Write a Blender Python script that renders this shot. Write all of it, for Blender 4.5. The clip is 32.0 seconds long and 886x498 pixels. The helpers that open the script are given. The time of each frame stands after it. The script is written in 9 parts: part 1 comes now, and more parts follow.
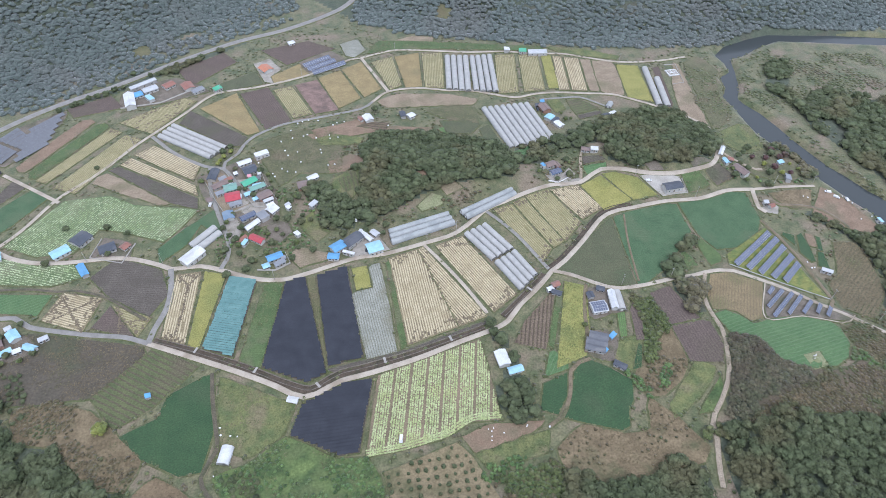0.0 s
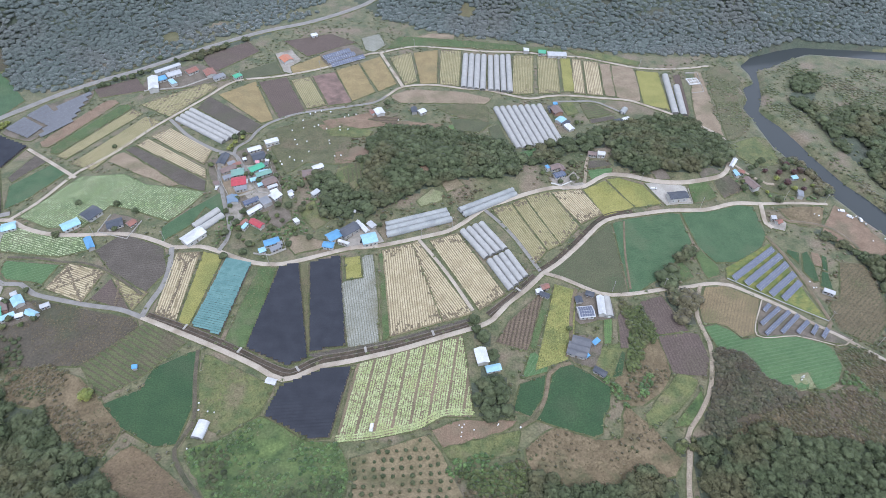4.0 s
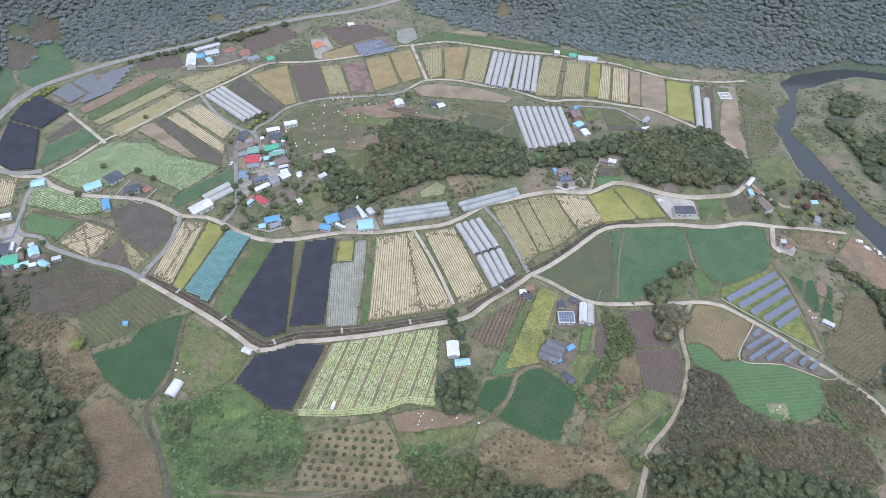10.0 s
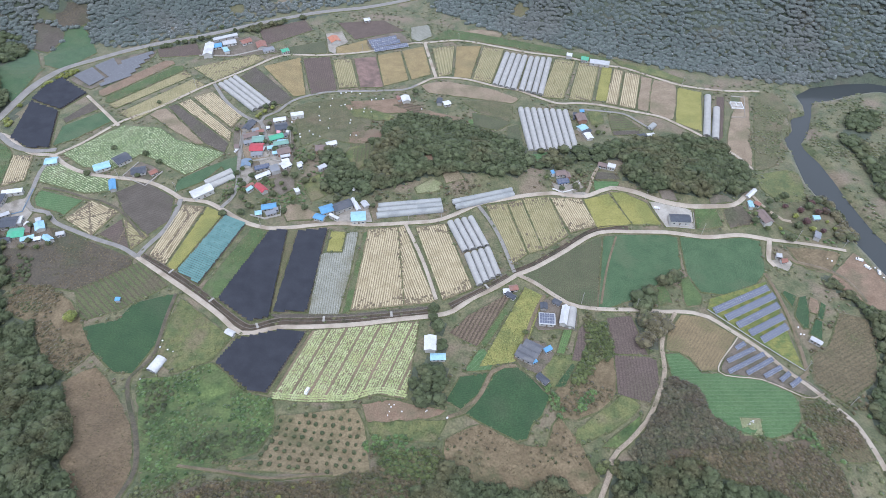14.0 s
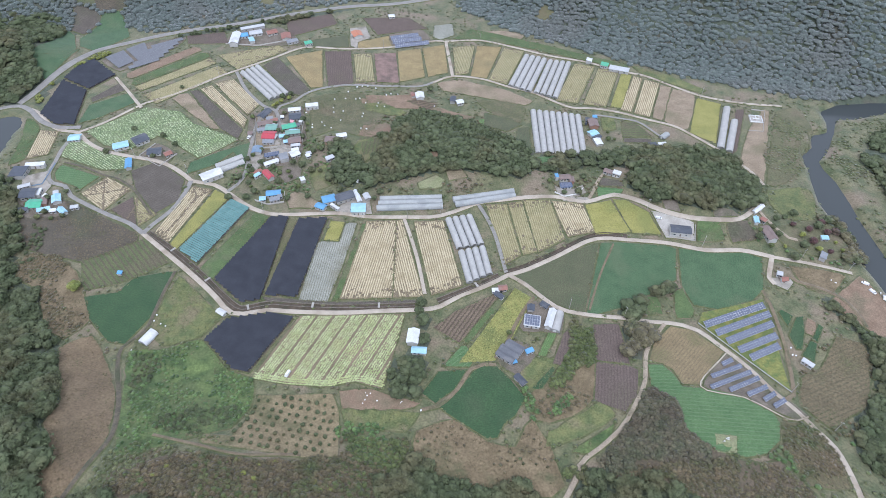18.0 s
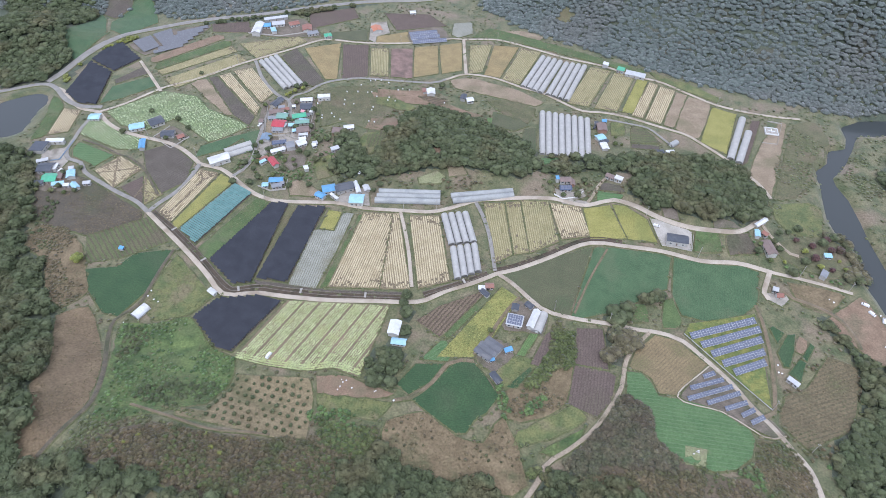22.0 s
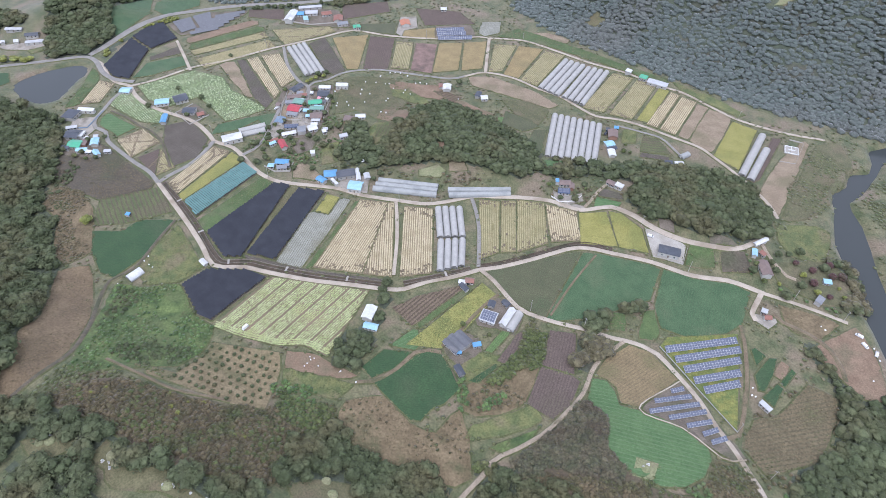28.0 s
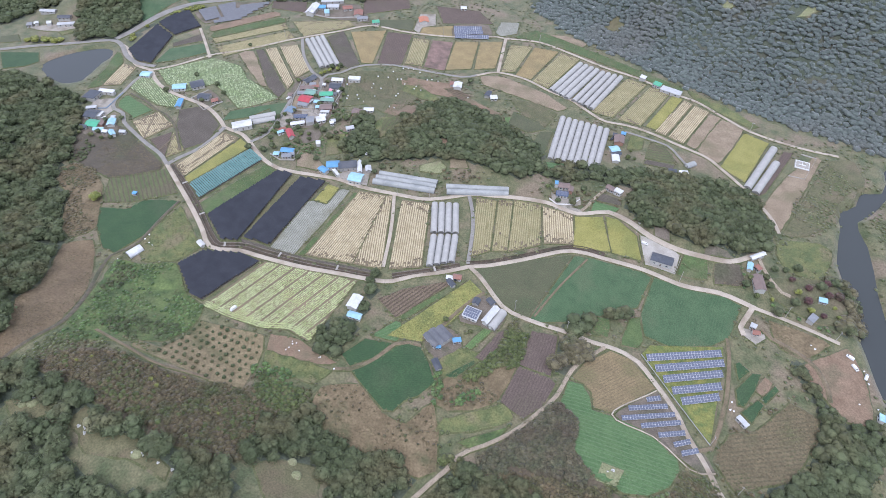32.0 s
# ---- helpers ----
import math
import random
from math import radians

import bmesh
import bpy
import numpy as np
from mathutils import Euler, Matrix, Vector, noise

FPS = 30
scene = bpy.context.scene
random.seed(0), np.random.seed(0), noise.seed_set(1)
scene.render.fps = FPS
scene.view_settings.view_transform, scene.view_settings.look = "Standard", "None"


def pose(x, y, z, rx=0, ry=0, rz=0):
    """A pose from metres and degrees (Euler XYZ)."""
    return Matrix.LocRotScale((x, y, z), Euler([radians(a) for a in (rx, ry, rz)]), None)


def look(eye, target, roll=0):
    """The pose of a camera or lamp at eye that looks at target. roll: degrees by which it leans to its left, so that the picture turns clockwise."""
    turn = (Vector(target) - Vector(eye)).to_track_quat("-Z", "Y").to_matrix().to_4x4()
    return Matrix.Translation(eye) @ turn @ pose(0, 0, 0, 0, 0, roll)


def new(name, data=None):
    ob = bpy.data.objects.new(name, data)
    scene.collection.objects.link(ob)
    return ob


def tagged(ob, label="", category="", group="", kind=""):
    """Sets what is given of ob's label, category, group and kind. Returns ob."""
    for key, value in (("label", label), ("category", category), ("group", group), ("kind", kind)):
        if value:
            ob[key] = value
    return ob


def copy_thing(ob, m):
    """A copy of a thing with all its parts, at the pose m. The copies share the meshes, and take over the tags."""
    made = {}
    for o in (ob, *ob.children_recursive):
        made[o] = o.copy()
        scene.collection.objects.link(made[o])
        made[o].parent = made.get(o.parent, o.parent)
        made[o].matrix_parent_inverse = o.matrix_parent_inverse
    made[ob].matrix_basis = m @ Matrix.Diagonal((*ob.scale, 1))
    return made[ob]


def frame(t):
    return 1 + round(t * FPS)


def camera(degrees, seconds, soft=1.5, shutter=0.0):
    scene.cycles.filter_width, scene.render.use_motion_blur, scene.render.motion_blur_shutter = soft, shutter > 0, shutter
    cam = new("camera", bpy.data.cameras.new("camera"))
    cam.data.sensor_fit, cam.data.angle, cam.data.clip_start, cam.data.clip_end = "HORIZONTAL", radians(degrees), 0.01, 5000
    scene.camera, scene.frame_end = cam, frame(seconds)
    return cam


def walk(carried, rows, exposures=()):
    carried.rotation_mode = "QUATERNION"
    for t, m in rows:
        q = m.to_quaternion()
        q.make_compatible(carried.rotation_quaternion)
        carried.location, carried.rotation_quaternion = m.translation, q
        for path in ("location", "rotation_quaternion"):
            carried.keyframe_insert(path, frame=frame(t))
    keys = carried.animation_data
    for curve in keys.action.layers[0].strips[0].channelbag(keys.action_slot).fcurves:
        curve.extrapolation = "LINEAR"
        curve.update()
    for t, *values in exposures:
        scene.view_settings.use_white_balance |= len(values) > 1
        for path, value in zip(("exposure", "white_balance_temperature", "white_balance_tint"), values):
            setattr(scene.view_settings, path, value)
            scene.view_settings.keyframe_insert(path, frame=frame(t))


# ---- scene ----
cam = camera(71.8, 32.0, soft=0.66)
# seconds, x, y, z, yaw, pitch, roll
ROWS = [
    (0, -3.83, 35.80, 303.36, -0.498, -46.871, -0.533),
    (0.5, -0.16, 35.40, 303.34, 0.197, -46.790, -0.607),
    (1, 3.52, 35.01, 303.32, 0.769, -46.773, -0.621),
    (1.5, 7.19, 34.62, 303.29, 1.425, -46.790, -0.603),
    (2, 10.87, 34.26, 303.26, 2.021, -46.821, -0.573),
    (2.5, 14.55, 33.93, 303.22, 2.635, -46.850, -0.544),
    (3, 18.23, 33.63, 303.18, 3.230, -46.869, -0.520),
    (3.5, 21.92, 33.37, 303.15, 3.849, -46.882, -0.498),
    (5.5, 36.76, 32.57, 302.99, 6.338, -46.890, -0.428),
    (6, 40.40, 32.49, 303.00, 6.849, -46.901, -0.415),
    (6.5, 44.01, 32.46, 303.01, 7.451, -46.915, -0.406),
    (7, 47.59, 32.49, 303.04, 8.104, -46.929, -0.401),
    (7.5, 51.17, 32.56, 303.08, 8.811, -46.941, -0.396),
    (8, 54.77, 32.66, 303.11, 9.597, -46.954, -0.392),
    (8.5, 58.36, 32.82, 303.14, 10.409, -46.968, -0.388),
    (9, 61.96, 33.02, 303.17, 11.072, -46.984, -0.386),
    (9.5, 65.55, 33.27, 303.19, 11.547, -47.000, -0.388),
    (10, 69.12, 33.55, 303.21, 12.048, -47.012, -0.392),
    (10.5, 72.69, 33.83, 303.24, 12.554, -47.019, -0.396),
    (11, 76.25, 34.11, 303.27, 13.095, -47.022, -0.397),
    (11.5, 79.82, 34.40, 303.30, 13.563, -47.021, -0.395),
    (12, 83.38, 34.70, 303.33, 14.023, -47.018, -0.391),
    (12.5, 86.94, 35.04, 303.37, 14.533, -47.013, -0.388),
    (13, 90.48, 35.43, 303.39, 15.063, -47.009, -0.387),
    (13.5, 94.00, 35.87, 303.42, 15.669, -47.006, -0.387),
    (14, 97.52, 36.35, 303.45, 16.253, -47.005, -0.385),
    (14.5, 101.04, 36.86, 303.47, 16.828, -47.001, -0.384),
    (16.5, 115.16, 39.11, 303.59, 19.189, -46.952, -0.421),
    (17, 118.65, 39.72, 303.59, 19.837, -46.944, -0.428),
    (17.5, 122.13, 40.36, 303.59, 20.522, -46.939, -0.433),
    (18, 125.60, 41.05, 303.58, 21.255, -46.938, -0.435),
    (18.5, 129.08, 41.82, 303.56, 21.950, -46.937, -0.436),
    (19, 132.58, 42.66, 303.54, 22.593, -46.938, -0.436),
    (19.5, 136.09, 43.57, 303.51, 23.106, -46.939, -0.433),
    (20, 139.62, 44.53, 303.47, 23.598, -46.941, -0.429),
    (20.5, 143.15, 45.54, 303.42, 24.136, -46.944, -0.425),
    (21, 146.67, 46.58, 303.37, 24.799, -46.949, -0.426),
    (21.5, 150.16, 47.65, 303.31, 25.436, -46.953, -0.433),
    (22, 153.62, 48.74, 303.26, 25.965, -46.955, -0.442),
    (22.5, 157.07, 49.84, 303.20, 26.514, -46.954, -0.448),
    (23, 160.49, 50.96, 303.15, 27.016, -46.953, -0.447),
    (23.5, 163.90, 52.09, 303.09, 27.599, -46.952, -0.440),
    (24, 167.31, 53.24, 303.04, 28.170, -46.956, -0.426),
    (24.5, 170.71, 54.43, 302.98, 28.729, -46.964, -0.406),
    (25, 174.11, 55.65, 302.92, 29.266, -46.973, -0.384),
    (25.5, 177.51, 56.91, 302.84, 29.871, -46.976, -0.365),
    (27.5, 191.15, 62.24, 302.32, 32.215, -46.893, -0.332),
    (28, 194.52, 63.61, 302.24, 32.795, -46.867, -0.342),
    (28.5, 197.87, 64.99, 302.20, 33.386, -46.843, -0.356),
    (29, 201.15, 66.40, 302.17, 33.969, -46.825, -0.373),
    (29.5, 204.32, 67.84, 302.16, 34.540, -46.815, -0.393),
    (30, 207.38, 69.30, 302.17, 35.083, -46.811, -0.414),
    (30.5, 210.35, 70.78, 302.19, 35.647, -46.813, -0.434),
    (31, 213.26, 72.26, 302.23, 36.205, -46.821, -0.454),
    (31.5, 216.10, 73.75, 302.27, 36.758, -46.835, -0.481),
    (32, 218.90, 75.23, 302.31, 37.239, -46.858, -0.533),
]
walk(cam, [(t, pose(x, y, z, 90 + pitch, roll, yaw)) for t, x, y, z, yaw, pitch, roll in ROWS],
     exposures=[(0, 0.53, 5780, 14), (19, 0.55, 5790, 14), (25, 0.57, 5880, 18), (32, 0.57, 5880, 18)])

# ---- light: a bright overcast sky with a soft high sun ----
world = bpy.data.worlds.new("overcast_sky")
world.use_nodes = True
scene.world = world
wn = world.node_tree.nodes
sky = wn.new("ShaderNodeTexSky")
sky.sky_type = 'NISHITA'
sky.sun_disc = False
sky.sun_elevation, sky.sun_rotation = radians(52), radians(205)
sky.air_density, sky.dust_density, sky.ozone_density = 1.0, 1.2, 1.5
deck = wn.new("ShaderNodeMix")
deck.data_type = 'RGBA'
deck.inputs[0].default_value = 0.72
deck.inputs[7].default_value = (7.2, 7.55, 8.1, 1)
world.node_tree.links.new(sky.outputs[0], deck.inputs[6])
world.node_tree.links.new(deck.outputs[2], wn["Background"].inputs[0])
wn["Background"].inputs[1].default_value = 0.13
sun = new("sun", bpy.data.lights.new("sun", 'SUN'))
sun.data.energy, sun.data.angle, sun.data.color = 1.2, radians(16), (1.0, 0.985, 0.96)
sun.matrix_world = look((0, 0, 900), (-0.25 * 900, 0.55 * 900, 0))

# ---- materials ----
MATS = {}


def dull(c, k=0.06):
    """A colour greyed slightly towards its own brightness, standing in for haze."""
    g = 0.3 * c[0] + 0.55 * c[1] + 0.15 * c[2]
    return tuple(v + (g - v) * k for v in c)


def shade(name, cols, big=9.0, fine=0.7, rough=0.9, bump=0.25, metal=0.0, rows=None, island=0.0, spread=0.5, streak=1.0, grit=0.27, sheen=0.17):
    """A weathered surface: colours mixed by broad and by fine noise; rows = (spacing, colour, share) draws crop lines along U."""
    if name in MATS:
        return MATS[name]
    cols = [dull(c) for c in cols]
    m = bpy.data.materials.new(name)
    m.use_nodes = True
    n, l = m.node_tree.nodes, m.node_tree.links
    b = n["Principled BSDF"]
    b.inputs["Roughness"].default_value, b.inputs["Metallic"].default_value = rough, metal
    b.inputs["Specular IOR Level"].default_value = 0.25
    # bluish-white sheen veils surfaces seen at low angles, in place of haze
    b.inputs["Sheen Weight"].default_value, b.inputs["Sheen Roughness"].default_value = sheen, 0.45
    b.inputs["Sheen Tint"].default_value = (0.95, 0.95, 1.0, 1)
    geo = n.new("ShaderNodeNewGeometry")

    def noise_at(scale, detail, src=None):
        t = n.new("ShaderNodeTexNoise")
        t.inputs["Scale"].default_value, t.inputs["Detail"].default_value = 1.0 / scale, detail
        l.new(src or geo.outputs["Position"], t.inputs["Vector"])
        return t.outputs["Fac"]

    def ramp(fac, a, c, lo, hi):
        r = n.new("ShaderNodeValToRGB")
        r.color_ramp.elements[0].position, r.color_ramp.elements[1].position = lo, hi
        r.color_ramp.elements[0].color, r.color_ramp.elements[1].color = (*a, 1), (*c, 1)
        l.new(fac, r.inputs[0])
        return r.outputs[0]

    def mixed(fac, a, c, kind='MIX'):
        x = n.new("ShaderNodeMix")
        x.data_type, x.blend_type = 'RGBA', kind
        if isinstance(fac, float):
            x.inputs[0].default_value = fac
        else:
            l.new(fac, x.inputs[0])
        for s, v in ((6, a), (7, c)):
            if isinstance(v, tuple):
                x.inputs[s].default_value = (*v, 1)
            else:
                l.new(v, x.inputs[s])
        return x.outputs[2]

    h = spread / 2
    col = ramp(noise_at(big, 5), cols[0], cols[1], 0.5 - h * 0.6, 0.5 + h * 0.6)
    if len(cols) > 2:
        patch = ramp(noise_at(big * 2.7, 3), (0, 0, 0), (1, 1, 1), 0.52, 0.66)
        col = mixed(patch, col, cols[2])
    grain = noise_at(fine, 4)
    if rows:
        uv = n.new("ShaderNodeUVMap")
        sep = n.new("ShaderNodeSeparateXYZ")
        l.new(uv.outputs[0], sep.inputs[0])
        wob = n.new("ShaderNodeMath")
        wob.operation = 'MULTIPLY_ADD'
        l.new(noise_at(7.0, 2), wob.inputs[0])
        wob.inputs[1].default_value = 0.9
        l.new(sep.outputs[1], wob.inputs[2])
        fr = n.new("ShaderNodeMath")
        fr.operation = 'PINGPONG'
        fr.inputs[1].default_value = rows[0] / 2
        l.new(wob.outputs[0], fr.inputs[0])
        nz = n.new("ShaderNodeMath")
        nz.operation = 'MULTIPLY_ADD'
        l.new(noise_at(1.6, 3), nz.inputs[0])
        nz.inputs[1].default_value = rows[0] * 0.45 * streak
        l.new(fr.outputs[0], nz.inputs[2])
        cut = rows[0] / 2 * rows[2] + rows[0] * 0.225 * streak
        edge = n.new("ShaderNodeMapRange")
        edge.inputs["From Min"].default_value, edge.inputs["From Max"].default_value = cut - rows[0] * 0.09, cut + rows[0] * 0.09
        edge.inputs["To Min"].default_value, edge.inputs["To Max"].default_value = 1, 0
        l.new(nz.outputs[0], edge.inputs[0])
        col = mixed(edge.outputs[0], col, dull(rows[1]))
    grey = ramp(grain, (1 - grit,) * 3, (1 + grit,) * 3, 0.3, 0.72)
    col = mixed(1.0, col, grey, 'MULTIPLY')
    if island:
        rnd = n.new("ShaderNodeMapRange")
        rnd.inputs["To Min"].default_value, rnd.inputs["To Max"].default_value = 1 - island, 1 + island
        l.new(geo.outputs["Random Per Island"], rnd.inputs[0])
        com = n.new("ShaderNodeCombineColor")
        for i in range(3):
            l.new(rnd.outputs[0], com.inputs[i])
        col = mixed(1.0, col, com.outputs[0], 'MULTIPLY')
    l.new(col, b.inputs["Base Color"])
    bp = n.new("ShaderNodeBump")
    bp.inputs["Strength"].default_value, bp.inputs["Distance"].default_value = bump, 0.4
    l.new(grain, bp.inputs["Height"])
    l.new(bp.outputs[0], b.inputs["Normal"])
    MATS[name] = m
    return m


STYLES = {
    "straw": dict(cols=[(0.235, 0.19, 0.108), (0.285, 0.235, 0.135), (0.20, 0.16, 0.095)], big=7, fine=0.9),
    "stubble": dict(cols=[(0.215, 0.19, 0.088), (0.26, 0.225, 0.108), (0.195, 0.182, 0.085)], big=8, fine=0.9),
    "ripe": dict(cols=[(0.235, 0.225, 0.06), (0.285, 0.265, 0.078), (0.20, 0.205, 0.06)], big=10, fine=0.8),
    "gold": dict(cols=[(0.245, 0.185, 0.085), (0.30, 0.23, 0.105), (0.225, 0.18, 0.085)], big=9, fine=0.8),
    "gravel": dict(cols=[(0.35, 0.325, 0.285), (0.43, 0.40, 0.355), (0.30, 0.28, 0.22)], big=5, fine=0.5, grit=0.15),
    "concrete": dict(cols=[(0.285, 0.258, 0.22), (0.37, 0.335, 0.285), (0.21, 0.185, 0.145)], big=4, fine=0.6, grit=0.12),
    "grass": dict(cols=[(0.075, 0.12, 0.045), (0.105, 0.15, 0.055), (0.13, 0.14, 0.07)], big=8, fine=0.9),
    "bright": dict(cols=[(0.095, 0.17, 0.052), (0.13, 0.21, 0.068)], big=4, fine=0.6, rows=(1.2, (0.10, 0.13, 0.06), 0.3)),
    "olive": dict(cols=[(0.080, 0.094, 0.048), (0.108, 0.116, 0.060), (0.078, 0.108, 0.050)], big=14, fine=0.8, rows=(1.3, (0.105, 0.10, 0.06), 0.3), streak=1.5),
    "green": dict(cols=[(0.056, 0.108, 0.05), (0.08, 0.14, 0.065), (0.095, 0.135, 0.068)], big=9, fine=0.6, grit=0.3, rows=(1.6, (0.074, 0.124, 0.060), 0.3), streak=1.5),
    "darkgreen": dict(cols=[(0.035, 0.078, 0.033), (0.05, 0.10, 0.04), (0.06, 0.095, 0.045)], big=12, fine=0.8, rows=(1.3, (0.050, 0.090, 0.040), 0.3), streak=1.5),
    "weeds": dict(cols=[(0.10, 0.13, 0.05), (0.18, 0.185, 0.07), (0.19, 0.165, 0.09)], big=7, fine=1.0),
    "brush": dict(cols=[(0.062, 0.100, 0.036), (0.145, 0.195, 0.062), (0.105, 0.135, 0.052)], big=9, fine=1.3, bump=0.8),
    "dry": dict(cols=[(0.125, 0.120, 0.060), (0.165, 0.152, 0.078), (0.150, 0.125, 0.072)], big=6, fine=0.8),
    "soil": dict(cols=[(0.145, 0.122, 0.095), (0.20, 0.168, 0.132), (0.12, 0.115, 0.075)], big=6, fine=0.8, sheen=0.08),
    "drysoil": dict(cols=[(0.235, 0.18, 0.12), (0.30, 0.235, 0.16), (0.19, 0.16, 0.095)], big=9, fine=0.9),
    "darksoil": dict(cols=[(0.100, 0.086, 0.070), (0.132, 0.113, 0.093), (0.105, 0.102, 0.068)], big=9, fine=0.8, rows=(1.5, (0.098, 0.083, 0.066), 0.3), streak=1.6, sheen=0.06),
    "redsoil": dict(cols=[(0.20, 0.135, 0.088), (0.255, 0.18, 0.12), (0.17, 0.138, 0.085)], big=8, fine=0.8),
    "redbrown": dict(cols=[(0.17, 0.115, 0.095), (0.26, 0.17, 0.14), (0.14, 0.10, 0.08)], big=5, fine=0.8),
    "purple": dict(cols=[(0.120, 0.091, 0.076), (0.146, 0.110, 0.092), (0.128, 0.104, 0.078)], big=9, fine=0.8, rows=(1.7, (0.112, 0.085, 0.071), 0.35), streak=1.3, sheen=0.06),
    "dryrows": dict(cols=[(0.138, 0.113, 0.066), (0.172, 0.138, 0.080), (0.115, 0.114, 0.056)], big=8, fine=1.2, rows=(2.4, (0.122, 0.106, 0.062), 0.3), streak=1.9, sheen=0.08),
    "yellow": dict(cols=[(0.20, 0.205, 0.06), (0.28, 0.265, 0.08), (0.15, 0.165, 0.055)], big=5, fine=1.0),
    "cabbage": dict(cols=[(0.17, 0.135, 0.085), (0.21, 0.165, 0.105), (0.24, 0.18, 0.12)], big=10, fine=0.8),
    "cabbage2": dict(cols=[(0.11, 0.155, 0.065), (0.15, 0.19, 0.085), (0.17, 0.185, 0.10)], big=10, fine=0.8),
    "mulch": dict(cols=[(0.245, 0.245, 0.205), (0.315, 0.312, 0.265), (0.20, 0.185, 0.13)], big=8, fine=0.9, rows=(1.5, (0.175, 0.178, 0.125), 0.3)),
    "meadow": dict(cols=[(0.108, 0.112, 0.058), (0.15, 0.142, 0.076), (0.165, 0.138, 0.085)], big=8, fine=1.1),
    "fallow": dict(cols=[(0.088, 0.076, 0.055), (0.115, 0.096, 0.07), (0.085, 0.088, 0.05)], big=15, fine=1.4),
    "dryslope": dict(cols=[(0.165, 0.118, 0.068), (0.205, 0.150, 0.086), (0.125, 0.094, 0.056)], big=14, fine=1.2),
    "scrub": dict(cols=[(0.150, 0.114, 0.064), (0.222, 0.170, 0.098), (0.108, 0.106, 0.052)], big=8, fine=1.3, bump=0.8),
    "concrete_road": dict(cols=[(0.39, 0.33, 0.26), (0.47, 0.405, 0.325), (0.31, 0.255, 0.19)], big=6, fine=0.7, grit=0.1),
    "earth_road": dict(cols=[(0.29, 0.235, 0.17), (0.37, 0.305, 0.225), (0.20, 0.175, 0.11)], big=5, fine=0.7),
    "goldenrod": dict(cols=[(0.11, 0.15, 0.045), (0.23, 0.225, 0.06), (0.13, 0.165, 0.05)], big=4, fine=0.9),
    "lush": dict(cols=[(0.075, 0.145, 0.055), (0.10, 0.175, 0.068), (0.09, 0.155, 0.06)], big=9, fine=0.7, rows=(2.4, (0.12, 0.185, 0.085), 0.22), streak=0.8),
    "track": dict(cols=[(0.165, 0.125, 0.080), (0.21, 0.165, 0.105), (0.115, 0.11, 0.058)], big=5, fine=0.7),
    "asphalt": dict(cols=[(0.225, 0.21, 0.19), (0.28, 0.265, 0.24)], big=5, fine=0.7, grit=0.1),
    "drygrass": dict(cols=[(0.20, 0.158, 0.086), (0.262, 0.208, 0.118), (0.135, 0.128, 0.062)], big=6, fine=1.1, bump=0.7),
    "palegrass": dict(cols=[(0.20, 0.215, 0.105), (0.25, 0.255, 0.135), (0.22, 0.20, 0.12)], big=4, fine=0.8),
    "furrowed": dict(cols=[(0.088, 0.108, 0.045), (0.125, 0.135, 0.058), (0.125, 0.108, 0.065)], big=9, fine=1.0, rows=(3.1, (0.105, 0.088, 0.056), 0.3), streak=1.2),
    "millet": dict(cols=[(0.205, 0.155, 0.082), (0.25, 0.19, 0.098), (0.17, 0.15, 0.07)], big=8, fine=0.8, rows=(1.8, (0.18, 0.14, 0.078), 0.3), streak=1.2),
    "stalks": dict(cols=[(0.150, 0.113, 0.078), (0.185, 0.14, 0.098), (0.125, 0.10, 0.065)], big=6, fine=0.8, rows=(2.4, (0.095, 0.072, 0.052), 0.4), streak=0.8, sheen=0.06),
    "understory": dict(cols=[(0.105, 0.085, 0.056), (0.138, 0.108, 0.072), (0.095, 0.095, 0.05)], big=7, fine=1.1, bump=0.8),
    "darktrack": dict(cols=[(0.095, 0.085, 0.058), (0.14, 0.115, 0.078), (0.075, 0.08, 0.042)], big=4, fine=0.7),
}


def style(name):
    return shade(name + "_surface", **STYLES[name])


M_GROUND = shade("rough_ground", [(0.089, 0.109, 0.050), (0.178, 0.166, 0.089), (0.208, 0.166, 0.112)], big=10, fine=1.1, bump=0.7, grit=0.3, sheen=0.28)
M_LEAF = shade("mixed_foliage", [(0.072, 0.092, 0.043), (0.104, 0.122, 0.060), (0.114, 0.110, 0.055)], big=11, fine=0.6, bump=0.5, island=0.3, grit=0.2, sheen=0.05)
# distant haze is mixed into this pale blue-grey leaf colour and its sheen
M_LEAF_HAZED = shade("hazed_forest_foliage", [(0.126, 0.154, 0.138), (0.144, 0.172, 0.152), (0.152, 0.164, 0.146)], big=30, fine=0.9, bump=0.3, island=0.12, grit=0.15, sheen=0.45)
M_LITTER = shade("forest_undergrowth", [(0.072, 0.090, 0.060), (0.098, 0.112, 0.076), (0.095, 0.094, 0.068)], big=8, fine=1.2, bump=0.7)
M_YELLOW = shade("yellow_green_foliage", [(0.17, 0.19, 0.04), (0.23, 0.24, 0.06), (0.14, 0.17, 0.045)], big=3, fine=0.7, bump=0.5, island=0.3)
M_PLUM = shade("dark_red_foliage", [(0.085, 0.045, 0.045), (0.12, 0.065, 0.055), (0.10, 0.075, 0.05)], big=3, fine=0.7, bump=0.5, island=0.35)
M_RUSSET = shade("russet_wood_foliage", [(0.098, 0.106, 0.058), (0.142, 0.124, 0.076), (0.112, 0.092, 0.060)], big=7, fine=0.7, bump=0.6, island=0.4)
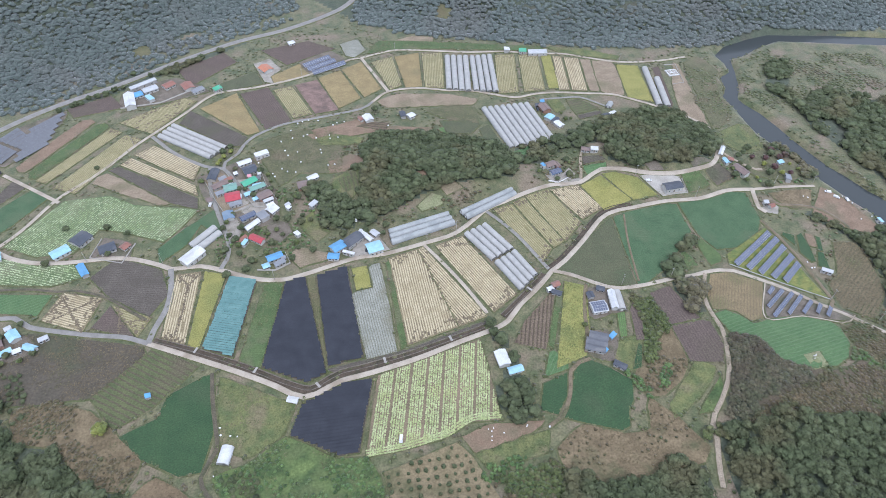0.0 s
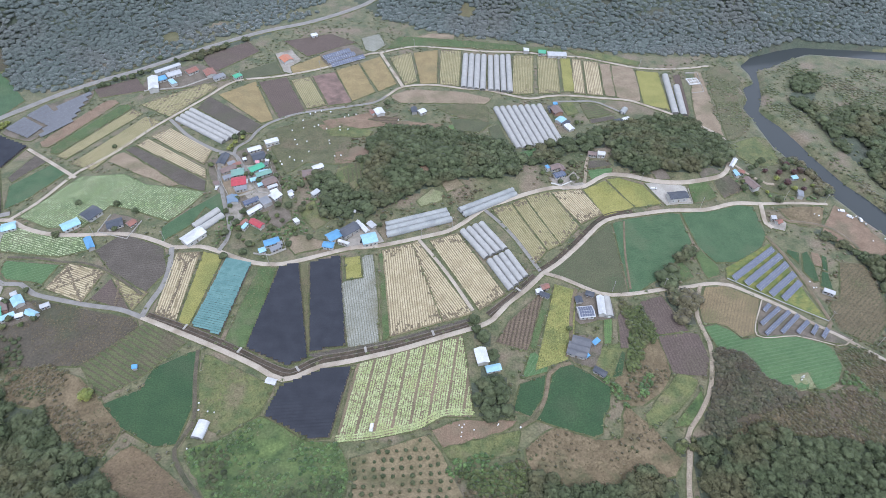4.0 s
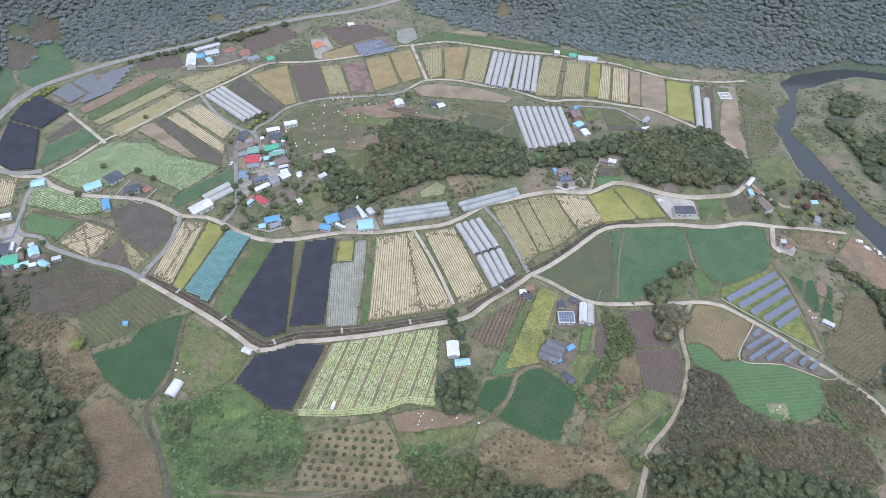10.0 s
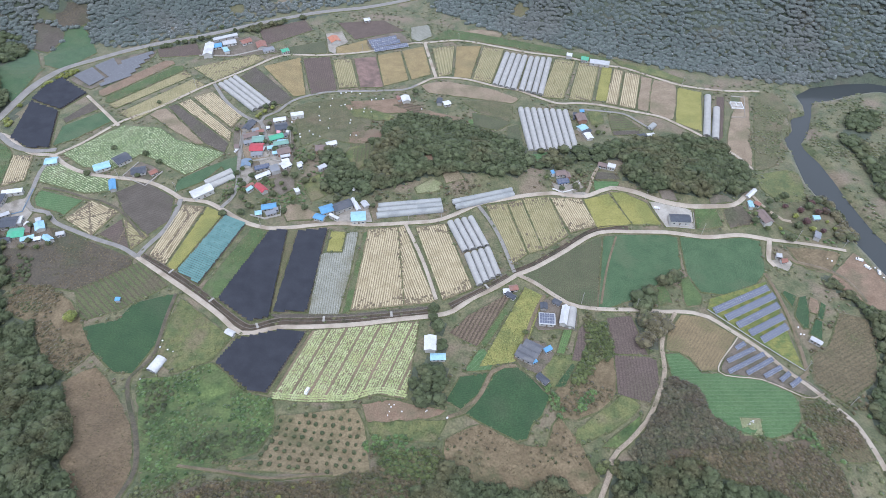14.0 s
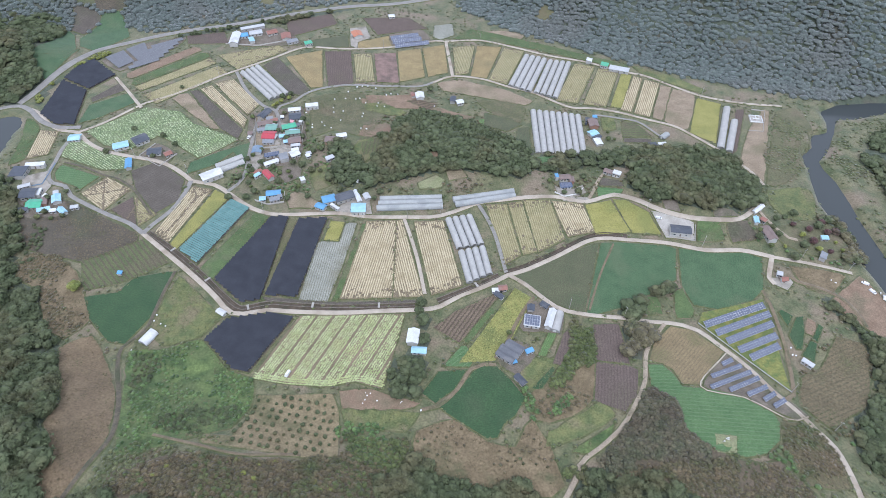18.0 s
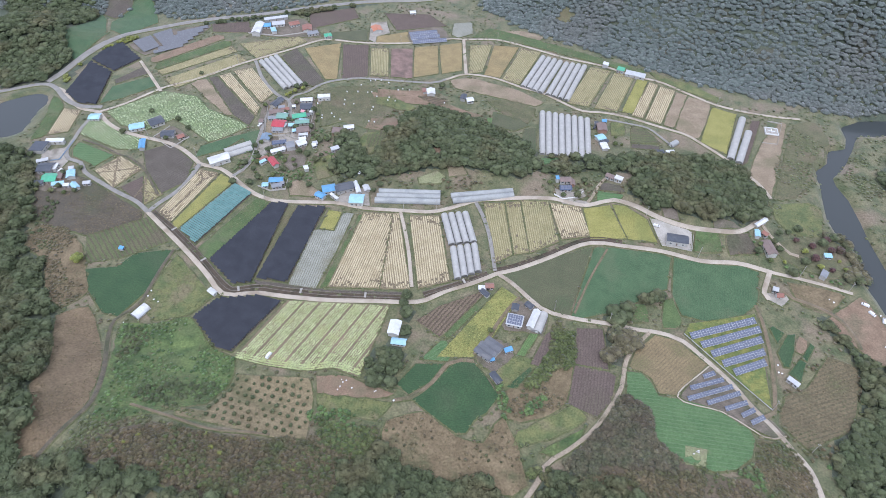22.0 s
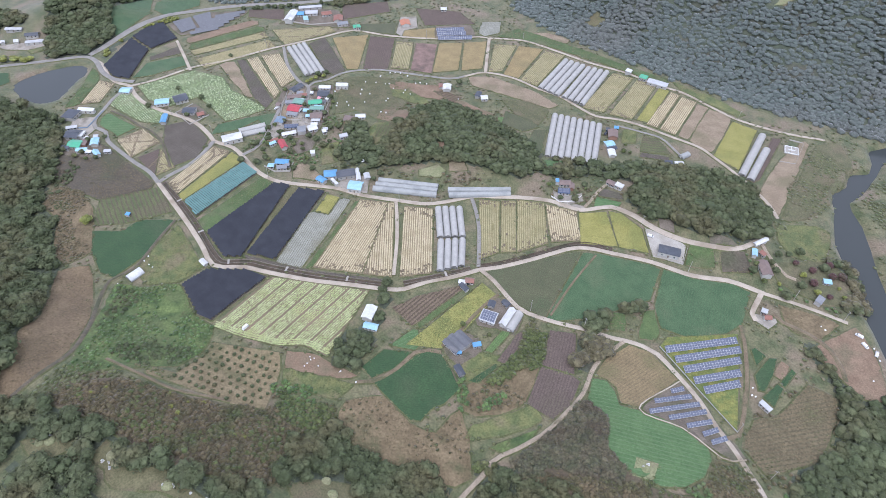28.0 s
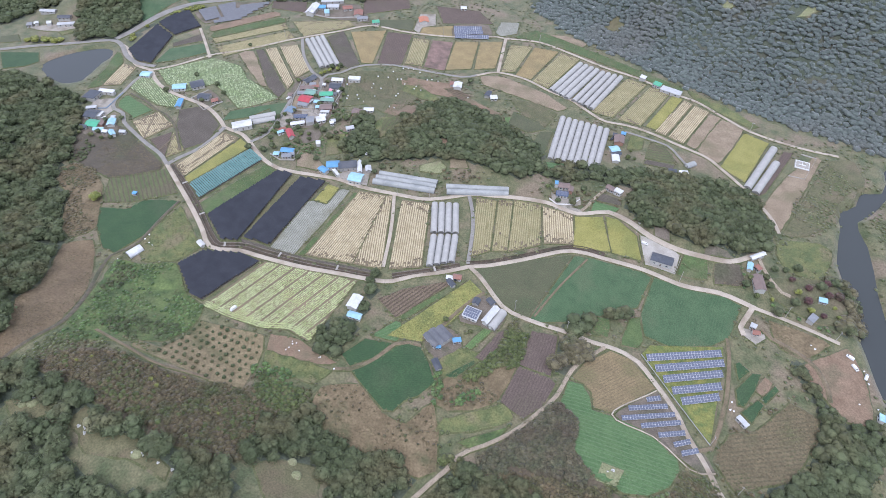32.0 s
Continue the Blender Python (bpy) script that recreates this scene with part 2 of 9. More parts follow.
M_BUSH = shade("autumn_scrub", [(0.110, 0.100, 0.050), (0.158, 0.122, 0.068), (0.090, 0.108, 0.042)], big=6, fine=0.7, bump=0.6, island=0.4)
M_GREEN = shade("green_brush", [(0.070, 0.124, 0.044), (0.139, 0.214, 0.069), (0.127, 0.165, 0.069)], big=8, fine=0.7, bump=0.6, island=0.4)
M_OLIVE = shade("olive_shrub_foliage", [(0.082, 0.105, 0.036), (0.12, 0.145, 0.05), (0.125, 0.12, 0.055)], big=6, fine=0.7, bump=0.6, island=0.4)
M_AUTUMN = shade("olive_autumn_foliage", [(0.115, 0.10, 0.058), (0.15, 0.135, 0.072), (0.085, 0.11, 0.05)], big=7, fine=0.7, bump=0.6, island=0.4)
M_TUFT = shade("dry_grass_tufts", [(0.15, 0.115, 0.065), (0.19, 0.15, 0.082), (0.115, 0.11, 0.052)], big=6, fine=0.7, island=0.3)
M_VERGE = shade("verge_weeds", [(0.10, 0.125, 0.05), (0.16, 0.165, 0.075), (0.17, 0.145, 0.085)], big=9, fine=0.7, island=0.35)
M_BARK = shade("bark", [(0.12, 0.09, 0.065), (0.18, 0.14, 0.10)], big=0.8, fine=0.1)



# ---- the land ----
# lines on which the land is hung: ridges, river and pond
RIDGE_A = [(-900, 420), (-520, 600), (-365, 765)]
RIDGE_B = [(20, 805), (150, 785), (290, 790), (520, 850), (1200, 900)]
WEST_RIDGE = [(-700, 40), (-330, 60)]
RIVER = [(900, 580), (404, 616), (369, 618), (339, 619), (316, 608), (292, 592), (279, 582), (279, 568), (278, 552), (270, 539), (269, 525), (261, 509), (265, 498), (271, 482), (277, 461), (285, 441), (299, 408), (308, 394), (317, 377), (328, 363), (345, 300), (360, 200), (360, -100)]
HALF = [9, 8.5, 8, 7.5, 9.5, 11, 7.5, 3.4, 2.6, 8, 5.8, 6.5, 6, 9.5, 11.5, 10, 10, 10.5, 10.5, 12, 13, 13, 13]
POND = [(-380, 272), (-366, 268), (-353, 270), (-363, 290), (-367, 303), (-376, 288), (-380, 272)]


def ease(u):
    u = np.clip(u, 0.0, 1.0)
    return u * u * (3 - 2 * u)


def away(x, y, line):
    """Distance from a polyline."""
    best = np.full(np.shape(x), 1e9)
    for (ax, ay), (bx, by) in zip(line, line[1:]):
        dx, dy = bx - ax, by - ay
        u = np.clip(((x - ax) * dx + (y - ay) * dy) / (dx * dx + dy * dy), 0, 1)
        best = np.minimum(best, np.hypot(x - ax - u * dx, y - ay - u * dy))
    return best


def beyond(x, y):
    """Distance outside the river's edge, whose width changes on its way."""
    best = np.full(np.shape(x), 1e9)
    for (ax, ay), (bx, by), p, q in zip(RIVER, RIVER[1:], HALF, HALF[1:]):
        dx, dy = bx - ax, by - ay
        u = np.clip(((x - ax) * dx + (y - ay) * dy) / (dx * dx + dy * dy), 0, 1)
        best = np.minimum(best, np.hypot(x - ax - u * dx, y - ay - u * dy) - p - u * (q - p))
    return best


def knoll(x, y, cx, cy, along, across, turn, high):
    c, s = math.cos(math.radians(turn)), math.sin(math.radians(turn))
    u, v = (x - cx) * c + (y - cy) * s, -(x - cx) * s + (y - cy) * c
    return high * np.exp(-((u / along) ** 2 + (v / across) ** 2))


def height(x, y):
    """The lie of the land, from gentle fields to the wooded hills round them."""
    x, y = np.asarray(x, float), np.asarray(y, float)
    z = 30 * ease((172 - y - 0.05 * np.abs(x)) / 85) * ease((x + 260) / 120)
    z = z + 12 * ease((300 - y) / 90) * ease((x - 130) / 60)
    z = z + 95 * ease((away(x, y, RIDGE_A) * -1 + 190) / 170) + 95 * ease((away(x, y, RIDGE_B) * -1 + 190) / 170)
    z = z + 70 * ease((away(x, y, WEST_RIDGE) * -1 + 150) / 140)
    z = z + knoll(x, y, -5, 398, 70, 26, 0, 11) + knoll(x, y, 168, 418, 62, 30, -12, 12)
    z = z + knoll(x, y, -450, 372, 52, 36, 30, 22)
    z = z - 5 * ease((away(x, y, POND) * -1 + 17) / 8)
    g = beyond(x, y)
    z = z + (np.minimum(z, 1.0) - z) * ease((28 - g) / 28)
    return z - 6 * ease((5.7 - g) / 11)


# ---- building blocks ----
def mesh_of(name, verts, faces, material=None, uv=None, smooth=False):
    """A mesh from numpy vertices and an array of triangles or quads."""
    verts, faces = np.asarray(verts, np.float32).reshape(-1, 3), np.asarray(faces, np.int32)
    me = bpy.data.meshes.new(name)
    k = faces.shape[1]
    me.vertices.add(len(verts))
    me.vertices.foreach_set("co", verts.ravel())
    me.loops.add(faces.size)
    me.loops.foreach_set("vertex_index", faces.ravel())
    me.polygons.add(len(faces))
    me.polygons.foreach_set("loop_start", np.arange(0, faces.size, k, dtype=np.int32))
    me.update(calc_edges=True)
    if uv is not None:
        layer = me.uv_layers.new(name="rows")
        layer.data.foreach_set("uv", np.asarray(uv, np.float32)[faces.ravel()].ravel())
    if material:
        me.materials.append(material)
    if smooth:
        me.polygons.foreach_set("use_smooth", np.ones(len(faces), bool))
    me.update()
    return me


def part(name, bm, material, parent, label=""):
    """Links a bmesh as one mesh object under a thing."""
    me = bpy.data.meshes.new(name)
    bm.to_mesh(me)
    bm.free()
    if material:
        me.materials.append(material)
    ob = new(name, me)
    ob.parent = parent
    return tagged(ob, label) if label else ob


def inside(x, y, poly):
    x, y = np.asarray(x, float), np.asarray(y, float)
    hit = np.zeros(x.shape, bool)
    for (ax, ay), (bx, by) in zip(poly, poly[1:] + poly[:1]):
        cross = (ay > y) != (by > y)
        with np.errstate(divide='ignore', invalid='ignore'):
            hit ^= cross & (x < (bx - ax) * (y - ay) / (by - ay) + ax)
    return hit


def spans(poly, angle, gap, inset=0.6, jitter=0.0, seed=1):
    """Parallel lines across a polygon: (v, u0, u1) in the frame turned by angle."""
    rng = np.random.default_rng(seed)
    c, s = math.cos(radians(angle)), math.sin(radians(angle))
    q = [(x * c + y * s, -x * s + y * c) for x, y in poly]
    v = min(p[1] for p in q) + gap * 0.6
    top, out = max(p[1] for p in q) - gap * 0.3, []
    while v < top:
        w = v + rng.uniform(-jitter, jitter)
        cuts = sorted((ax + (bx - ax) * (w - ay) / (by - ay)) for (ax, ay), (bx, by) in zip(q, q[1:] + q[:1]) if (ay > w) != (by > w))
        out += [(w, a + inset, b - inset) for a, b in zip(cuts[::2], cuts[1::2]) if b - a > 2 * inset + 1]
        v += gap
    return out, c, s


def level(x, y):
    return float(height(x, y))


# ---- the ground, one sheet to the horizon ----
def axis(lo, hi, step, far):
    mid = list(np.arange(lo, hi + 0.1, step))
    out, d = [], step
    while (hi + sum(out)) < far:
        d *= 1.35
        out.append(d)
    return np.array([lo - v for v in np.cumsum(out)][::-1] + mid + [hi + v for v in np.cumsum(out)])


gx, gy = axis(-620, 560, 5.0, 4500), axis(-60, 1050, 5.0, 4500)
gx, gy = [np.sort(np.concatenate([g[(g < a) | (g > b)], np.arange(a, b + 0.1, 2.0)])) for g, a, b in ((gx, 236, 356), (gy, 340, 640))]
XX, YY = np.meshgrid(gx, gy)
rough = np.array([[noise.noise((x * 0.021, y * 0.021, 3)) for x in gx] for y in gy])
ZZ = height(XX, YY) - 0.35
ZZ = ZZ + rough * np.clip((ZZ - 6) * 0.25, 0, 3.5) * np.clip((np.maximum(YY - 590, -XX - 330)) / 30, 0, 1)
idx = np.arange(XX.size).reshape(XX.shape)
quads = np.stack([idx[:-1, :-1], idx[:-1, 1:], idx[1:, 1:], idx[1:, :-1]], -1).reshape(-1, 4)
ground = new("ground", mesh_of("ground", np.stack([XX, YY, ZZ], -1), quads, M_GROUND, smooth=True))
ground.data.materials.append(M_LITTER)
mx, my = (XX[:-1, :-1] + XX[1:, 1:]) / 2, (YY[:-1, :-1] + YY[1:, 1:]) / 2
under = (away(mx, my, RIDGE_A) < 186) | (away(mx, my, RIDGE_B) < 190)
tagged(ground, "rough grassy valley floor rising into hills", "ground", kind="structure")

FIELD_POLYS, FIELD_SORTS = [], []
M_BANK = shade("weedy_bank", [(0.085, 0.10, 0.04), (0.14, 0.14, 0.065), (0.17, 0.145, 0.09)], big=4, fine=0.9, bump=0.6)


def slab(name, poly, material, up, uv_angle=0.0, step=9.0):
    """A field laid on the land: the outline, cut into a grid so that it follows the slope, with a low bank round it."""
    bm = bmesh.new()
    bm.faces.new([bm.verts.new((x, y, 0)) for x, y in poly])
    lows = min(level(x, y) for x, y in poly)
    highs = max(level(x, y) for x, y in poly)
    if highs - lows > 0.4 or max(abs(level(x, y)) for x, y in poly) > 0.6:
        for k, co in ((0, (1, 0, 0)), (1, (0, 1, 0))):
            a, b = min(p[k] for p in poly), max(p[k] for p in poly)
            for v in np.arange(math.ceil(a / step) * step, b, step):
                bmesh.ops.bisect_plane(bm, geom=bm.verts[:] + bm.edges[:] + bm.faces[:], plane_co=tuple(v * c for c in co), plane_no=co)
    bmesh.ops.recalc_face_normals(bm, faces=bm.faces)
    if sum(f.normal.z for f in bm.faces) < 0:
        bmesh.ops.reverse_faces(bm, faces=bm.faces)
    rim = [e for e in bm.edges if e.is_boundary]
    got = bmesh.ops.extrude_edge_only(bm, edges=rim)
    down = {v for v in got["geom"] if isinstance(v, bmesh.types.BMVert)}
    for e in [f for f in bm.faces if any(v in down for v in f.verts)]:
        e.material_index = 1
    push = {}
    for f in bm.faces:
        if f.material_index == 1:
            lo = [v for v in f.verts if v in down]
            if len(lo) == 2:
                d = lo[1].co - lo[0].co
                n = Vector((d.y, -d.x, 0)).normalized()
                mid = (lo[0].co + lo[1].co) / 2
                if inside([mid.x + n.x * 0.2], [mid.y + n.y * 0.2], poly)[0]:
                    n = -n
                for v in lo:
                    push.setdefault(v, []).append(n)
    for v, ns in push.items():
        n = sum(ns, Vector()).normalized()
        v.co += n * (1.1 + 0.5 * noise.noise((v.co.x * 0.3, v.co.y * 0.3, 1)))
    for v in bm.verts:
        v.co.z = level(v.co.x, v.co.y) + (up if v not in down else -0.42)
    layer = bm.loops.layers.uv.new("rows")
    c, s = math.cos(radians(uv_angle)), math.sin(radians(uv_angle))
    for f in bm.faces:
        for lp in f.loops:
            x, y = lp.vert.co.x, lp.vert.co.y
            lp[layer].uv = (x * c + y * s, -x * s + y * c)
    me = bpy.data.meshes.new(name)
    bm.to_mesh(me)
    bm.free()
    me.materials.append(material)
    me.materials.append(M_BANK)
    return new(name, me)


def ridges(name, poly, angle, gap, wide, high, material, parent, seed, jitter=0.06, bits=7.0, up=0.1):
    """Low uneven windrows along a field, each broken here and there."""
    rng = np.random.default_rng(seed)
    lines, c, s = spans(poly, angle, gap, 1.0, jitter, seed)
    V, Fc = [], []
    for v, a, b in lines:
        n = max(2, int((b - a) / bits) + 1)
        u = np.linspace(a, b, n)
        w = wide * rng.uniform(0.85, 1.12, n) / 2
        dv = rng.uniform(-0.1, 0.1, n)
        base = len(V)
        for i in range(n):
            for o, z in ((-w[i], 0), (-w[i] * 0.4, high), (w[i] * 0.45, high * 0.9), (w[i], 0)):
                x, y = u[i] * c - (v + dv[i] + o) * s, u[i] * s + (v + dv[i] + o) * c
                V.append((x, y, up + z + level(x, y)))
        for i in range(n - 1):
            if rng.random() < 0.012:
                continue
            for k in range(3):
                p = base + i * 4 + k
                Fc.append((p, p + 4, p + 5, p + 1))
    if not Fc:
        return
    ob = new(name, mesh_of(name, V, np.array(Fc)[:, ::-1], material))
    ob.parent = parent
    return tagged(ob, kind="stuff")


M_STRAW = shade("pale_straw", [(0.46, 0.385, 0.24), (0.53, 0.45, 0.29), (0.40, 0.33, 0.20)], big=4, fine=0.5, bump=0.6)
M_STUB = shade("pale_stubble", [(0.31, 0.272, 0.142), (0.37, 0.325, 0.178), (0.275, 0.248, 0.125)], big=5, fine=0.5, bump=0.6)
M_HEADS = shade("cabbage_leaves", [(0.31, 0.36, 0.15), (0.42, 0.46, 0.235), (0.35, 0.385, 0.165)], big=5, fine=0.4, island=0.22)
M_HEADS2 = shade("cabbage_leaves_pale", [(0.27, 0.33, 0.165), (0.38, 0.43, 0.26), (0.24, 0.31, 0.14)], big=4, fine=0.4, island=0.4)


M_BEANS = shade("yellowing_beans", [(0.17, 0.19, 0.055), (0.25, 0.245, 0.075), (0.115, 0.145, 0.045)], big=4, fine=0.4, island=0.35)


def cabbages(poly, angle, gap, step, size, material, parent, seed, keep=0.85, lane=0):
    """Cabbage heads in rows, each a small lumpy dome."""
    rng = np.random.default_rng(seed)
    lines, c, s = spans(poly, angle, gap, 0.8, 0.1, seed)
    pts = []
    for k, (v, a, b) in enumerate(lines):
        if lane and k % lane == 0:
            continue
        u = np.arange(a, b, step)
        u = u + rng.uniform(-0.25, 0.25, len(u)) * step
        u = u[rng.random(len(u)) < keep]
        pts.append(np.stack([u * c - v * s, u * s + v * c], 1))
    P = np.concatenate(pts)
    P = P + rng.normal(0, 0.12, P.shape)
    thin = np.array([noise.noise((x * 0.06, y * 0.06, seed)) for x, y in P])
    P = P[thin > -0.85 + 0.25 * rng.random(len(P))]
    return domes("cabbage_heads", P, size, material, parent, rng)


def domes(name, P, size, material, parent, rng):
    """Small lumpy plants at the given places, joined."""
    k = len(P)
    ring = np.array([(math.cos(i * math.tau / 5), math.sin(i * math.tau / 5)) for i in range(5)])
    r = size * rng.uniform(0.7, 1.2, k)
    z0 = height(P[:, 0], P[:, 1]) + 0.1
    V = np.zeros((k, 6, 3))
    V[:, :5, 0] = P[:, :1] + ring[None, :, 0] * r[:, None] * rng.uniform(0.8, 1.2, (k, 5))
    V[:, :5, 1] = P[:, 1:] + ring[None, :, 1] * r[:, None] * rng.uniform(0.8, 1.2, (k, 5))
    V[:, :5, 2] = z0[:, None]
    V[:, 5, :2] = P
    V[:, 5, 2] = z0 + r * 0.8
    T = np.array([(i, (i + 1) % 5, 5) for i in range(5)])
    Fc = (T[None] + 6 * np.arange(k)[:, None, None]).reshape(-1, 3)
    ob = new(name, mesh_of(name, V, Fc, material))
    ob.parent = parent
    return tagged(ob, kind="stuff")


def churned(poly, angle, parent, seed):
    """Muddy patches where the harvester turned, near both ends of the rows and along one track."""
    rng = np.random.default_rng(seed + 500)
    lines, c, s = spans(poly, angle, 1.5, 0.5, 0.3, seed)
    V, Fc = [], []
    mid = lines[int(len(lines) * rng.uniform(0.35, 0.7))][0]
    for v, a, b in lines:
        spots = [a + rng.exponential(2.2) for _ in range(2)] + [b - rng.exponential(2.2) for _ in range(2)]
        spots += [b - abs(v - mid) * 0.55 - rng.uniform(1, 3), a + abs(v - mid) * 0.4 + rng.uniform(1, 3)]
        for u in spots:
            if rng.random() < 0.45 or not a < u < b:
                continue
            r, n0 = rng.uniform(0.35, 0.95), len(V)
            for i in range(6):
                q = i * math.tau / 6
                k = r * rng.uniform(0.6, 1.3)
                uu, vv = u + math.cos(q) * k * 1.5, v + math.sin(q) * k
                x, y = uu * c - vv * s, uu * s + vv * c
                V.append((x, y, level(x, y) + 0.31))
            x, y = u * c - v * s, u * s + v * c
            V.append((x, y, level(x, y) + 0.40))
            Fc += [(n0 + i, n0 + (i + 1) % 6, n0 + 6) for i in range(6)]
    if Fc:
        ob = new("churned_mud", mesh_of("churned_mud", V, np.array(Fc), M_MUD))
        ob.parent = parent
        tagged(ob, kind="stuff")


M_MUD = shade("churned_mud", [(0.135, 0.105, 0.068), (0.20, 0.16, 0.105)], big=3, fine=0.5, bump=0.6)


NATURAL = ("dryslope", "scrub", "brush", "meadow", "weeds", "fallow", "drysoil", "dry", "redsoil", "grass", "soil", "dryrows")


def uneven(poly, natural):
    """The outline with hand-cut edges; wild ground gets rounded corners and a wavering rim."""
    if natural and len(poly) > 3:
        n = len(poly)
        q = [np.array(p, float) for p in poly]
        pts = []
        for i in range(n):
            a, b, c, d = q[i - 1], q[i], q[(i + 1) % n], q[(i + 2) % n]
            m = max(1, int(np.linalg.norm(c - b) / 5))
            for k in range(m):
                t = k / m
                cat = 0.5 * ((2 * b) + (c - a) * t + (2 * a - 5 * b + 4 * c - d) * t * t + (3 * b - a - 3 * c + d) * t ** 3)
                pts.append(0.35 * cat + 0.65 * (b + (c - b) * t))
        amp = 1.1
    else:
        pts = []
        for a, b in zip(poly, poly[1:] + poly[:1]):
            m = max(1, int(math.dist(a, b) / 8))
            pts += [np.array((a[0] + (b[0] - a[0]) * k / m, a[1] + (b[1] - a[1]) * k / m)) for k in range(m)]
        amp = 0.3
    return [(float(x + amp * noise.noise((x * 0.21, y * 0.21, 5))), float(y + amp * noise.noise((x * 0.21, y * 0.21, 9)))) for x, y in pts]


def field(name, label, sort, poly, angle):
    poly = uneven(poly, sort in NATURAL)
    FIELD_POLYS.append(poly)
    FIELD_SORTS.append(sort)
    up = 0.04 + 0.004 * (len(FIELD_POLYS) % 47)
    ob = slab(name, poly, style(sort), up, angle or 0.0)
    tagged(ob, label, name.replace("_", " "), kind="structure")
    seed = len(FIELD_POLYS)
    if sort == "straw":
        ridges("straw_windrows", poly, angle, 1.5, 0.88, 0.22, M_STRAW, ob, seed, up=up)
    if sort == "stubble" and angle is not None:
        ridges("stubble_rows", poly, angle, 1.5, 0.82, 0.16, M_STUB, ob, seed, up=up)
    if sort in ("straw", "stubble") and angle is not None:
        churned(poly, angle, ob, seed)
    if sort == "cabbage":
        cabbages(poly, angle, 1.3, 0.72, 0.6, M_HEADS, ob, seed, 0.96, 7)
    if sort == "stalks":
        cabbages(poly, angle, 2.4, 1.1, 0.55, M_BUSH, ob, seed, 0.75).name = "dry_stalks"
    if sort == "dryrows" and angle is not None:
        cabbages(poly, angle, 2.3, 1.5, 0.6, M_BUSH, ob, seed, 0.6).name = "dry_stalks"
    if sort == "yellow":
        cabbages(poly, angle, 1.0, 0.9, 0.55, M_BEANS, ob, seed, 0.8).name = "bean_plants"
    if sort == "cabbage2":
        cabbages(poly, angle, 1.75, 0.85, 0.58, M_HEADS2, ob, seed, 0.85)
    return ob


def smooth_line(pts, step=5.0):
    """A Catmull-Rom line through the given points."""
    p = [np.array(q, float) for q in pts]
    p = [2 * p[0] - p[1]] + p + [2 * p[-1] - p[-2]]
    out = []
    for a, b, c, d in zip(p, p[1:], p[2:], p[3:]):
        n = max(1, int(np.linalg.norm(c - b) / step))
        for i in range(n):
            t = i / n
            out.append(0.5 * ((2 * b) + (c - a) * t + (2 * a - 5 * b + 4 * c - d) * t * t + (3 * b - a - 3 * c + d) * t ** 3))
    return np.array(out + [p[-2]])


ROADS = []


def strip(name, line, offs, material):
    """A ribbon along a line: offs are (sideways, height) pairs across it."""
    tan = np.gradient(line, axis=0)
    tan /= np.linalg.norm(tan, axis=1)[:, None]
    nor = np.stack([-tan[:, 1], tan[:, 0]], 1)
    V = []
    for q, n in zip(line, nor):
        for o, z in offs:
            x, y = q + n * o
            V.append((x, y, level(x, y) + z))
    k = len(offs)
    Fc = [(i * k + j, i * k + j + 1, (i + 1) * k + j + 1, (i + 1) * k + j) for i in range(len(line) - 1) for j in range(k - 1)]
    return new(name, mesh_of(name, V, np.array(Fc)[:, ::-1], material))


def road(name, label, sort, width, pts):
    line = smooth_line(pts)
    ROADS.append((line, width))
    h, up = width / 2, 0.22 + 0.006 * len(ROADS)
    ob = strip(name, line, [(-h - 0.8, -0.6), (-h, up), (h, up), (h + 0.8, -0.6)], style(sort))
    ob.data.materials.append(M_BANK)
    for i, f in enumerate(ob.data.polygons):
        f.material_index = 0 if i % 3 == 1 else 1
    return tagged(ob, label, "road", kind="structure")

# fields: outline in metres, direction of the rows
field("village_yard", "worn earth and concrete between the village houses", "soil", [(-158.1, 351.2), (-175.5, 373.6), (-183.7, 394.0), (-171.1, 402.4), (-150.0, 419.1), (-135.9, 400.3), (-123.4, 381.0), (-116.5, 358.9), (-115.0, 345.9), (-138.6, 335.7), (-155.7, 340.0)], None)
field("farm_yard", "worn earth yard round the solar-roofed house", "soil", [(93.8, 285.3), (102.7, 287.3), (113.3, 284.9), (116.9, 267.3), (105.4, 264.5), (94.9, 260.8), (89.9, 264.5), (92.3, 279.1)], None)
field("farm_yard", "worn earth yard round the grey barn", "soil", [(83.5, 239), (87, 251), (100, 253), (106, 246), (100, 231), (90, 233)], None)
field("yard", "worn gravel yard among far sheds", "concrete", [(-469.1, 289.8), (-461.7, 297.8), (-451.9, 307.0), (-432.1, 320.3), (-426.3, 317.7), (-434.4, 304.5), (-452.5, 293.8)], None)
field("yard", "pale concrete yard of the walled house", "concrete", [(-231.8, 322.9), (-210.5, 325.3), (-206.8, 312.3), (-227.4, 309.4)], None)
field("yard", "pale concrete terrace before the farmhouse", "concrete", [(79.7, 395.0), (87.0, 393.9), (94.5, 397.8), (99.1, 403.3), (103.5, 396.2), (96.9, 388.8), (84.5, 387.1)], None)
field("yard", "grey concrete yard between the village houses", "concrete", [(-165.7, 391.1), (-146.8, 391.9), (-135.9, 367.0), (-146.2, 360.8), (-155.6, 370.0)], None)
field("yard", "worn concrete yard before the long house", "concrete", [(-145.7, 359.6), (-135.0, 367.1), (-120.8, 365.9), (-122.1, 355.0), (-137.9, 351.8)], None)
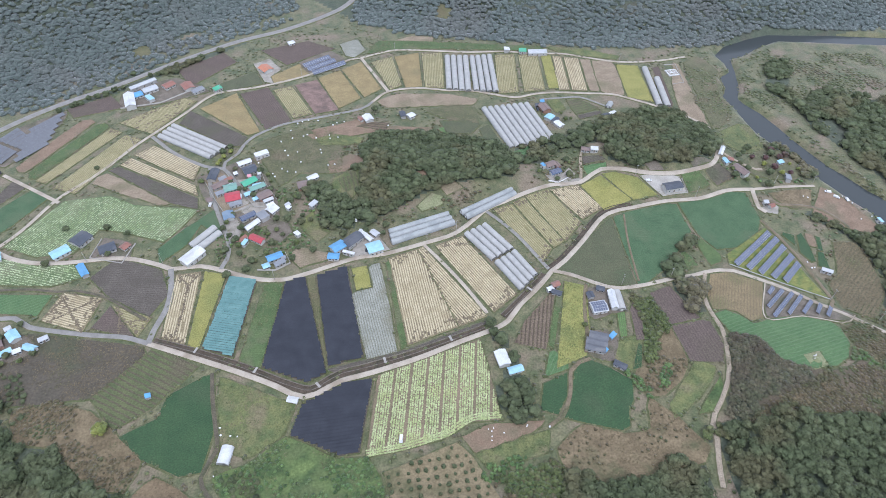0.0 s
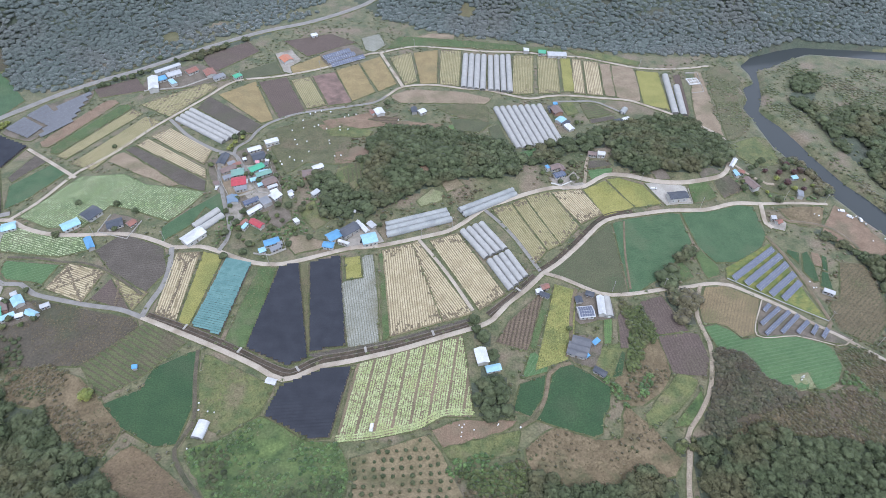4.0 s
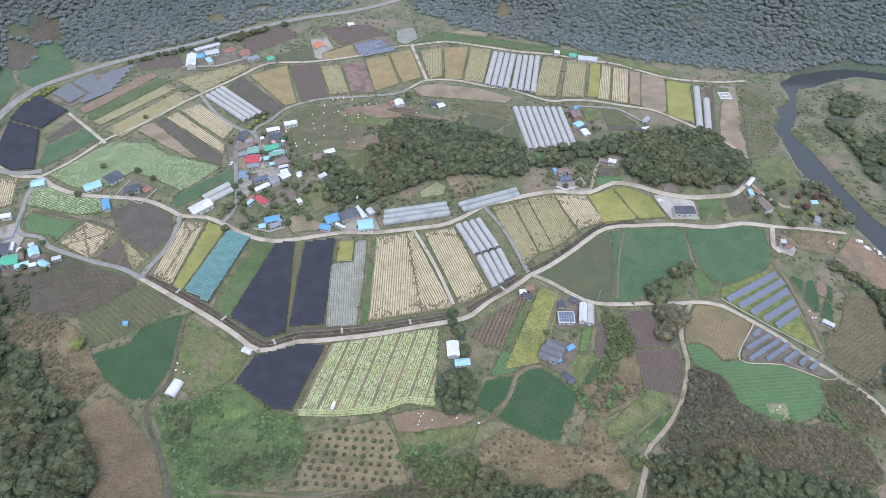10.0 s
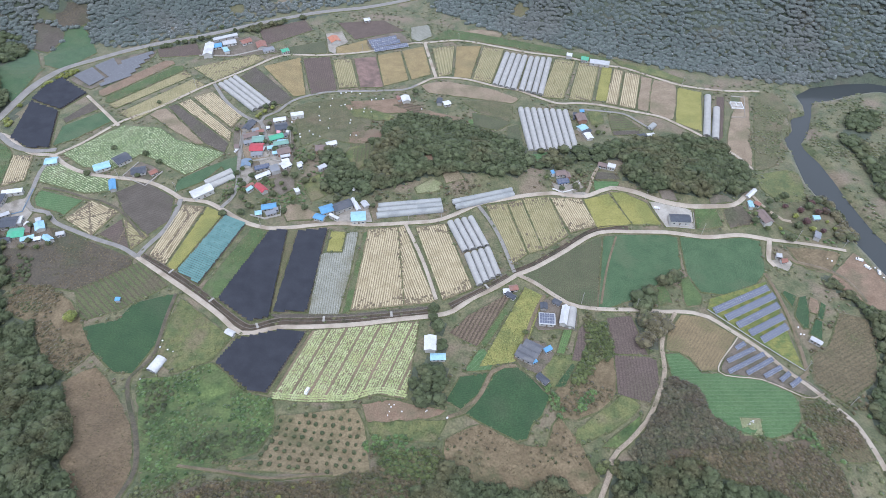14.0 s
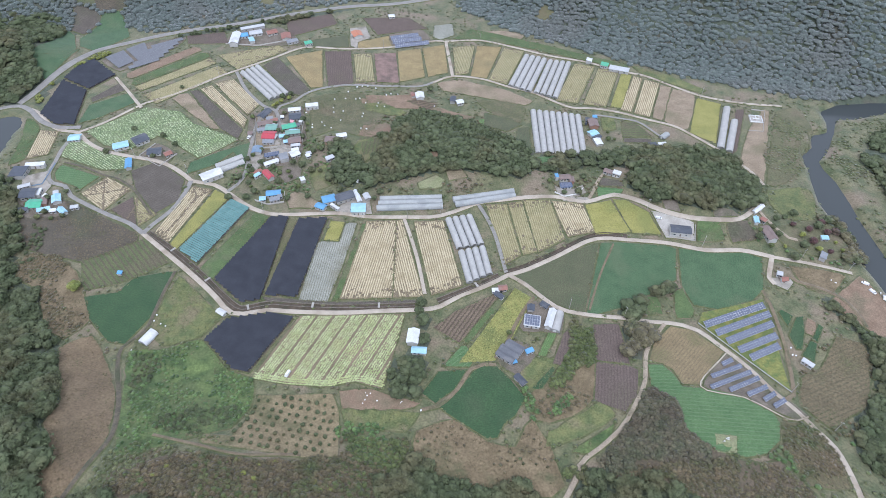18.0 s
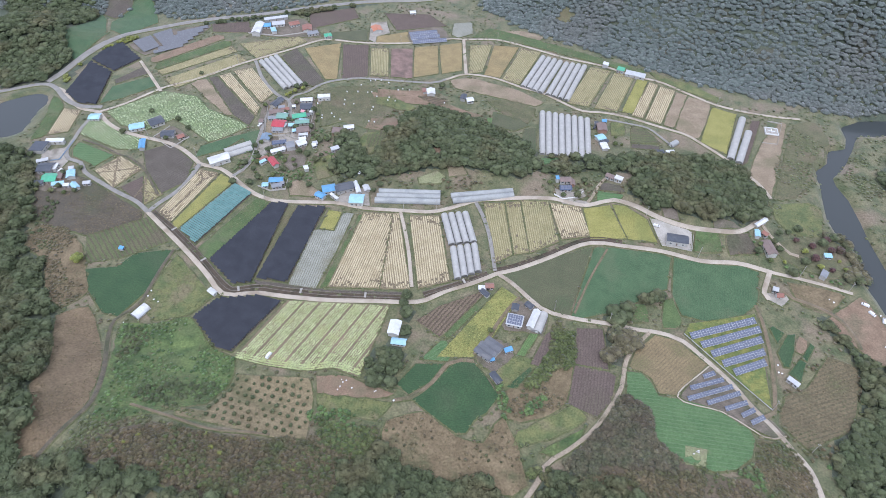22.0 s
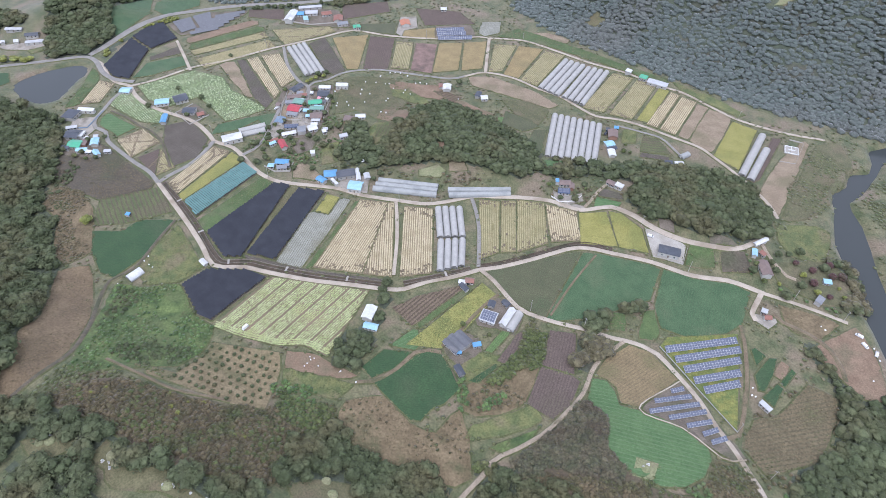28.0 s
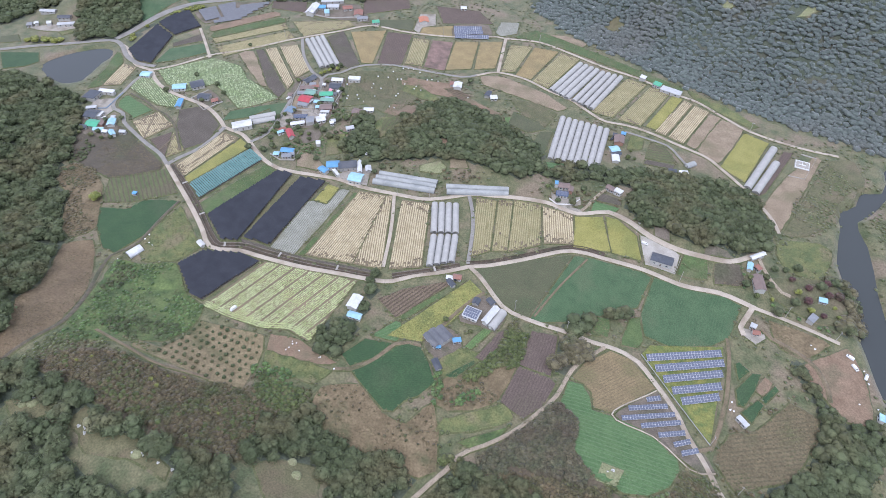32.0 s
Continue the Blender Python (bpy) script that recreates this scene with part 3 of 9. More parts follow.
field("straw_field", "harvested paddy with pale straw windrows and dark patches", "straw", [(-35.0, 311.3), (-16.0, 320.0), (10.2, 255.2), (-20.0, 241.5)], 102.1)
field("straw_field", "wedge of harvested paddy with slanting windrows", "straw", [(-15.7, 320.2), (-12.2, 322.3), (28.5, 263.4), (10.8, 255.5)], 124.6)
field("straw_field", "harvested paddy with pale straw windrows beside the plastic tunnels", "straw", [(-3.9, 323.3), (14.9, 332.5), (48.3, 280.5), (32.7, 266.2)], 122.7)
field("straw_field", "olive stubble paddy with straw lines", "stubble", [(38.4, 358.4), (52.1, 363.9), (75.9, 320.5), (68.0, 307.2)], -60.0)
field("straw_field", "olive stubble paddy with straw lines", "stubble", [(52.9, 365.4), (61.5, 370.6), (85.3, 327.4), (77.0, 321.0)], -61.5)
field("straw_field", "olive stubble paddy with straw lines", "stubble", [(62.3, 372.1), (80.2, 379.8), (100.0, 346.2), (86.2, 327.1)], -62.0)
field("straw_field", "harvested paddy with pale straw windrows", "straw", [(81.7, 379.2), (103.3, 385.3), (117.5, 360.7), (101.3, 348.6)], -57.4)
field("rice_paddy", "unharvested yellow-green rice paddy", "ripe", [(105.6, 384.4), (121.7, 394.6), (141.4, 369.2), (118.9, 358.3)], 32.4)
field("rice_paddy", "unharvested yellow-green rice paddy", "ripe", [(123.1, 395.6), (132.1, 396.9), (149.4, 390.2), (161.3, 373.9), (142.2, 369.0)], 8.2)
field("gravel_lot", "pale gravel yard round a long dark-roofed shed", "gravel", [(151.0, 391.6), (167.9, 393.6), (180.2, 389.5), (183.5, 376.5), (164.7, 372.4)], None)
field("lawn", "green lawn beside the gravel yard", "grass", [(182.4, 391.9), (196.3, 394.9), (202.2, 383.1), (185.4, 376.2)], None)
field("bean_field", "dull olive bean field", "olive", [(77.3, 300.5), (99.2, 327.1), (122.4, 351.6), (126.3, 287.4), (100.6, 288.6)], 93.5)
field("cabbage_field", "deep green radish field with fine rows", "green", [(123.6, 351.6), (136.8, 357.1), (166.0, 365.0), (172.4, 364.3), (175.7, 337.0), (151.0, 304.0), (129.9, 287.1), (127.5, 288.4)], 0.0)
field("cabbage_field", "deep green radish field with fine rows", "green", [(174.1, 365.5), (195.1, 368.4), (216.0, 376.4), (226.9, 375.9), (229.4, 349.4), (222.7, 336.8), (203.7, 321.5), (188.5, 319.9), (179.8, 333.5)], -79.9)
field("lawn", "small green lawn among trees", "grass", [(157.9, 314.3), (166.2, 317.8), (171.6, 305.6), (162.1, 300.7)], None)
field("lawn", "small green plot beside the lane", "grass", [(176.2, 326.0), (180.1, 331.2), (189.1, 315.4), (188.9, 308.3), (180.2, 305.5)], None)
field("solar_ground", "weedy yellow-green ground under the solar rows", "goldenrod", [(192.6, 306.1), (194.2, 315.2), (229.2, 340.5), (240.0, 299.1), (245.0, 274.2), (225.6, 286.3), (207.6, 297.3)], None)
field("scrub", "brown floor of the eastern scrub slope", "understory", [(168, 200), (184.6, 203.8), (203.8, 210.6), (204, 219), (216, 216.5), (228.0, 219.1), (236, 224), (252, 212), (255, 196), (242.9, 187.0), (215.1, 190.5), (170.9, 193.3)], None)
field("millet_field", "golden brown ripe millet field", "millet", [(177.0, 297.2), (189.4, 298.9), (208.8, 289.8), (196.0, 258.2), (187.2, 254.8), (181.8, 263.6), (175.3, 266.3), (168.5, 265.7), (169.3, 280.4)], -112.1)
field("cabbage_field", "bright green vegetable field with faint rows", "lush", [(168.0, 262.4), (175.5, 265.0), (182.1, 260.1), (187.3, 252.7), (196.2, 255.7), (216.9, 259.6), (234.2, 254.3), (237.4, 249.1), (236.4, 236.4), (229.7, 225.7), (220.5, 219.7), (204.5, 218.0), (191.3, 224.9), (183.9, 241.9), (171.6, 246.4)], 18.6)
field("garden_plot", "green vegetable rows at the bean field's end", "lush", [(58.6, 219.9), (63.4, 236.8), (66.0, 238.0), (73.7, 231.7), (73.0, 225.6)], 60)
field("garden_plot", "pale green plot under nets beside the house", "weeds", [(95.0, 498.7), (103.8, 504.0), (109.2, 486.9), (99.9, 480.8)], None)
field("burial_plot", "pale grass plot inside the green field", "palegrass", [(205.1, 227.5), (215.5, 230.4), (215.9, 220.3), (206.7, 217.0)], None)
field("solar_ground", "bare brown ground under the solar rows", "soil", [(210.2, 288.6), (246.0, 265.2), (252.4, 259.8), (246.8, 254.8), (237.1, 255.7), (219.8, 259.8), (197.9, 257.8)], None)
field("shrub_field", "brown field with rows of dry shrubs", "dryrows", [(239.1, 249.5), (246.7, 252.0), (255.5, 253.5), (265.6, 232.5), (269.2, 221.6), (249.1, 215.9), (239.1, 234.1)], -64.3)
field("ploughed_field", "purple-brown ploughed field with fine furrows", "purple", [(133.0, 281.4), (147.3, 287.4), (158.4, 259.7), (139.8, 256.5)], -74.7)
field("ploughed_field", "purple-brown ploughed field with fine furrows", "purple", [(140.0, 255.4), (158.7, 258.1), (163.3, 256.3), (164.9, 238.1), (160.8, 226.2), (144.3, 229.4)], -80.6)
field("garden_plot", "dark green vegetable strips", "darkgreen", [(244.7, 316.7), (248.9, 333.0), (252.7, 335.2), (253.2, 322), (251.9, 309.2), (248.9, 308.0)], 77.9)
field("garden_plot", "dark green vegetable strip", "darkgreen", [(238.7, 333.3), (240.0, 335.9), (246.6, 333.3), (243.9, 323.9)], 75)
field("garden_plot", "dark green vegetable strips", "darkgreen", [(257.8, 318.6), (261.5, 332.3), (264.0, 330.8), (260.8, 318.2)], 74.4)
field("garden_plot", "dark green vegetable strip", "darkgreen", [(252.0, 304.6), (256.7, 317.4), (260.1, 316.3), (258.3, 301.8)], 72)
field("garden_plot", "small reddish bare plot", "redsoil", [(253.7, 322.9), (255.4, 335.2), (260.1, 333.3), (258.1, 321.8)], None)
field("weedy_field", "faded brown fallow field", "dryrows", [(251.0, 287.3), (262.5, 298.5), (271.9, 326.8), (287.1, 325.6), (288.6, 308.6), (284.2, 282.0), (262.9, 256.3), (249.8, 267.2)], 44.2)
field("bare_ground", "red-brown stripped ground by the river", "redsoil", [(268.9, 354.0), (274.3, 363.0), (287.9, 384.2), (298.4, 372.0), (308.7, 350.7), (309.7, 338.9), (299.5, 333.9), (282.4, 343.7)], None)
field("bean_field", "yellowing bean field", "yellow", [(80.2, 291.4), (93.5, 287.5), (90.0, 252.9), (85.1, 234.5), (66.3, 225.8)], -95.8)
field("garden_plot", "brown garden with rows of dry stalks", "stalks", [(51.0, 259.3), (68.6, 280.9), (72.7, 282.2), (63.1, 242.9), (61.2, 238.6), (43.3, 243.5)], -99.9)
field("grass_strip", "green strip beside the bean field", "grass", [(74.0, 282.7), (78.8, 288.8), (66.6, 240.4), (63.3, 241.6)], None)
field("cabbage_field", "deep green rounded vegetable field", "darkgreen", [(79.3, 228.4), (86.8, 231.6), (97.3, 225.9), (108.3, 217.7), (105.8, 205.6), (101.8, 198.5), (100.9, 190.1), (96.2, 187.4), (85.6, 189.9), (74.7, 192.5), (66.0, 195.0), (72.3, 208.3), (75.6, 222.7)], -143.1)
field("cabbage_field", "small deep green field", "darkgreen", [(57.4, 215.9), (71.9, 223.2), (69.7, 208.8), (62.9, 196.7), (53.7, 199.7)], 26.7)
field("bare_ground", "small brown bare plot", "redsoil", [(10.8, 183.5), (23.9, 191.0), (55.9, 193.4), (47.3, 186.1), (16.5, 175.3)], 29.8)
field("weedy_field", "small green weedy plot", "weeds", [(17.0, 174.4), (47.8, 185.2), (57.0, 188.7), (54.0, 175.6), (35.1, 169.7), (23.6, 166.9)], None)
field("cabbage_field", "pale green cabbage field in long rows", "cabbage", [(-36.5, 221.4), (23.0, 246.5), (32.4, 193.8), (15.8, 192.7), (-0.4, 182.7), (-39.7, 172.9)], -93.8)
field("grass_strip", "green strip between the shaded fields", "grass", [(-113.3, 288.2), (-101.6, 289.3), (-104.0, 227.4), (-116.8, 228.9)], None)
field("grass_strip", "rough grass path between the black shade nets", "dry", [(-86.9, 294.3), (-82.5, 295.5), (-64.9, 224.9), (-66.5, 221.8)], None)
field("straw_field", "harvested paddy with pale straw windrows", "straw", [(-172.1, 296.8), (-156.4, 299.9), (-151.5, 241.8), (-166.7, 246.1)], -83.9)
field("rice_paddy", "unharvested yellow-green rice paddy", "ripe", [(-154.5, 300.1), (-139.9, 297.3), (-142.6, 238.6), (-149.7, 241.4)], -85.3)
field("mulched_field", "field in grey plastic mulch strips", "mulch", [(-57.5, 279.8), (-53.8, 282.6), (-43.3, 286.1), (-48.0, 304.9), (-40.5, 307.2), (-31.6, 268.7), (-26.3, 237.1), (-43.5, 232.4)], 106)
field("rice_paddy", "small yellow-green rice patch", "ripe", [(-58.8, 302.6), (-49.2, 304.7), (-44.5, 286.9), (-54.1, 283.9)], None)
field("grass_strip", "green grass verge beside the straw field", "grass", [(-36.2, 307.7), (-34.3, 309.1), (-20.2, 240.4), (-23.8, 238.9)], None)
field("straw_field", "harvested paddy with crossing dark tracks", "straw", [(-243.6, 260.0), (-239.1, 281.8), (-212.4, 277.5), (-215.0, 251.3)], -16.9)
field("straw_field", "half harvested paddy, dark and pale", "stubble", [(-204.7, 271.8), (-177.0, 262.3), (-181.2, 247.9)], -18.9)
field("ploughed_field", "grey-brown bare paddy", "purple", [(-211.0, 254.3), (-205.4, 271.4), (-182.3, 247.4)], None)
field("ploughed_field", "dark grey-brown field in fine furrows", "darksoil", [(-227.2, 294.3), (-214.7, 311.8), (-182.6, 300.9), (-172.3, 280.8), (-178.9, 262.8), (-209.3, 278.8)], -3.5)
field("garden_plot", "green vegetable plot beside the lane", "lush", [(-281.9, 280.6), (-244.8, 279.9), (-247.3, 263.5), (-252.4, 264.7), (-272.1, 265.4), (-279.2, 271.2)], 30)
field("cabbage_field", "pale green cabbage field", "cabbage2", [(-295.3, 321.2), (-273.4, 367.5), (-242.1, 373.5), (-221.2, 363.5), (-173.7, 358.9), (-181.5, 339.3), (-189.3, 326.5), (-218.6, 335.6), (-237.0, 338.5), (-246.1, 315.7), (-269.1, 312.3)], 64.7)
field("cabbage_field", "pale green cabbage field below the houses", "cabbage2", [(-299.6, 299.3), (-295.0, 312.8), (-265.2, 305.1), (-241.7, 305.6), (-231.5, 294.7), (-248.7, 287.4), (-288.8, 288.6)], -14.5)
field("cabbage_field", "green field beside the white sheds", "green", [(-178.5, 339.0), (-162.2, 359.7), (-149.5, 329.7), (-168.2, 343.4), (-172.6, 323.6), (-186.1, 306.6), (-191.0, 319.6)], 51.8)
field("cabbage_field", "green vegetable field on the lane", "green", [(-310.3, 327.9), (-320.5, 352.0), (-302.3, 379.3), (-285.7, 371.8), (-300.3, 339.3)], 56.3)
field("bare_ground", "small dark brown plot", "darksoil", [(-326.9, 360.8), (-320.3, 390.9), (-306.8, 384.4), (-321.0, 356.6)], None)
field("straw_field", "long pale stubble strip", "stubble", [(-303.9, 389.7), (-271.7, 456.7), (-260.5, 451.3), (-294.7, 386.6)], 64.3)
field("straw_field", "long pale stubble strip", "stubble", [(-287.9, 381.5), (-256.5, 447.5), (-241.5, 441.8), (-268.8, 375.2)], 64.6)
field("bare_ground", "long reddish bare strip", "redsoil", [(-325.5, 405.6), (-299.5, 467.1), (-287.8, 465.0), (-316.1, 400.0)], None)
field("grass_strip", "long grassy strip", "grass", [(-313.3, 399.1), (-284.1, 461.8), (-273.5, 458.3), (-304.9, 392.4)], None)
field("straw_field", "harvested paddy with straw lines", "stubble", [(-267.5, 464.3), (-224.6, 501.9), (-211.6, 496.7), (-235.7, 448.7)], -21.8)
field("straw_field", "harvested paddy with pale straw windrows", "straw", [(-240.8, 421.0), (-229.2, 433.3), (-185.4, 407.2), (-186.0, 390.2)], -30.8)
field("straw_field", "harvested paddy with pale straw windrows", "straw", [(-247.7, 408.8), (-241.8, 417.5), (-182.6, 384.5), (-178.1, 373.2)], -29.1)
field("bare_ground", "brown bare strip", "darksoil", [(-253.7, 402.2), (-249.0, 407.3), (-177.6, 370.8), (-174.6, 358.6), (-194.9, 365.1)], None)
field("bare_ground", "pale dry earth bank", "drysoil", [(-259.9, 386.7), (-253.8, 399.2), (-195.8, 364.7), (-201.4, 362.3)], None)
field("ploughed_field", "dark grey bare paddy", "darksoil", [(-217.3, 463.3), (-213.2, 482.0), (-156.3, 444.1), (-159.9, 432.7), (-170.6, 433.0)], -28.1)
field("rice_paddy", "golden ripe rice paddy", "gold", [(-205.7, 485.2), (-179.8, 509.3), (-148.4, 452.6), (-156.8, 447.0)], -61.0)
field("ploughed_field", "grey-brown field with green streaks", "purple", [(-176.7, 508.3), (-153.5, 518.3), (-124.8, 467.9), (-143.7, 454.6)], -60.3)
field("straw_field", "harvested paddy", "stubble", [(-148.4, 514.6), (-132.9, 521.4), (-108.7, 477.9), (-123.8, 471.4)], -60.9)
field("ploughed_field", "dark red-brown ploughed field", "redbrown", [(-130.4, 522.4), (-111.8, 531.7), (-87.1, 484.1), (-106.3, 477.9)], -62.6)
field("rice_paddy", "golden ripe rice paddy", "gold", [(-111.2, 534.3), (-92.7, 548.2), (-69.2, 502.3), (-86.9, 486.2)], -62.9)
field("rice_paddy", "golden ripe rice paddy", "gold", [(-91.1, 548.8), (-73.8, 563.5), (-52.1, 517.1), (-66.3, 503.5)], -64.9)
field("straw_field", "harvested paddy", "stubble", [(-64.5, 562.7), (-45.4, 573.4), (-34.0, 522.7), (-44.0, 515.2)], -77.3)
field("rice_paddy", "golden brown rice paddy", "gold", [(-42.9, 573.3), (-20.2, 580.7), (-15.6, 521.1), (-30.4, 519.0)], -85.6)
field("straw_field", "harvested paddy with dark tracks", "stubble", [(-17.3, 580.7), (2.8, 581.2), (4.4, 518.4), (-12.8, 519.2)], -88.5)
field("straw_field", "pale green stubble paddy", "stubble", [(53.7, 576.9), (72.8, 578.5), (71.1, 512.7), (52.6, 509.5)], -91.5)
field("straw_field", "pale green stubble paddy", "stubble", [(76.7, 578.0), (95.2, 578.4), (95.1, 516.5), (76.0, 512.9)], -90.1)
field("rice_paddy", "yellow-green rice strip", "ripe", [(98.2, 576.5), (107.6, 576.3), (108.3, 519.3), (98.8, 518.0)], -89.3)
field("straw_field", "harvested paddy in pale straw windrows", "straw", [(109.3, 576.0), (117.8, 574.4), (117.7, 516.0), (107.9, 516.4)], -90.1)
field("straw_field", "harvested paddy in pinkish straw windrows", "straw", [(120.0, 573.3), (133.5, 571.9), (133.2, 514.6), (119.6, 516.0)], -90.3)
field("bare_ground", "grey-brown bare paddy", "drysoil", [(135.3, 569.7), (144.5, 568.6), (143.6, 514.6), (135.6, 514.7)], -91.0)
field("bare_ground", "grey-brown bare paddy", "drysoil", [(146.3, 566.4), (165.9, 563.0), (165.3, 508.3), (145.6, 513.7)], -90.6)
field("rice_paddy", "bright yellow-green rice paddy", "ripe", [(167.6, 560.8), (188.4, 558.4), (188.8, 497.7), (167.5, 505.1)], -89.6)
field("ploughed_field", "grey mulched strip beside the tunnels", "purple", [(200.9, 554.5), (208.1, 557.6), (205.2, 495.1), (201.9, 487.5)], -92.7)
field("bare_ground", "long dry earth field by the river", "drysoil", [(213.0, 528.8), (223.4, 564.2), (228.1, 561.6), (226.3, 460.7), (208.8, 479.0)], None)
field("bare_ground", "long pale brown bare field", "drysoil", [(-55.0, 496.9), (-38.8, 509.1), (4.7, 509.4), (33.4, 501.3), (28.4, 492.5), (-15.2, 490.0), (-44.0, 487.5)], 37.0)
field("meadow", "grassy slope dotted with wrapped bales", "meadow", [(-149.3, 434.3), (-116.0, 456.5), (-90.3, 455.7), (-77.9, 436.0), (-76.3, 396.6), (-106.3, 398.5), (-119.8, 384.5)], None)
field("fallow_field", "dull brown weedy fallow land", "fallow", [(-279.4, 245.4), (-243.4, 250.5), (-175.3, 241.2), (-173.1, 230.3), (-193.3, 207.4), (-244.2, 203.0)], None)
field("scrub", "mottled dry ground under the western scrub", "scrub", [(-232.4, 199.3), (-212.9, 204.2), (-190.0, 199.3), (-170.1, 185.5), (-153.7, 171.2), (-157.3, 154.1), (-176.2, 158.7), (-199.1, 177.1), (-223.6, 182.4)], None)
field("weedy_field", "weedy green field with old brown furrows", "furrowed", [(-193.3, 207.4), (-168.0, 241.3), (-139.6, 227.4), (-158.3, 200.7), (-174.8, 188.5)], -26.1)
field("cabbage_field", "deep green rounded bean field", "darkgreen", [(-170.0, 184.5), (-153.2, 195.1), (-151.6, 208.8), (-134.6, 221.3), (-129.8, 222.3), (-120.9, 189.0), (-122.0, 165.6), (-132.7, 163.3), (-154.6, 172.4)], 36.3)
field("grass_strip", "scrubby grass under the road", "weeds", [(-125.2, 220.0), (-83.9, 204.7), (-80.3, 203.8), (-83.7, 186.2), (-99.0, 173.1), (-115.1, 179.7)], None)
field("meadow", "rough green overgrown slope", "brush", [(-115.9, 161.4), (-97.6, 171.5), (-82.4, 184.5), (-53.7, 171.9), (-39.1, 173.2), (-30.1, 160.6), (-28.3, 140.8), (-37.1, 131.0), (-49.7, 112.7), (-61.2, 102.7), (-80.9, 122.7)], None)
field("fallow_field", "bare brown slope beside the wood", "dryslope", [(-153.2, 148.1), (-143.5, 163.2), (-109.8, 143.8), (-93.1, 131.3), (-75.2, 111.7), (-68.6, 95.5), (-66.2, 77.2), (-74.5, 71.0), (-83.8, 79.6), (-92.4, 94.8), (-106.5, 103.5), (-114.1, 118.6)], None)
field("orchard_ground", "dry grass under the orchard rows", "drygrass", [(-29.7, 165.1), (7.8, 181.1), (15.9, 173.2), (29.1, 148.2), (13.7, 139.6), (-16.4, 131.2), (-33.8, 125.9), (-38.2, 130.4), (-24.1, 136.1), (-25.1, 149.6)], None)
field("scrub", "dry brown scrub with pale grass", "scrub", [(59.8, 177.3), (75.4, 191.0), (96.7, 185.9), (111.4, 188.7), (114.8, 207.5), (130.0, 193.2), (140.1, 177.8), (135.3, 169.4), (105.0, 163.4), (85.8, 158.1), (63.8, 165.3)], None)
field("scrub", "dry brown grass bank", "scrub", [(109.2, 220.0), (117.3, 231.2), (132.3, 249.5), (139.3, 254.2), (143.3, 229.8), (134.5, 215.7), (124.1, 207.9), (114.8, 207.5)], None)
field("garden_plot", "rough green plot above the track", "weeds", [(126.4, 195.0), (125.5, 203.2), (137.3, 216.7), (146.6, 228.9), (156.3, 224.2), (152.3, 215.9), (137.8, 202.9)], None)
field("garden_plot", "yellow-green shrubs above the track", "brush", [(139.4, 196.7), (150.5, 210.9), (156.3, 217.0), (156.3, 210.1), (147.8, 197.7)], None)
field("solar_ground", "grey ground under the north solar field", "soil", [(-361.8, 413.1), (-348.6, 455.5), (-317.6, 481.5), (-314.3, 464.3), (-320.1, 438.1), (-334.0, 406.2)], None)
field("cabbage_field", "green valley field beyond the road", "green", [(-408.3, 387.8), (-394.1, 420.3), (-383.6, 378.1), (-397.6, 372.1)], None)
field("cabbage_field", "green field beyond the road", "green", [(-414.8, 383.1), (-432.4, 446.0), (-420.3, 440.6), (-396.5, 418.7), (-391.7, 397.8), (-380.5, 369.5), (-384.4, 367.0)], None)
field("cabbage_field", "green field beyond the road", "green", [(-410.5, 438.1), (-411.5, 466), (-415.8, 478.2), (-404.9, 489.4), (-393.5, 482.4), (-370.0, 460.8), (-374, 447), (-379.0, 424.1), (-397.6, 424.6)], None)
field("bare_ground", "pale grass clearing in the wood", "dry", [(-293.1, 576.1), (-291.5, 587.5), (-283.3, 589.5), (-275.4, 577.4), (-282.8, 566.8)], None)
field("ploughed_field", "purplish field by the highway", "purple", [(-242.8, 546.5), (-207.8, 579.6), (-191.4, 562.2), (-222.9, 520.0)], 43.4)
field("ploughed_field", "grey-green field beside the orange-roofed house", "purple", [(-172.9, 583.7), (-129.4, 602.6), (-101.8, 587.8), (-143.2, 557.0)], 23.5)
field("grass_strip", "grey-green field", "olive", [(-201.1, 521.9), (-170.4, 545.2), (-159.6, 525.2), (-194.2, 510.2)], None)
field("rice_paddy", "olive rice paddy", "gold", [(-155.1, 536.9), (-131.8, 559.4), (-119.0, 539.2), (-149.5, 526.0)], None)
field("solar_ground", "grey ground under solar rows", "soil", [(-132.8, 561.5), (-105.1, 583.8), (-86.8, 562.8), (-118.4, 540.6)], None)
field("mulched_field", "pale mulched plot at the wood's edge", "mulch", [(-97.8, 596.1), (-82.0, 607.0), (-71.7, 585.5), (-81.2, 571.3), (-89.7, 573.9)], None)
field("grass_strip", "green field edge under the forest", "grass", [(-69.1, 579.1), (-60.0, 603.3), (-8.6, 602.8), (56.0, 597.2), (100.2, 593.7), (102.1, 583.6), (63.9, 586.9), (-7.1, 588.8), (-44.9, 587.0)], None)
field("ploughed_field", "purplish field by the sheds", "purple", [(-319.0, 483.4), (-288.4, 504.3), (-271.6, 486.5), (-307.3, 471.0)], None)
field("garden_plot", "fenced brown and green plot below the lane", "furrowed", [(111.7, 499.2), (123.1, 502.1), (139.3, 488.1), (117.1, 477.9)], 23.2)
field("garden_plot", "narrow dark strip below the fenced plot", "darksoil", [(117.9, 476.2), (138.5, 484.0), (139.3, 479.0), (119.0, 470.3)], 20)
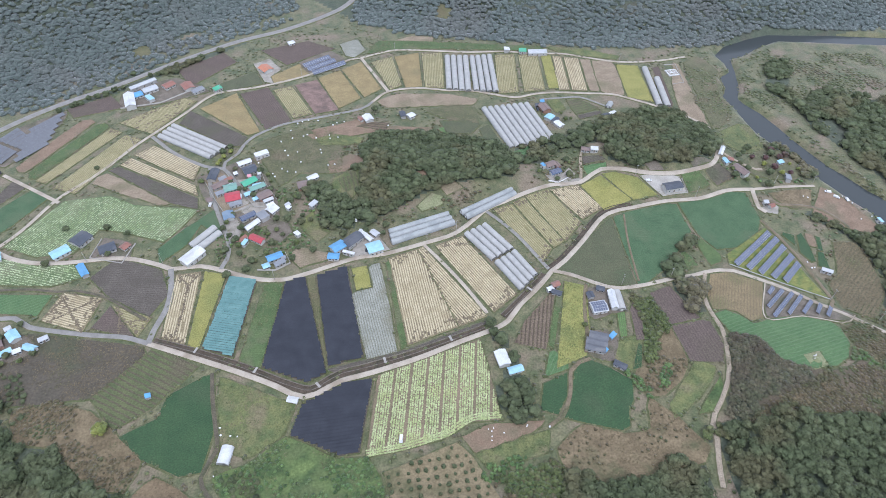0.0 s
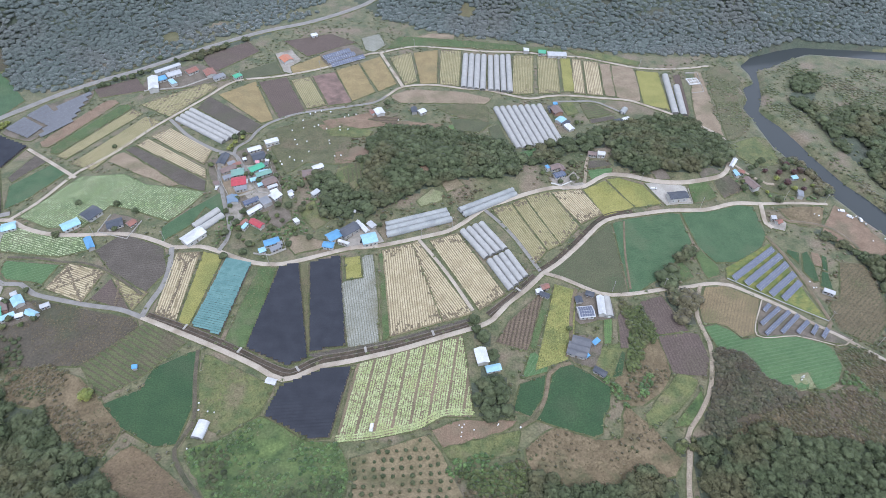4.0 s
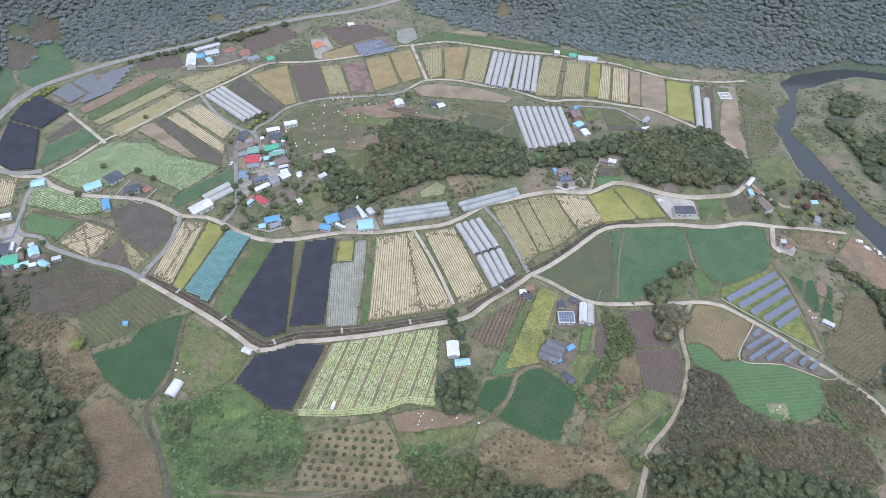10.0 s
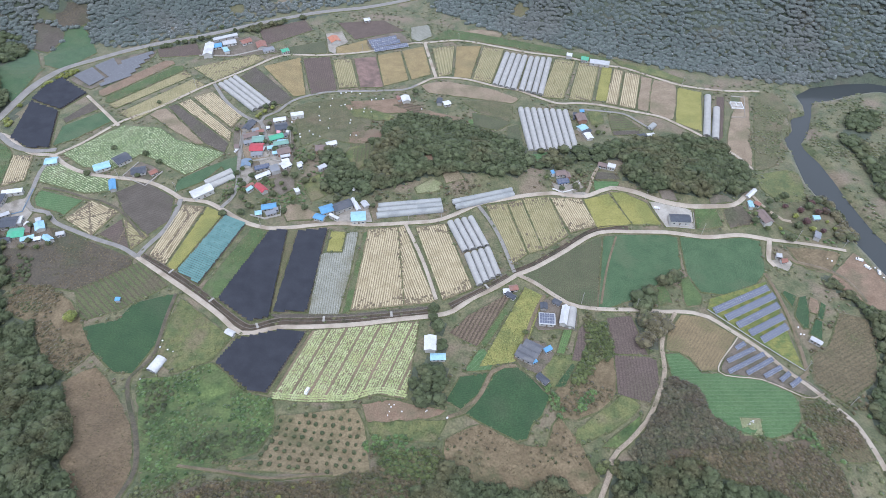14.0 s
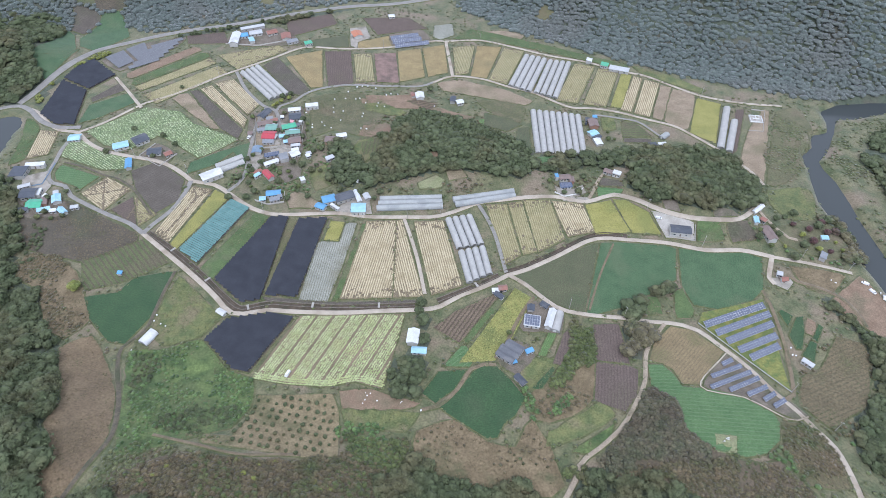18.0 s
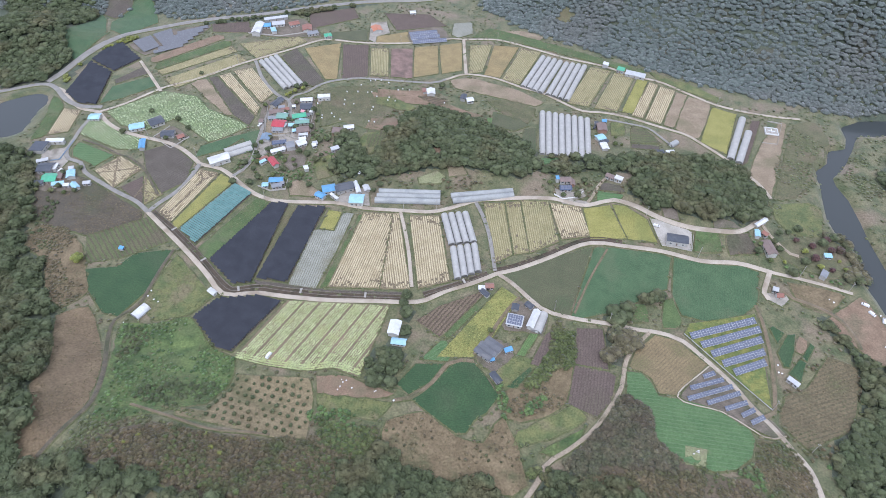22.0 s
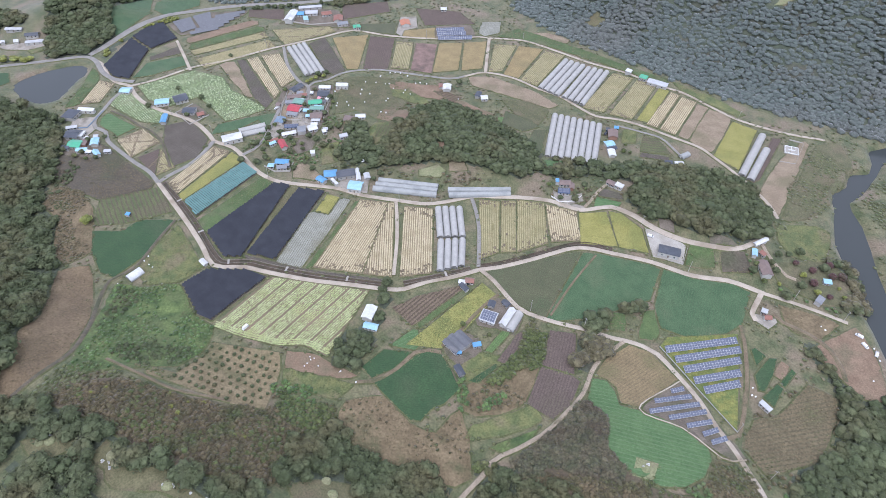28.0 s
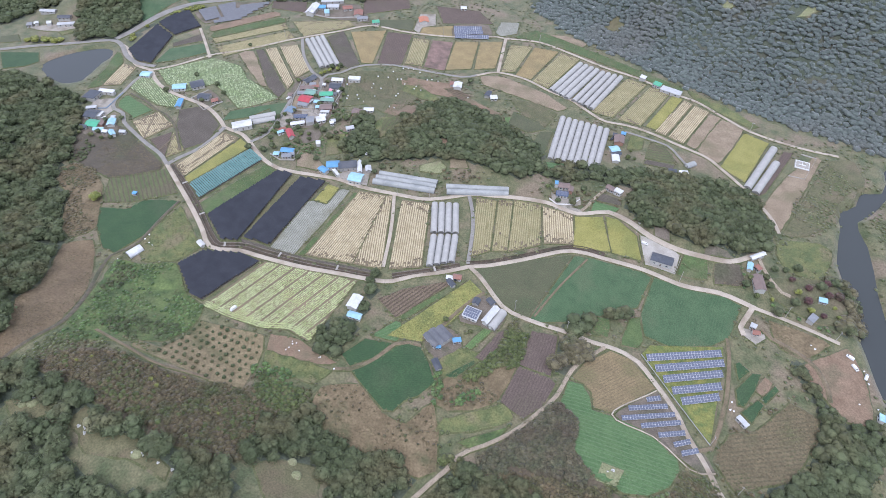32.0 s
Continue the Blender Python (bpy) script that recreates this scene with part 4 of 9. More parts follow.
field("garden_plot", "grey-green netted beds above the wood", "olive", [(-0.2, 468.6), (10.5, 468.0), (23.6, 469.0), (34.4, 463.5), (25.7, 450.2), (5.7, 450.8)], 10)
field("garden_plot", "dark netted plot beside the tunnels", "olive", [(33.1, 457.2), (40.9, 463.3), (51.7, 432.3), (45.2, 428.6), (36.0, 443.3)], -70)
field("garden_plot", "green plot below the tunnels", "lush", [(57.9, 423.3), (74.6, 434.0), (70.6, 423.7), (66.9, 413.3)], 40)
field("garden_plot", "green plot beside the lane to the wood", "lush", [(109.6, 404.9), (128.0, 406.2), (127.0, 400.9), (112.1, 395.3)], 10)
field("garden_plot", "brown plot below the stores", "darksoil", [(110.4, 414.6), (124.0, 414.2), (128.2, 409.2), (110.5, 406.3)], 5)
field("grass_strip", "river meadow of rough grass", "meadow", [(234.0, 564.1), (249.6, 575.4), (263.5, 547.7), (254.8, 495.1), (242.9, 468.1), (229.2, 458.4)], None)
field("weedy_field", "rough grass by the river", "weeds", [(229.4, 451.2), (250.9, 464.5), (260.9, 462.3), (262.3, 429.7), (243.2, 423.2), (231.5, 434.0)], None)
field("paved_yard", "pale concrete yard before the blue sheds", "concrete", [(-60.1, 315.3), (-58.4, 329.3), (-44.9, 335.1), (-34.5, 319.1), (-57.3, 312.0)], None)
field("paved_yard", "bare yard beside the workshop", "drysoil", [(-101.5, 314.4), (-96.9, 321.2), (-83.3, 318.7), (-70.4, 312.9), (-93.0, 303.3)], None)
field("paved_yard", "pale concrete yard", "concrete", [(233.3, 361.0), (245.2, 364.5), (247.0, 361.8), (243.8, 354.0), (235.9, 356.1)], None)
field("paved_yard", "grey concrete pad of the farmhouse", "concrete", [(85.5, 383.9), (94.7, 389.1), (107.7, 392.9), (106.0, 386.4), (90.2, 382.3)], None)
field("paved_yard", "pale yard of the hillside house", "concrete", [(-158.7, 528.0), (-175.0, 558.7), (-161.8, 568.3), (-146.9, 549.1), (-155.1, 536.9), (-150.0, 524.6)], None)
field("garden_plot", "bright green vegetable rows", "bright", [(109.1, 265.4), (114.1, 266.6), (111.7, 248.3), (107.5, 247.4)], -95.1)
field("garden_plot", "dark green vegetable rows", "darkgreen", [(117.2, 243.1), (119.2, 242.0), (115.4, 226.5), (110.0, 225.0)], -111.7)
field("garden_plot", "grey-brown garden strip", "purple", [(117.8, 268.2), (122.3, 277.8), (124.3, 267.4), (121.5, 245.8), (116.7, 245.0)], -80.6)
field("garden_plot", "grassy garden plot", "weeds", [(102.6, 241.1), (110.8, 247.9), (121.2, 246.9), (111.1, 224.6), (100.6, 226.1)], None)
field("meadow", "brushy green slope", "brush", [(125.9, 274.8), (131.7, 279.5), (138.9, 256.2), (132.3, 249.5), (125.7, 230.8), (118.4, 227.7), (122.2, 249.4)], None)
field("straw_field", "harvested paddy below the pond dam", "straw", [(-331.6, 309.1), (-316.0, 313.2), (-301.3, 286.4), (-312.7, 275.3)], -60.8)
field("pond_dam", "green grass dam of the pond", "grass", [(-355.0, 318.0), (-344.0, 316.1), (-333.1, 309.4), (-313.5, 274.9), (-320.3, 265.9), (-336.1, 293.6)], None)
field("village_yard", "grey concrete yards between village houses", "soil", [(-164.3, 401.3), (-159.5, 408.9), (-139.3, 403.5), (-119.8, 368.6), (-134.6, 360.9)], None)
field("village_yard", "bare earth yards between village houses", "drysoil", [(-178.4, 391.7), (-167.9, 399.8), (-160.2, 394.9), (-137.5, 361.3), (-152.5, 353.3), (-166.3, 370.5)], None)
field("village_yard", "concrete yard below the long house", "concrete", [(-154.5, 344.5), (-145.0, 350.1), (-137.4, 338.7), (-139.1, 328.2), (-143.9, 326.1)], None)
field("village_garden", "small garden plot in the village bend", "soil", [(-122.1, 341.4), (-115.9, 347.8), (-106.2, 344.5), (-103.6, 336.0), (-109.9, 326.2), (-118.5, 331.8)], None)
field("farm_yard", "pale concrete yards of the west farm", "concrete", [(-298.4, 258.7), (-284.7, 272.0), (-270.4, 259.8), (-267.3, 247.1), (-282.3, 251.2), (-291.1, 251.0)], None)
field("farm_yard", "earth yards of the west farm", "soil", [(-282.0, 237.5), (-276.9, 243.0), (-247.2, 248.9), (-236.8, 240.1), (-244.0, 232.5), (-260.7, 225.4)], None)
field("farm_yard", "grey yard beside the dark-roofed house", "soil", [(-233.3, 310.8), (-230.3, 330.5), (-209.5, 325.7), (-206.9, 309.0)], None)
field("farm_yard", "bare yards of the works by the highway", "soil", [(-274.6, 485.1), (-279.3, 510.8), (-241.5, 533.8), (-217.7, 522.2), (-204.8, 511.7), (-241.2, 492.3)], None)
field("clearing", "small reddish clearing in the wood", "redsoil", [(-19.6, 389.1), (-12.6, 392.9), (-7.1, 388.7), (-13.3, 383.3)], None)
field("clearing", "pale grassy clearing under the wood", "palegrass", [(-16.8, 361.2), (-6.3, 372.2), (1.8, 369.6), (1.3, 362.9), (-13.3, 356.4)], None)
field("clearing", "dry grass clearing under the wood", "drysoil", [(-0.7, 377.9), (10.3, 382.4), (16.8, 377.6), (5.0, 370.6)], None)
field("bare_ground", "bare brown bank below the eastern wood", "soil", [(156.6, 402.3), (165.6, 403.5), (170.1, 395.6), (159.8, 395.6)], None)
field("bare_ground", "bare brown bank below the eastern wood", "soil", [(191.1, 404.4), (203.9, 409.7), (209.1, 405.7), (193.1, 397.9)], None)
field("bare_ground", "long reddish terrace above the wood", "redsoil", [(-108.6, 447.8), (-69.6, 470.5), (-51.2, 462.0), (-6.1, 458.3), (-15.1, 450.7), (-57.0, 451.0), (-96.1, 439.7)], None)
field("bare_ground", "reddish terrace beside the wood", "redsoil", [(-86.4, 410.8), (-70.2, 420.4), (-58.5, 412.5), (-72.3, 396.0), (-83.9, 396.2)], None)
field("garden_plot", "small bright green plot above the wood", "bright", [(-1.5, 456.7), (6.3, 461.9), (13.1, 454.1), (6.1, 445.5)], None)
field("weedy_field", "rough grass beside the tunnels", "meadow", [(-12.8, 483.3), (10.6, 491.5), (31.0, 488.9), (31.7, 465.7), (10.7, 468.3)], None)
field("weedy_field", "rough green plot in the wood's corner", "weeds", [(-80.7, 390.1), (-59.5, 399.0), (-59.6, 378.7), (-66.4, 367.3), (-78.8, 376.7)], None)
field("bare_ground", "dry brown bank beside the river lane", "scrub", [(244.7, 375.9), (268.9, 381.3), (279.2, 380.5), (270.5, 361.8), (255.5, 360.4)], None)
field("garden_plot", "weedy garden above the road bend", "fallow", [(201.8, 396.1), (214.4, 404.1), (223.4, 391.8), (207.8, 382.4)], None)
field("bare_ground", "brown bank along the drain", "darksoil", [(-66.1, 225.4), (-42.2, 232.5), (-17.9, 239.9), (27.6, 260.1), (28.7, 257.6), (-16.8, 237.9), (-44.0, 228.8), (-61.4, 223.4)], None)
field("bare_ground", "pale wrinkled field below the wood", "drysoil", [(-56.7, 594.5), (-29.7, 612.6), (-5.1, 610.6), (-9.5, 596.2)], None)
field("weedy_field", "green slope at the foot of the forest", "weeds", [(105.5, 593.7), (142.8, 588.3), (174.2, 576.4), (170.0, 569.6), (117.9, 582.9)], None)

field("weedy_field", "grassy strip between village and wood", "weeds", [(-99.4, 344.4), (-92.4, 356.9), (-85.9, 344.3), (-77.1, 336.6), (-85.3, 326.9)], None)
# small terraces between the meadow and the knoll
field("garden_plot", "narrow reddish terrace above the meadow", "redsoil", [(-106.3, 454.3), (-87.1, 462.2), (-79.8, 456.2), (-100.1, 446.3)], None)
field("garden_plot", "brown garden terrace in rows", "stalks", [(-69.2, 459.5), (-62.3, 466.1), (-41.3, 465.2), (-44.9, 454.2)], 8)
field("bare_ground", "worn brown terrace at the wood's edge", "redsoil", [(-86.5, 407.4), (-79.3, 416.9), (-60.9, 414.4), (-57.2, 400.0), (-76.2, 399.4)], None)
field("garden_plot", "green garden terrace at the wood's edge", "furrowed", [(-80.9, 393.1), (-75.6, 396.3), (-57.6, 395.1), (-58.8, 379.1), (-68.1, 372.8)], -75)
field("garden_plot", "green grass terrace above the meadow", "weeds", [(-101.0, 443.1), (-85.0, 449.4), (-62.3, 443.9), (-64.2, 435.6), (-94.6, 434.0)], None)

# plots round the pond and clearings on the northern mountain
field("garden_plot", "dull green plot beside the pond", "darkgreen", [(-440.9, 248.9), (-411.9, 270.7), (-396.1, 262.1), (-399, 250), (-410.8, 235.8)], 38)
field("garden_plot", "grey netted beds by the far sheds", "olive", [(-471.0, 264.0), (-461.8, 276.5), (-446.6, 271.2), (-459.9, 257.4)], 40)
field("garden_plot", "small green garden by the far sheds", "weeds", [(-434.2, 303.4), (-425.1, 313.2), (-421.2, 312.0), (-426.4, 302.0)], None)
field("clearing", "pale clearing high in the forest", "palegrass", [(147.6, 679.8), (150.4, 686.6), (159.4, 692.2), (170.0, 691.9), (163.6, 685.5)], None)
field("clearing", "pale clearing high in the forest", "palegrass", [(87.2, 681.2), (92.8, 684.4), (101.5, 682.3), (96.6, 678.2)], None)
field("clearing", "dull grassy clearing in the forest", "dry", [(-4.0, 640.7), (-0.0, 656.4), (12.6, 650.2), (9.5, 636.8)], None)

# plots beyond the highway
field("bare_ground", "brown scrubby plot at the forest's edge", "fallow", [(-430.7, 500.1), (-409.9, 510.3), (-401.4, 497.1), (-405.0, 490.0), (-416.7, 480.5), (-425.2, 479.3), (-431.8, 491.1)], None)
field("garden_plot", "pale green plot beyond the highway", "olive", [(-446.5, 483.9), (-438.2, 491.2), (-432.3, 490.5), (-426.7, 480.6), (-437.3, 476.3), (-443.8, 475.9)], None)
field("ploughed_field", "dark brown ploughed field beyond the highway", "darksoil", [(-445.0, 474.9), (-430.4, 476.6), (-418.2, 478.9), (-412.7, 469.3), (-413.8, 446.2), (-429.5, 446.4)], None)

field("scrub", "shaded brown floor of the scrub slope", "understory", [(-56.6, 94.7), (-38.2, 116.3), (-7.0, 127.6), (14, 134), (40.6, 146.1), (64.4, 140.8), (63.9, 112.0), (40, 103), (9.3, 95.1), (-26.5, 91.3), (-53.0, 84.8)], None)

# roads: width, centre line
road("road", "pale concrete farm road through the fields", "concrete_road", 3.3, [(-173.2, 243.3), (-144.7, 233.7), (-116.1, 223.8), (-93.9, 215.1), (-83.4, 209.7), (-76.5, 207.8), (-69.6, 209.8), (-57.5, 217.7), (-40.4, 223.1), (-13.9, 232.8), (11.5, 244.5), (32.3, 253.8), (41.2, 260.0), (49.6, 272.4), (60.6, 284.1), (68.6, 294.2), (73.1, 300.3), (83.0, 309.3), (98.8, 328.6), (114.3, 349.4), (125.1, 356.9), (139.9, 361.2), (165.5, 367.5), (191.3, 369.9), (212.2, 377.4), (224.8, 379.0), (234.5, 379.6)])
road("lane", "narrow gravel lane to the river", "concrete_road", 2.6, [(234.5, 379.6), (251.5, 382.4), (269.0, 384.4), (283.4, 384.9)])
road("road", "grey concrete village road", "concrete_road", 3.5, [(-362.1, 328.4), (-350.7, 326.8), (-332.5, 318.4), (-316.4, 314.8), (-300.6, 317.3), (-285.5, 311.0), (-266.8, 306.8), (-244.6, 307.6), (-219.7, 311.2), (-202.4, 310.1), (-184.8, 305.0), (-177.0, 301.8), (-158.1, 304.2), (-142.5, 300.3), (-129.3, 295.8), (-117.5, 292.9), (-102.8, 292.6), (-87.3, 297.9), (-57.7, 311.2), (-37.1, 315.5), (-6.9, 327.0), (8.0, 333.4), (17.6, 341.8), (33.1, 358.6), (44.0, 364.7), (66.1, 376.6), (83.3, 384.1), (93.5, 385.5), (105.7, 387.5), (116.1, 395.8), (123.2, 400.0), (139.6, 398.6), (156.3, 393.9), (175.8, 392.6), (194.1, 396.4), (208.6, 402.7), (215.7, 412.6), (220.3, 422.7)])
road("road", "grey asphalt link between the two roads", "asphalt", 3.6, [(-177.0, 301.8), (-172.5, 287.5), (-170.0, 270.5), (-172.8, 252.7), (-173.2, 243.3)])
road("road", "narrow concrete lane between paddies", "concrete_road", 2.8, [(-300.6, 317.3), (-289.6, 337.7), (-278.6, 370.0), (-260.9, 397.1), (-244.0, 432.2), (-235.5, 446.6), (-214.6, 481.4), (-206.0, 498.0), (-194.2, 510.2), (-161.6, 519.5), (-126.6, 535.9), (-103.4, 551.9), (-85.5, 567.0), (-74.8, 570.4), (-44.2, 584.9), (-8.7, 584.5), (26.3, 582.0), (64.6, 583.8), (92.4, 579.4), (118.4, 579.9), (145.1, 571.8), (170.5, 565.0), (199.1, 565.8), (217.7, 569.1), (238.2, 575.1)])
road("lane", "short concrete lane to the shaded fields", "concrete_road", 2.8, [(-330.5, 396.0), (-305.5, 382.2), (-276.4, 365.6)])
road("lane", "pale earth lane between the north paddies", "concrete_road", 3.0, [(-74.8, 570.4), (-59.3, 539.3), (-45.7, 512.4)])
road("road", "pale earth lane round the knoll", "concrete_road", 2.7, [(-58.7, 496.3), (-45.7, 512.4), (-20.1, 518.2), (8.2, 514.9), (29.6, 514.2), (52.2, 507.4), (68.2, 504.0), (86.7, 510.0), (105.9, 511.9), (130.1, 510.6), (153.7, 509.4), (168.2, 502.9), (191.8, 489.4), (209.0, 476.7), (218.6, 468.3), (226.4, 457.1)])
road("lane", "grey asphalt lane along a drain", "asphalt", 2.8, [(-58.7, 496.3), (-67.9, 485.2), (-101.5, 472.8), (-130.6, 462.3), (-150.7, 446.5), (-157.6, 433.6), (-159.7, 423.0), (-167.3, 412.1), (-166.6, 404.0)])
road("lane", "grey asphalt village lane", "asphalt", 3.0, [(-234.3, 445.0), (-207.9, 422.0), (-181.3, 407.1), (-166.6, 404.0), (-153.9, 388.6), (-142.3, 372.2)])
road("lane", "grey village lane", "asphalt", 3.0, [(-177.1, 405.1), (-170.9, 381.5), (-163.2, 363.4), (-154.1, 344.7), (-144.3, 324.5), (-142.4, 310.8), (-144.4, 301.6)])
road("lane", "grey concrete lane to the west farm", "asphalt", 3.2, [(-299.7, 313.3), (-296.6, 298.1), (-288.8, 281.6), (-282.1, 267.9), (-272.0, 261.3), (-260.3, 262.0), (-248.2, 255.3), (-231.6, 252.2), (-207.8, 249.2), (-188.7, 247.8), (-173.2, 243.3)])
road("lane", "grey asphalt field lane", "asphalt", 2.6, [(33.1, 356.2), (42.8, 346.2), (54.9, 330.0), (71.1, 301.6)])
road("lane", "pale earth lane between straw fields", "concrete_road", 2.4, [(-11.3, 323.3), (-0.6, 309.5), (13.5, 289.6), (28.4, 265.4)])
road("road", "grey concrete road to the solar fields", "concrete_road", 2.9, [(73.1, 300.3), (84.9, 297.0), (98.2, 290.5), (108.6, 286.1), (116.1, 285.4), (133.1, 288.4), (149.6, 293.0), (166.2, 296.3), (174.3, 298.9), (184.2, 300.8), (193.3, 300.1), (206.3, 293.2), (222.6, 282.7), (234.6, 271.0), (245.8, 261.8), (256.2, 251.1), (263.5, 243.5), (267.7, 233.5), (271.2, 222.4), (272.6, 217.1)])
road("lane", "winding pale earth track by the wood", "earth_road", 2.4, [(173.5, 297.6), (168.3, 283.2), (165.9, 270.6), (167.7, 249.2), (165.8, 236.4), (162.4, 222.2), (159.6, 214.4), (152.4, 202.3), (147.0, 195.2), (143.7, 187.8)])
road("lane", "earth track between banks", "earth_road", 2.6, [(144.6, 190.4), (144.2, 181), (141.8, 170.4), (139.3, 155.8)])
road("lane", "earth lane to the riverside house", "concrete_road", 3.2, [(233.1, 379.0), (232.6, 370.8), (232.2, 360.6), (235.9, 356.1)])
field("bare_ground", "worn grass under riverside trees", "meadow", [(232, 402), (238, 412), (252, 424), (266, 432), (279, 424), (281, 402), (270, 393), (252, 392), (240, 395)], None)
road("lane", "pale track between riverside gardens", "earth_road", 2.6, [(221.5, 421.3), (228.5, 412.3), (235.7, 406.1), (243.5, 401.6), (249.1, 402.2)])
road("footpath", "grassy earth path round the green field", "track", 2.2, [(86.6, 232.3), (79.8, 229.8), (74.0, 224.1), (71.3, 209.1), (65.1, 195.4), (57.4, 190.0)])
road("lane", "dark rutted track beside the slope", "darktrack", 2.2, [(-130.5, 223.1), (-125.7, 205.2), (-120.3, 189.3), (-116.8, 176.7), (-121.1, 162.4), (-110.8, 148.7), (-88.2, 128.8), (-72.5, 111.0), (-68.6, 95.5), (-66.7, 77.8)])
road("highway", "two-lane grey asphalt highway at the forest's foot", "asphalt", 6.4, [(-377.5, 331.0), (-377.5, 344.8), (-379.5, 364.8), (-380.8, 386.6), (-380.5, 409.5), (-376.7, 429.5), (-360.5, 452.5), (-342.7, 474.2), (-318.7, 497.2), (-292.0, 518.0), (-256.9, 551.7), (-240.2, 567.1), (-199.3, 599.8), (-158.7, 623.1), (-127.7, 647.7), (-106.4, 669.1), (-92.1, 682.6)])
road("road", "grey concrete road past the pond", "asphalt", 4.5, [(-472.6, 221.0), (-446.5, 251.0), (-427.4, 274.3), (-402.5, 300.7), (-379.4, 325.8), (-363.1, 327.6), (-340.1, 318.6), (-320.1, 317.3), (-303.4, 324.0)])
road("lane", "earth track beside the stripped field", "track", 2.2, [(240.0, 265.2), (246.0, 272.5), (243.5, 302.8), (235.1, 332.9), (228.7, 347.9)])
road("lane", "grassy earth track curving above the stripped ground", "track", 2.6, [(243.3, 367.0), (249.7, 363.8), (264.4, 363.1), (277.4, 358.6), (286.4, 347.2), (289.0, 340.3)])
road("lane", "narrow grey lane round the fenced plot", "asphalt", 2.2, [(88.5, 500.6), (105.0, 502.8), (123.9, 504.2), (134.2, 498.4), (144.5, 490.9)])
road("lane", "narrow earth lane to the stores", "earth_road", 2.2, [(112.8, 425.2), (108.7, 409.5), (107.9, 398.8), (106.5, 391)])
road("lane", "earth track along the bean field", "track", 2.2, [(93.5, 288.4), (90.5, 276.3), (88.6, 261.9), (88.0, 251.3), (84.8, 236.2)])
road("footpath", "tan footpath between the green fields", "track", 1.2, [(131.8, 353.9), (128.9, 322.7), (128.5, 291.3)])
road("ditch", "dark weedy ditch between the western plots", "darktrack", 1.8, [(-281.6, 283.4), (-261.0, 284.4), (-242.2, 282.4), (-229.6, 283.0), (-210.1, 277.6), (-192.9, 267.8), (-179.8, 260.4)])
road("footpath", "ochre earth path through the scrub", "track", 1.7, [(-56.8, 119.9), (-34.6, 124.0), (-13.3, 127.7), (3.2, 136.0), (13.0, 140.6)])
road("footpath", "concrete drain along the solar ground", "concrete_road", 0.8, [(209.8, 288.9), (196.7, 257.2), (219.8, 258.9), (234.2, 255.1), (241.2, 252.9), (246.8, 254.4), (252.7, 259.5)])


# ---- water ----
def water_material():
    m = bpy.data.materials.new("still_water")
    m.use_nodes = True
    n, l = m.node_tree.nodes, m.node_tree.links
    b = n["Principled BSDF"]
    b.inputs["Base Color"].default_value = (0.055, 0.062, 0.062, 1)
    b.inputs["Roughness"].default_value = 0.08
    b.inputs["IOR"].default_value = 1.33
    t = n.new("ShaderNodeTexNoise")
    t.inputs["Scale"].default_value = 0.6
    g = n.new("ShaderNodeNewGeometry")
    l.new(g.outputs["Position"], t.inputs["Vector"])
    bp = n.new("ShaderNodeBump")
    bp.inputs["Strength"].default_value = 0.05
    l.new(t.outputs["Fac"], bp.inputs["Height"])
    l.new(bp.outputs[0], b.inputs["Normal"])
    return m


M_WATER = water_material()
river = new("river", mesh_of("river", [(205, -150, -3.5), (1300, -150, -3.5), (1300, 720, -3.5), (205, 720, -3.5)], [(0, 1, 2, 3)], M_WATER))
tagged(river, "grey slow river curving past the fields", "river", kind="structure")
bm = bmesh.new()
bmesh.ops.create_circle(bm, cap_ends=True, segments=40, radius=1.0)
for v in bm.verts:
    v.co = Vector((-371 + v.co.x * 40, 285 + v.co.y * 40, -2.0))
pond = part("pond", bm, M_WATER, None)
tagged(pond, "still farm pond behind a grassy dam", "pond", kind="structure")



# ---- woods ----
ICO = bmesh.new()
bmesh.ops.create_icosphere(ICO, subdivisions=1, radius=1.0)
ICO_V, ICO_F = np.array([v.co[:] for v in ICO.verts]), np.array([[v.index for v in f.verts] for f in ICO.faces])
ICO.free()


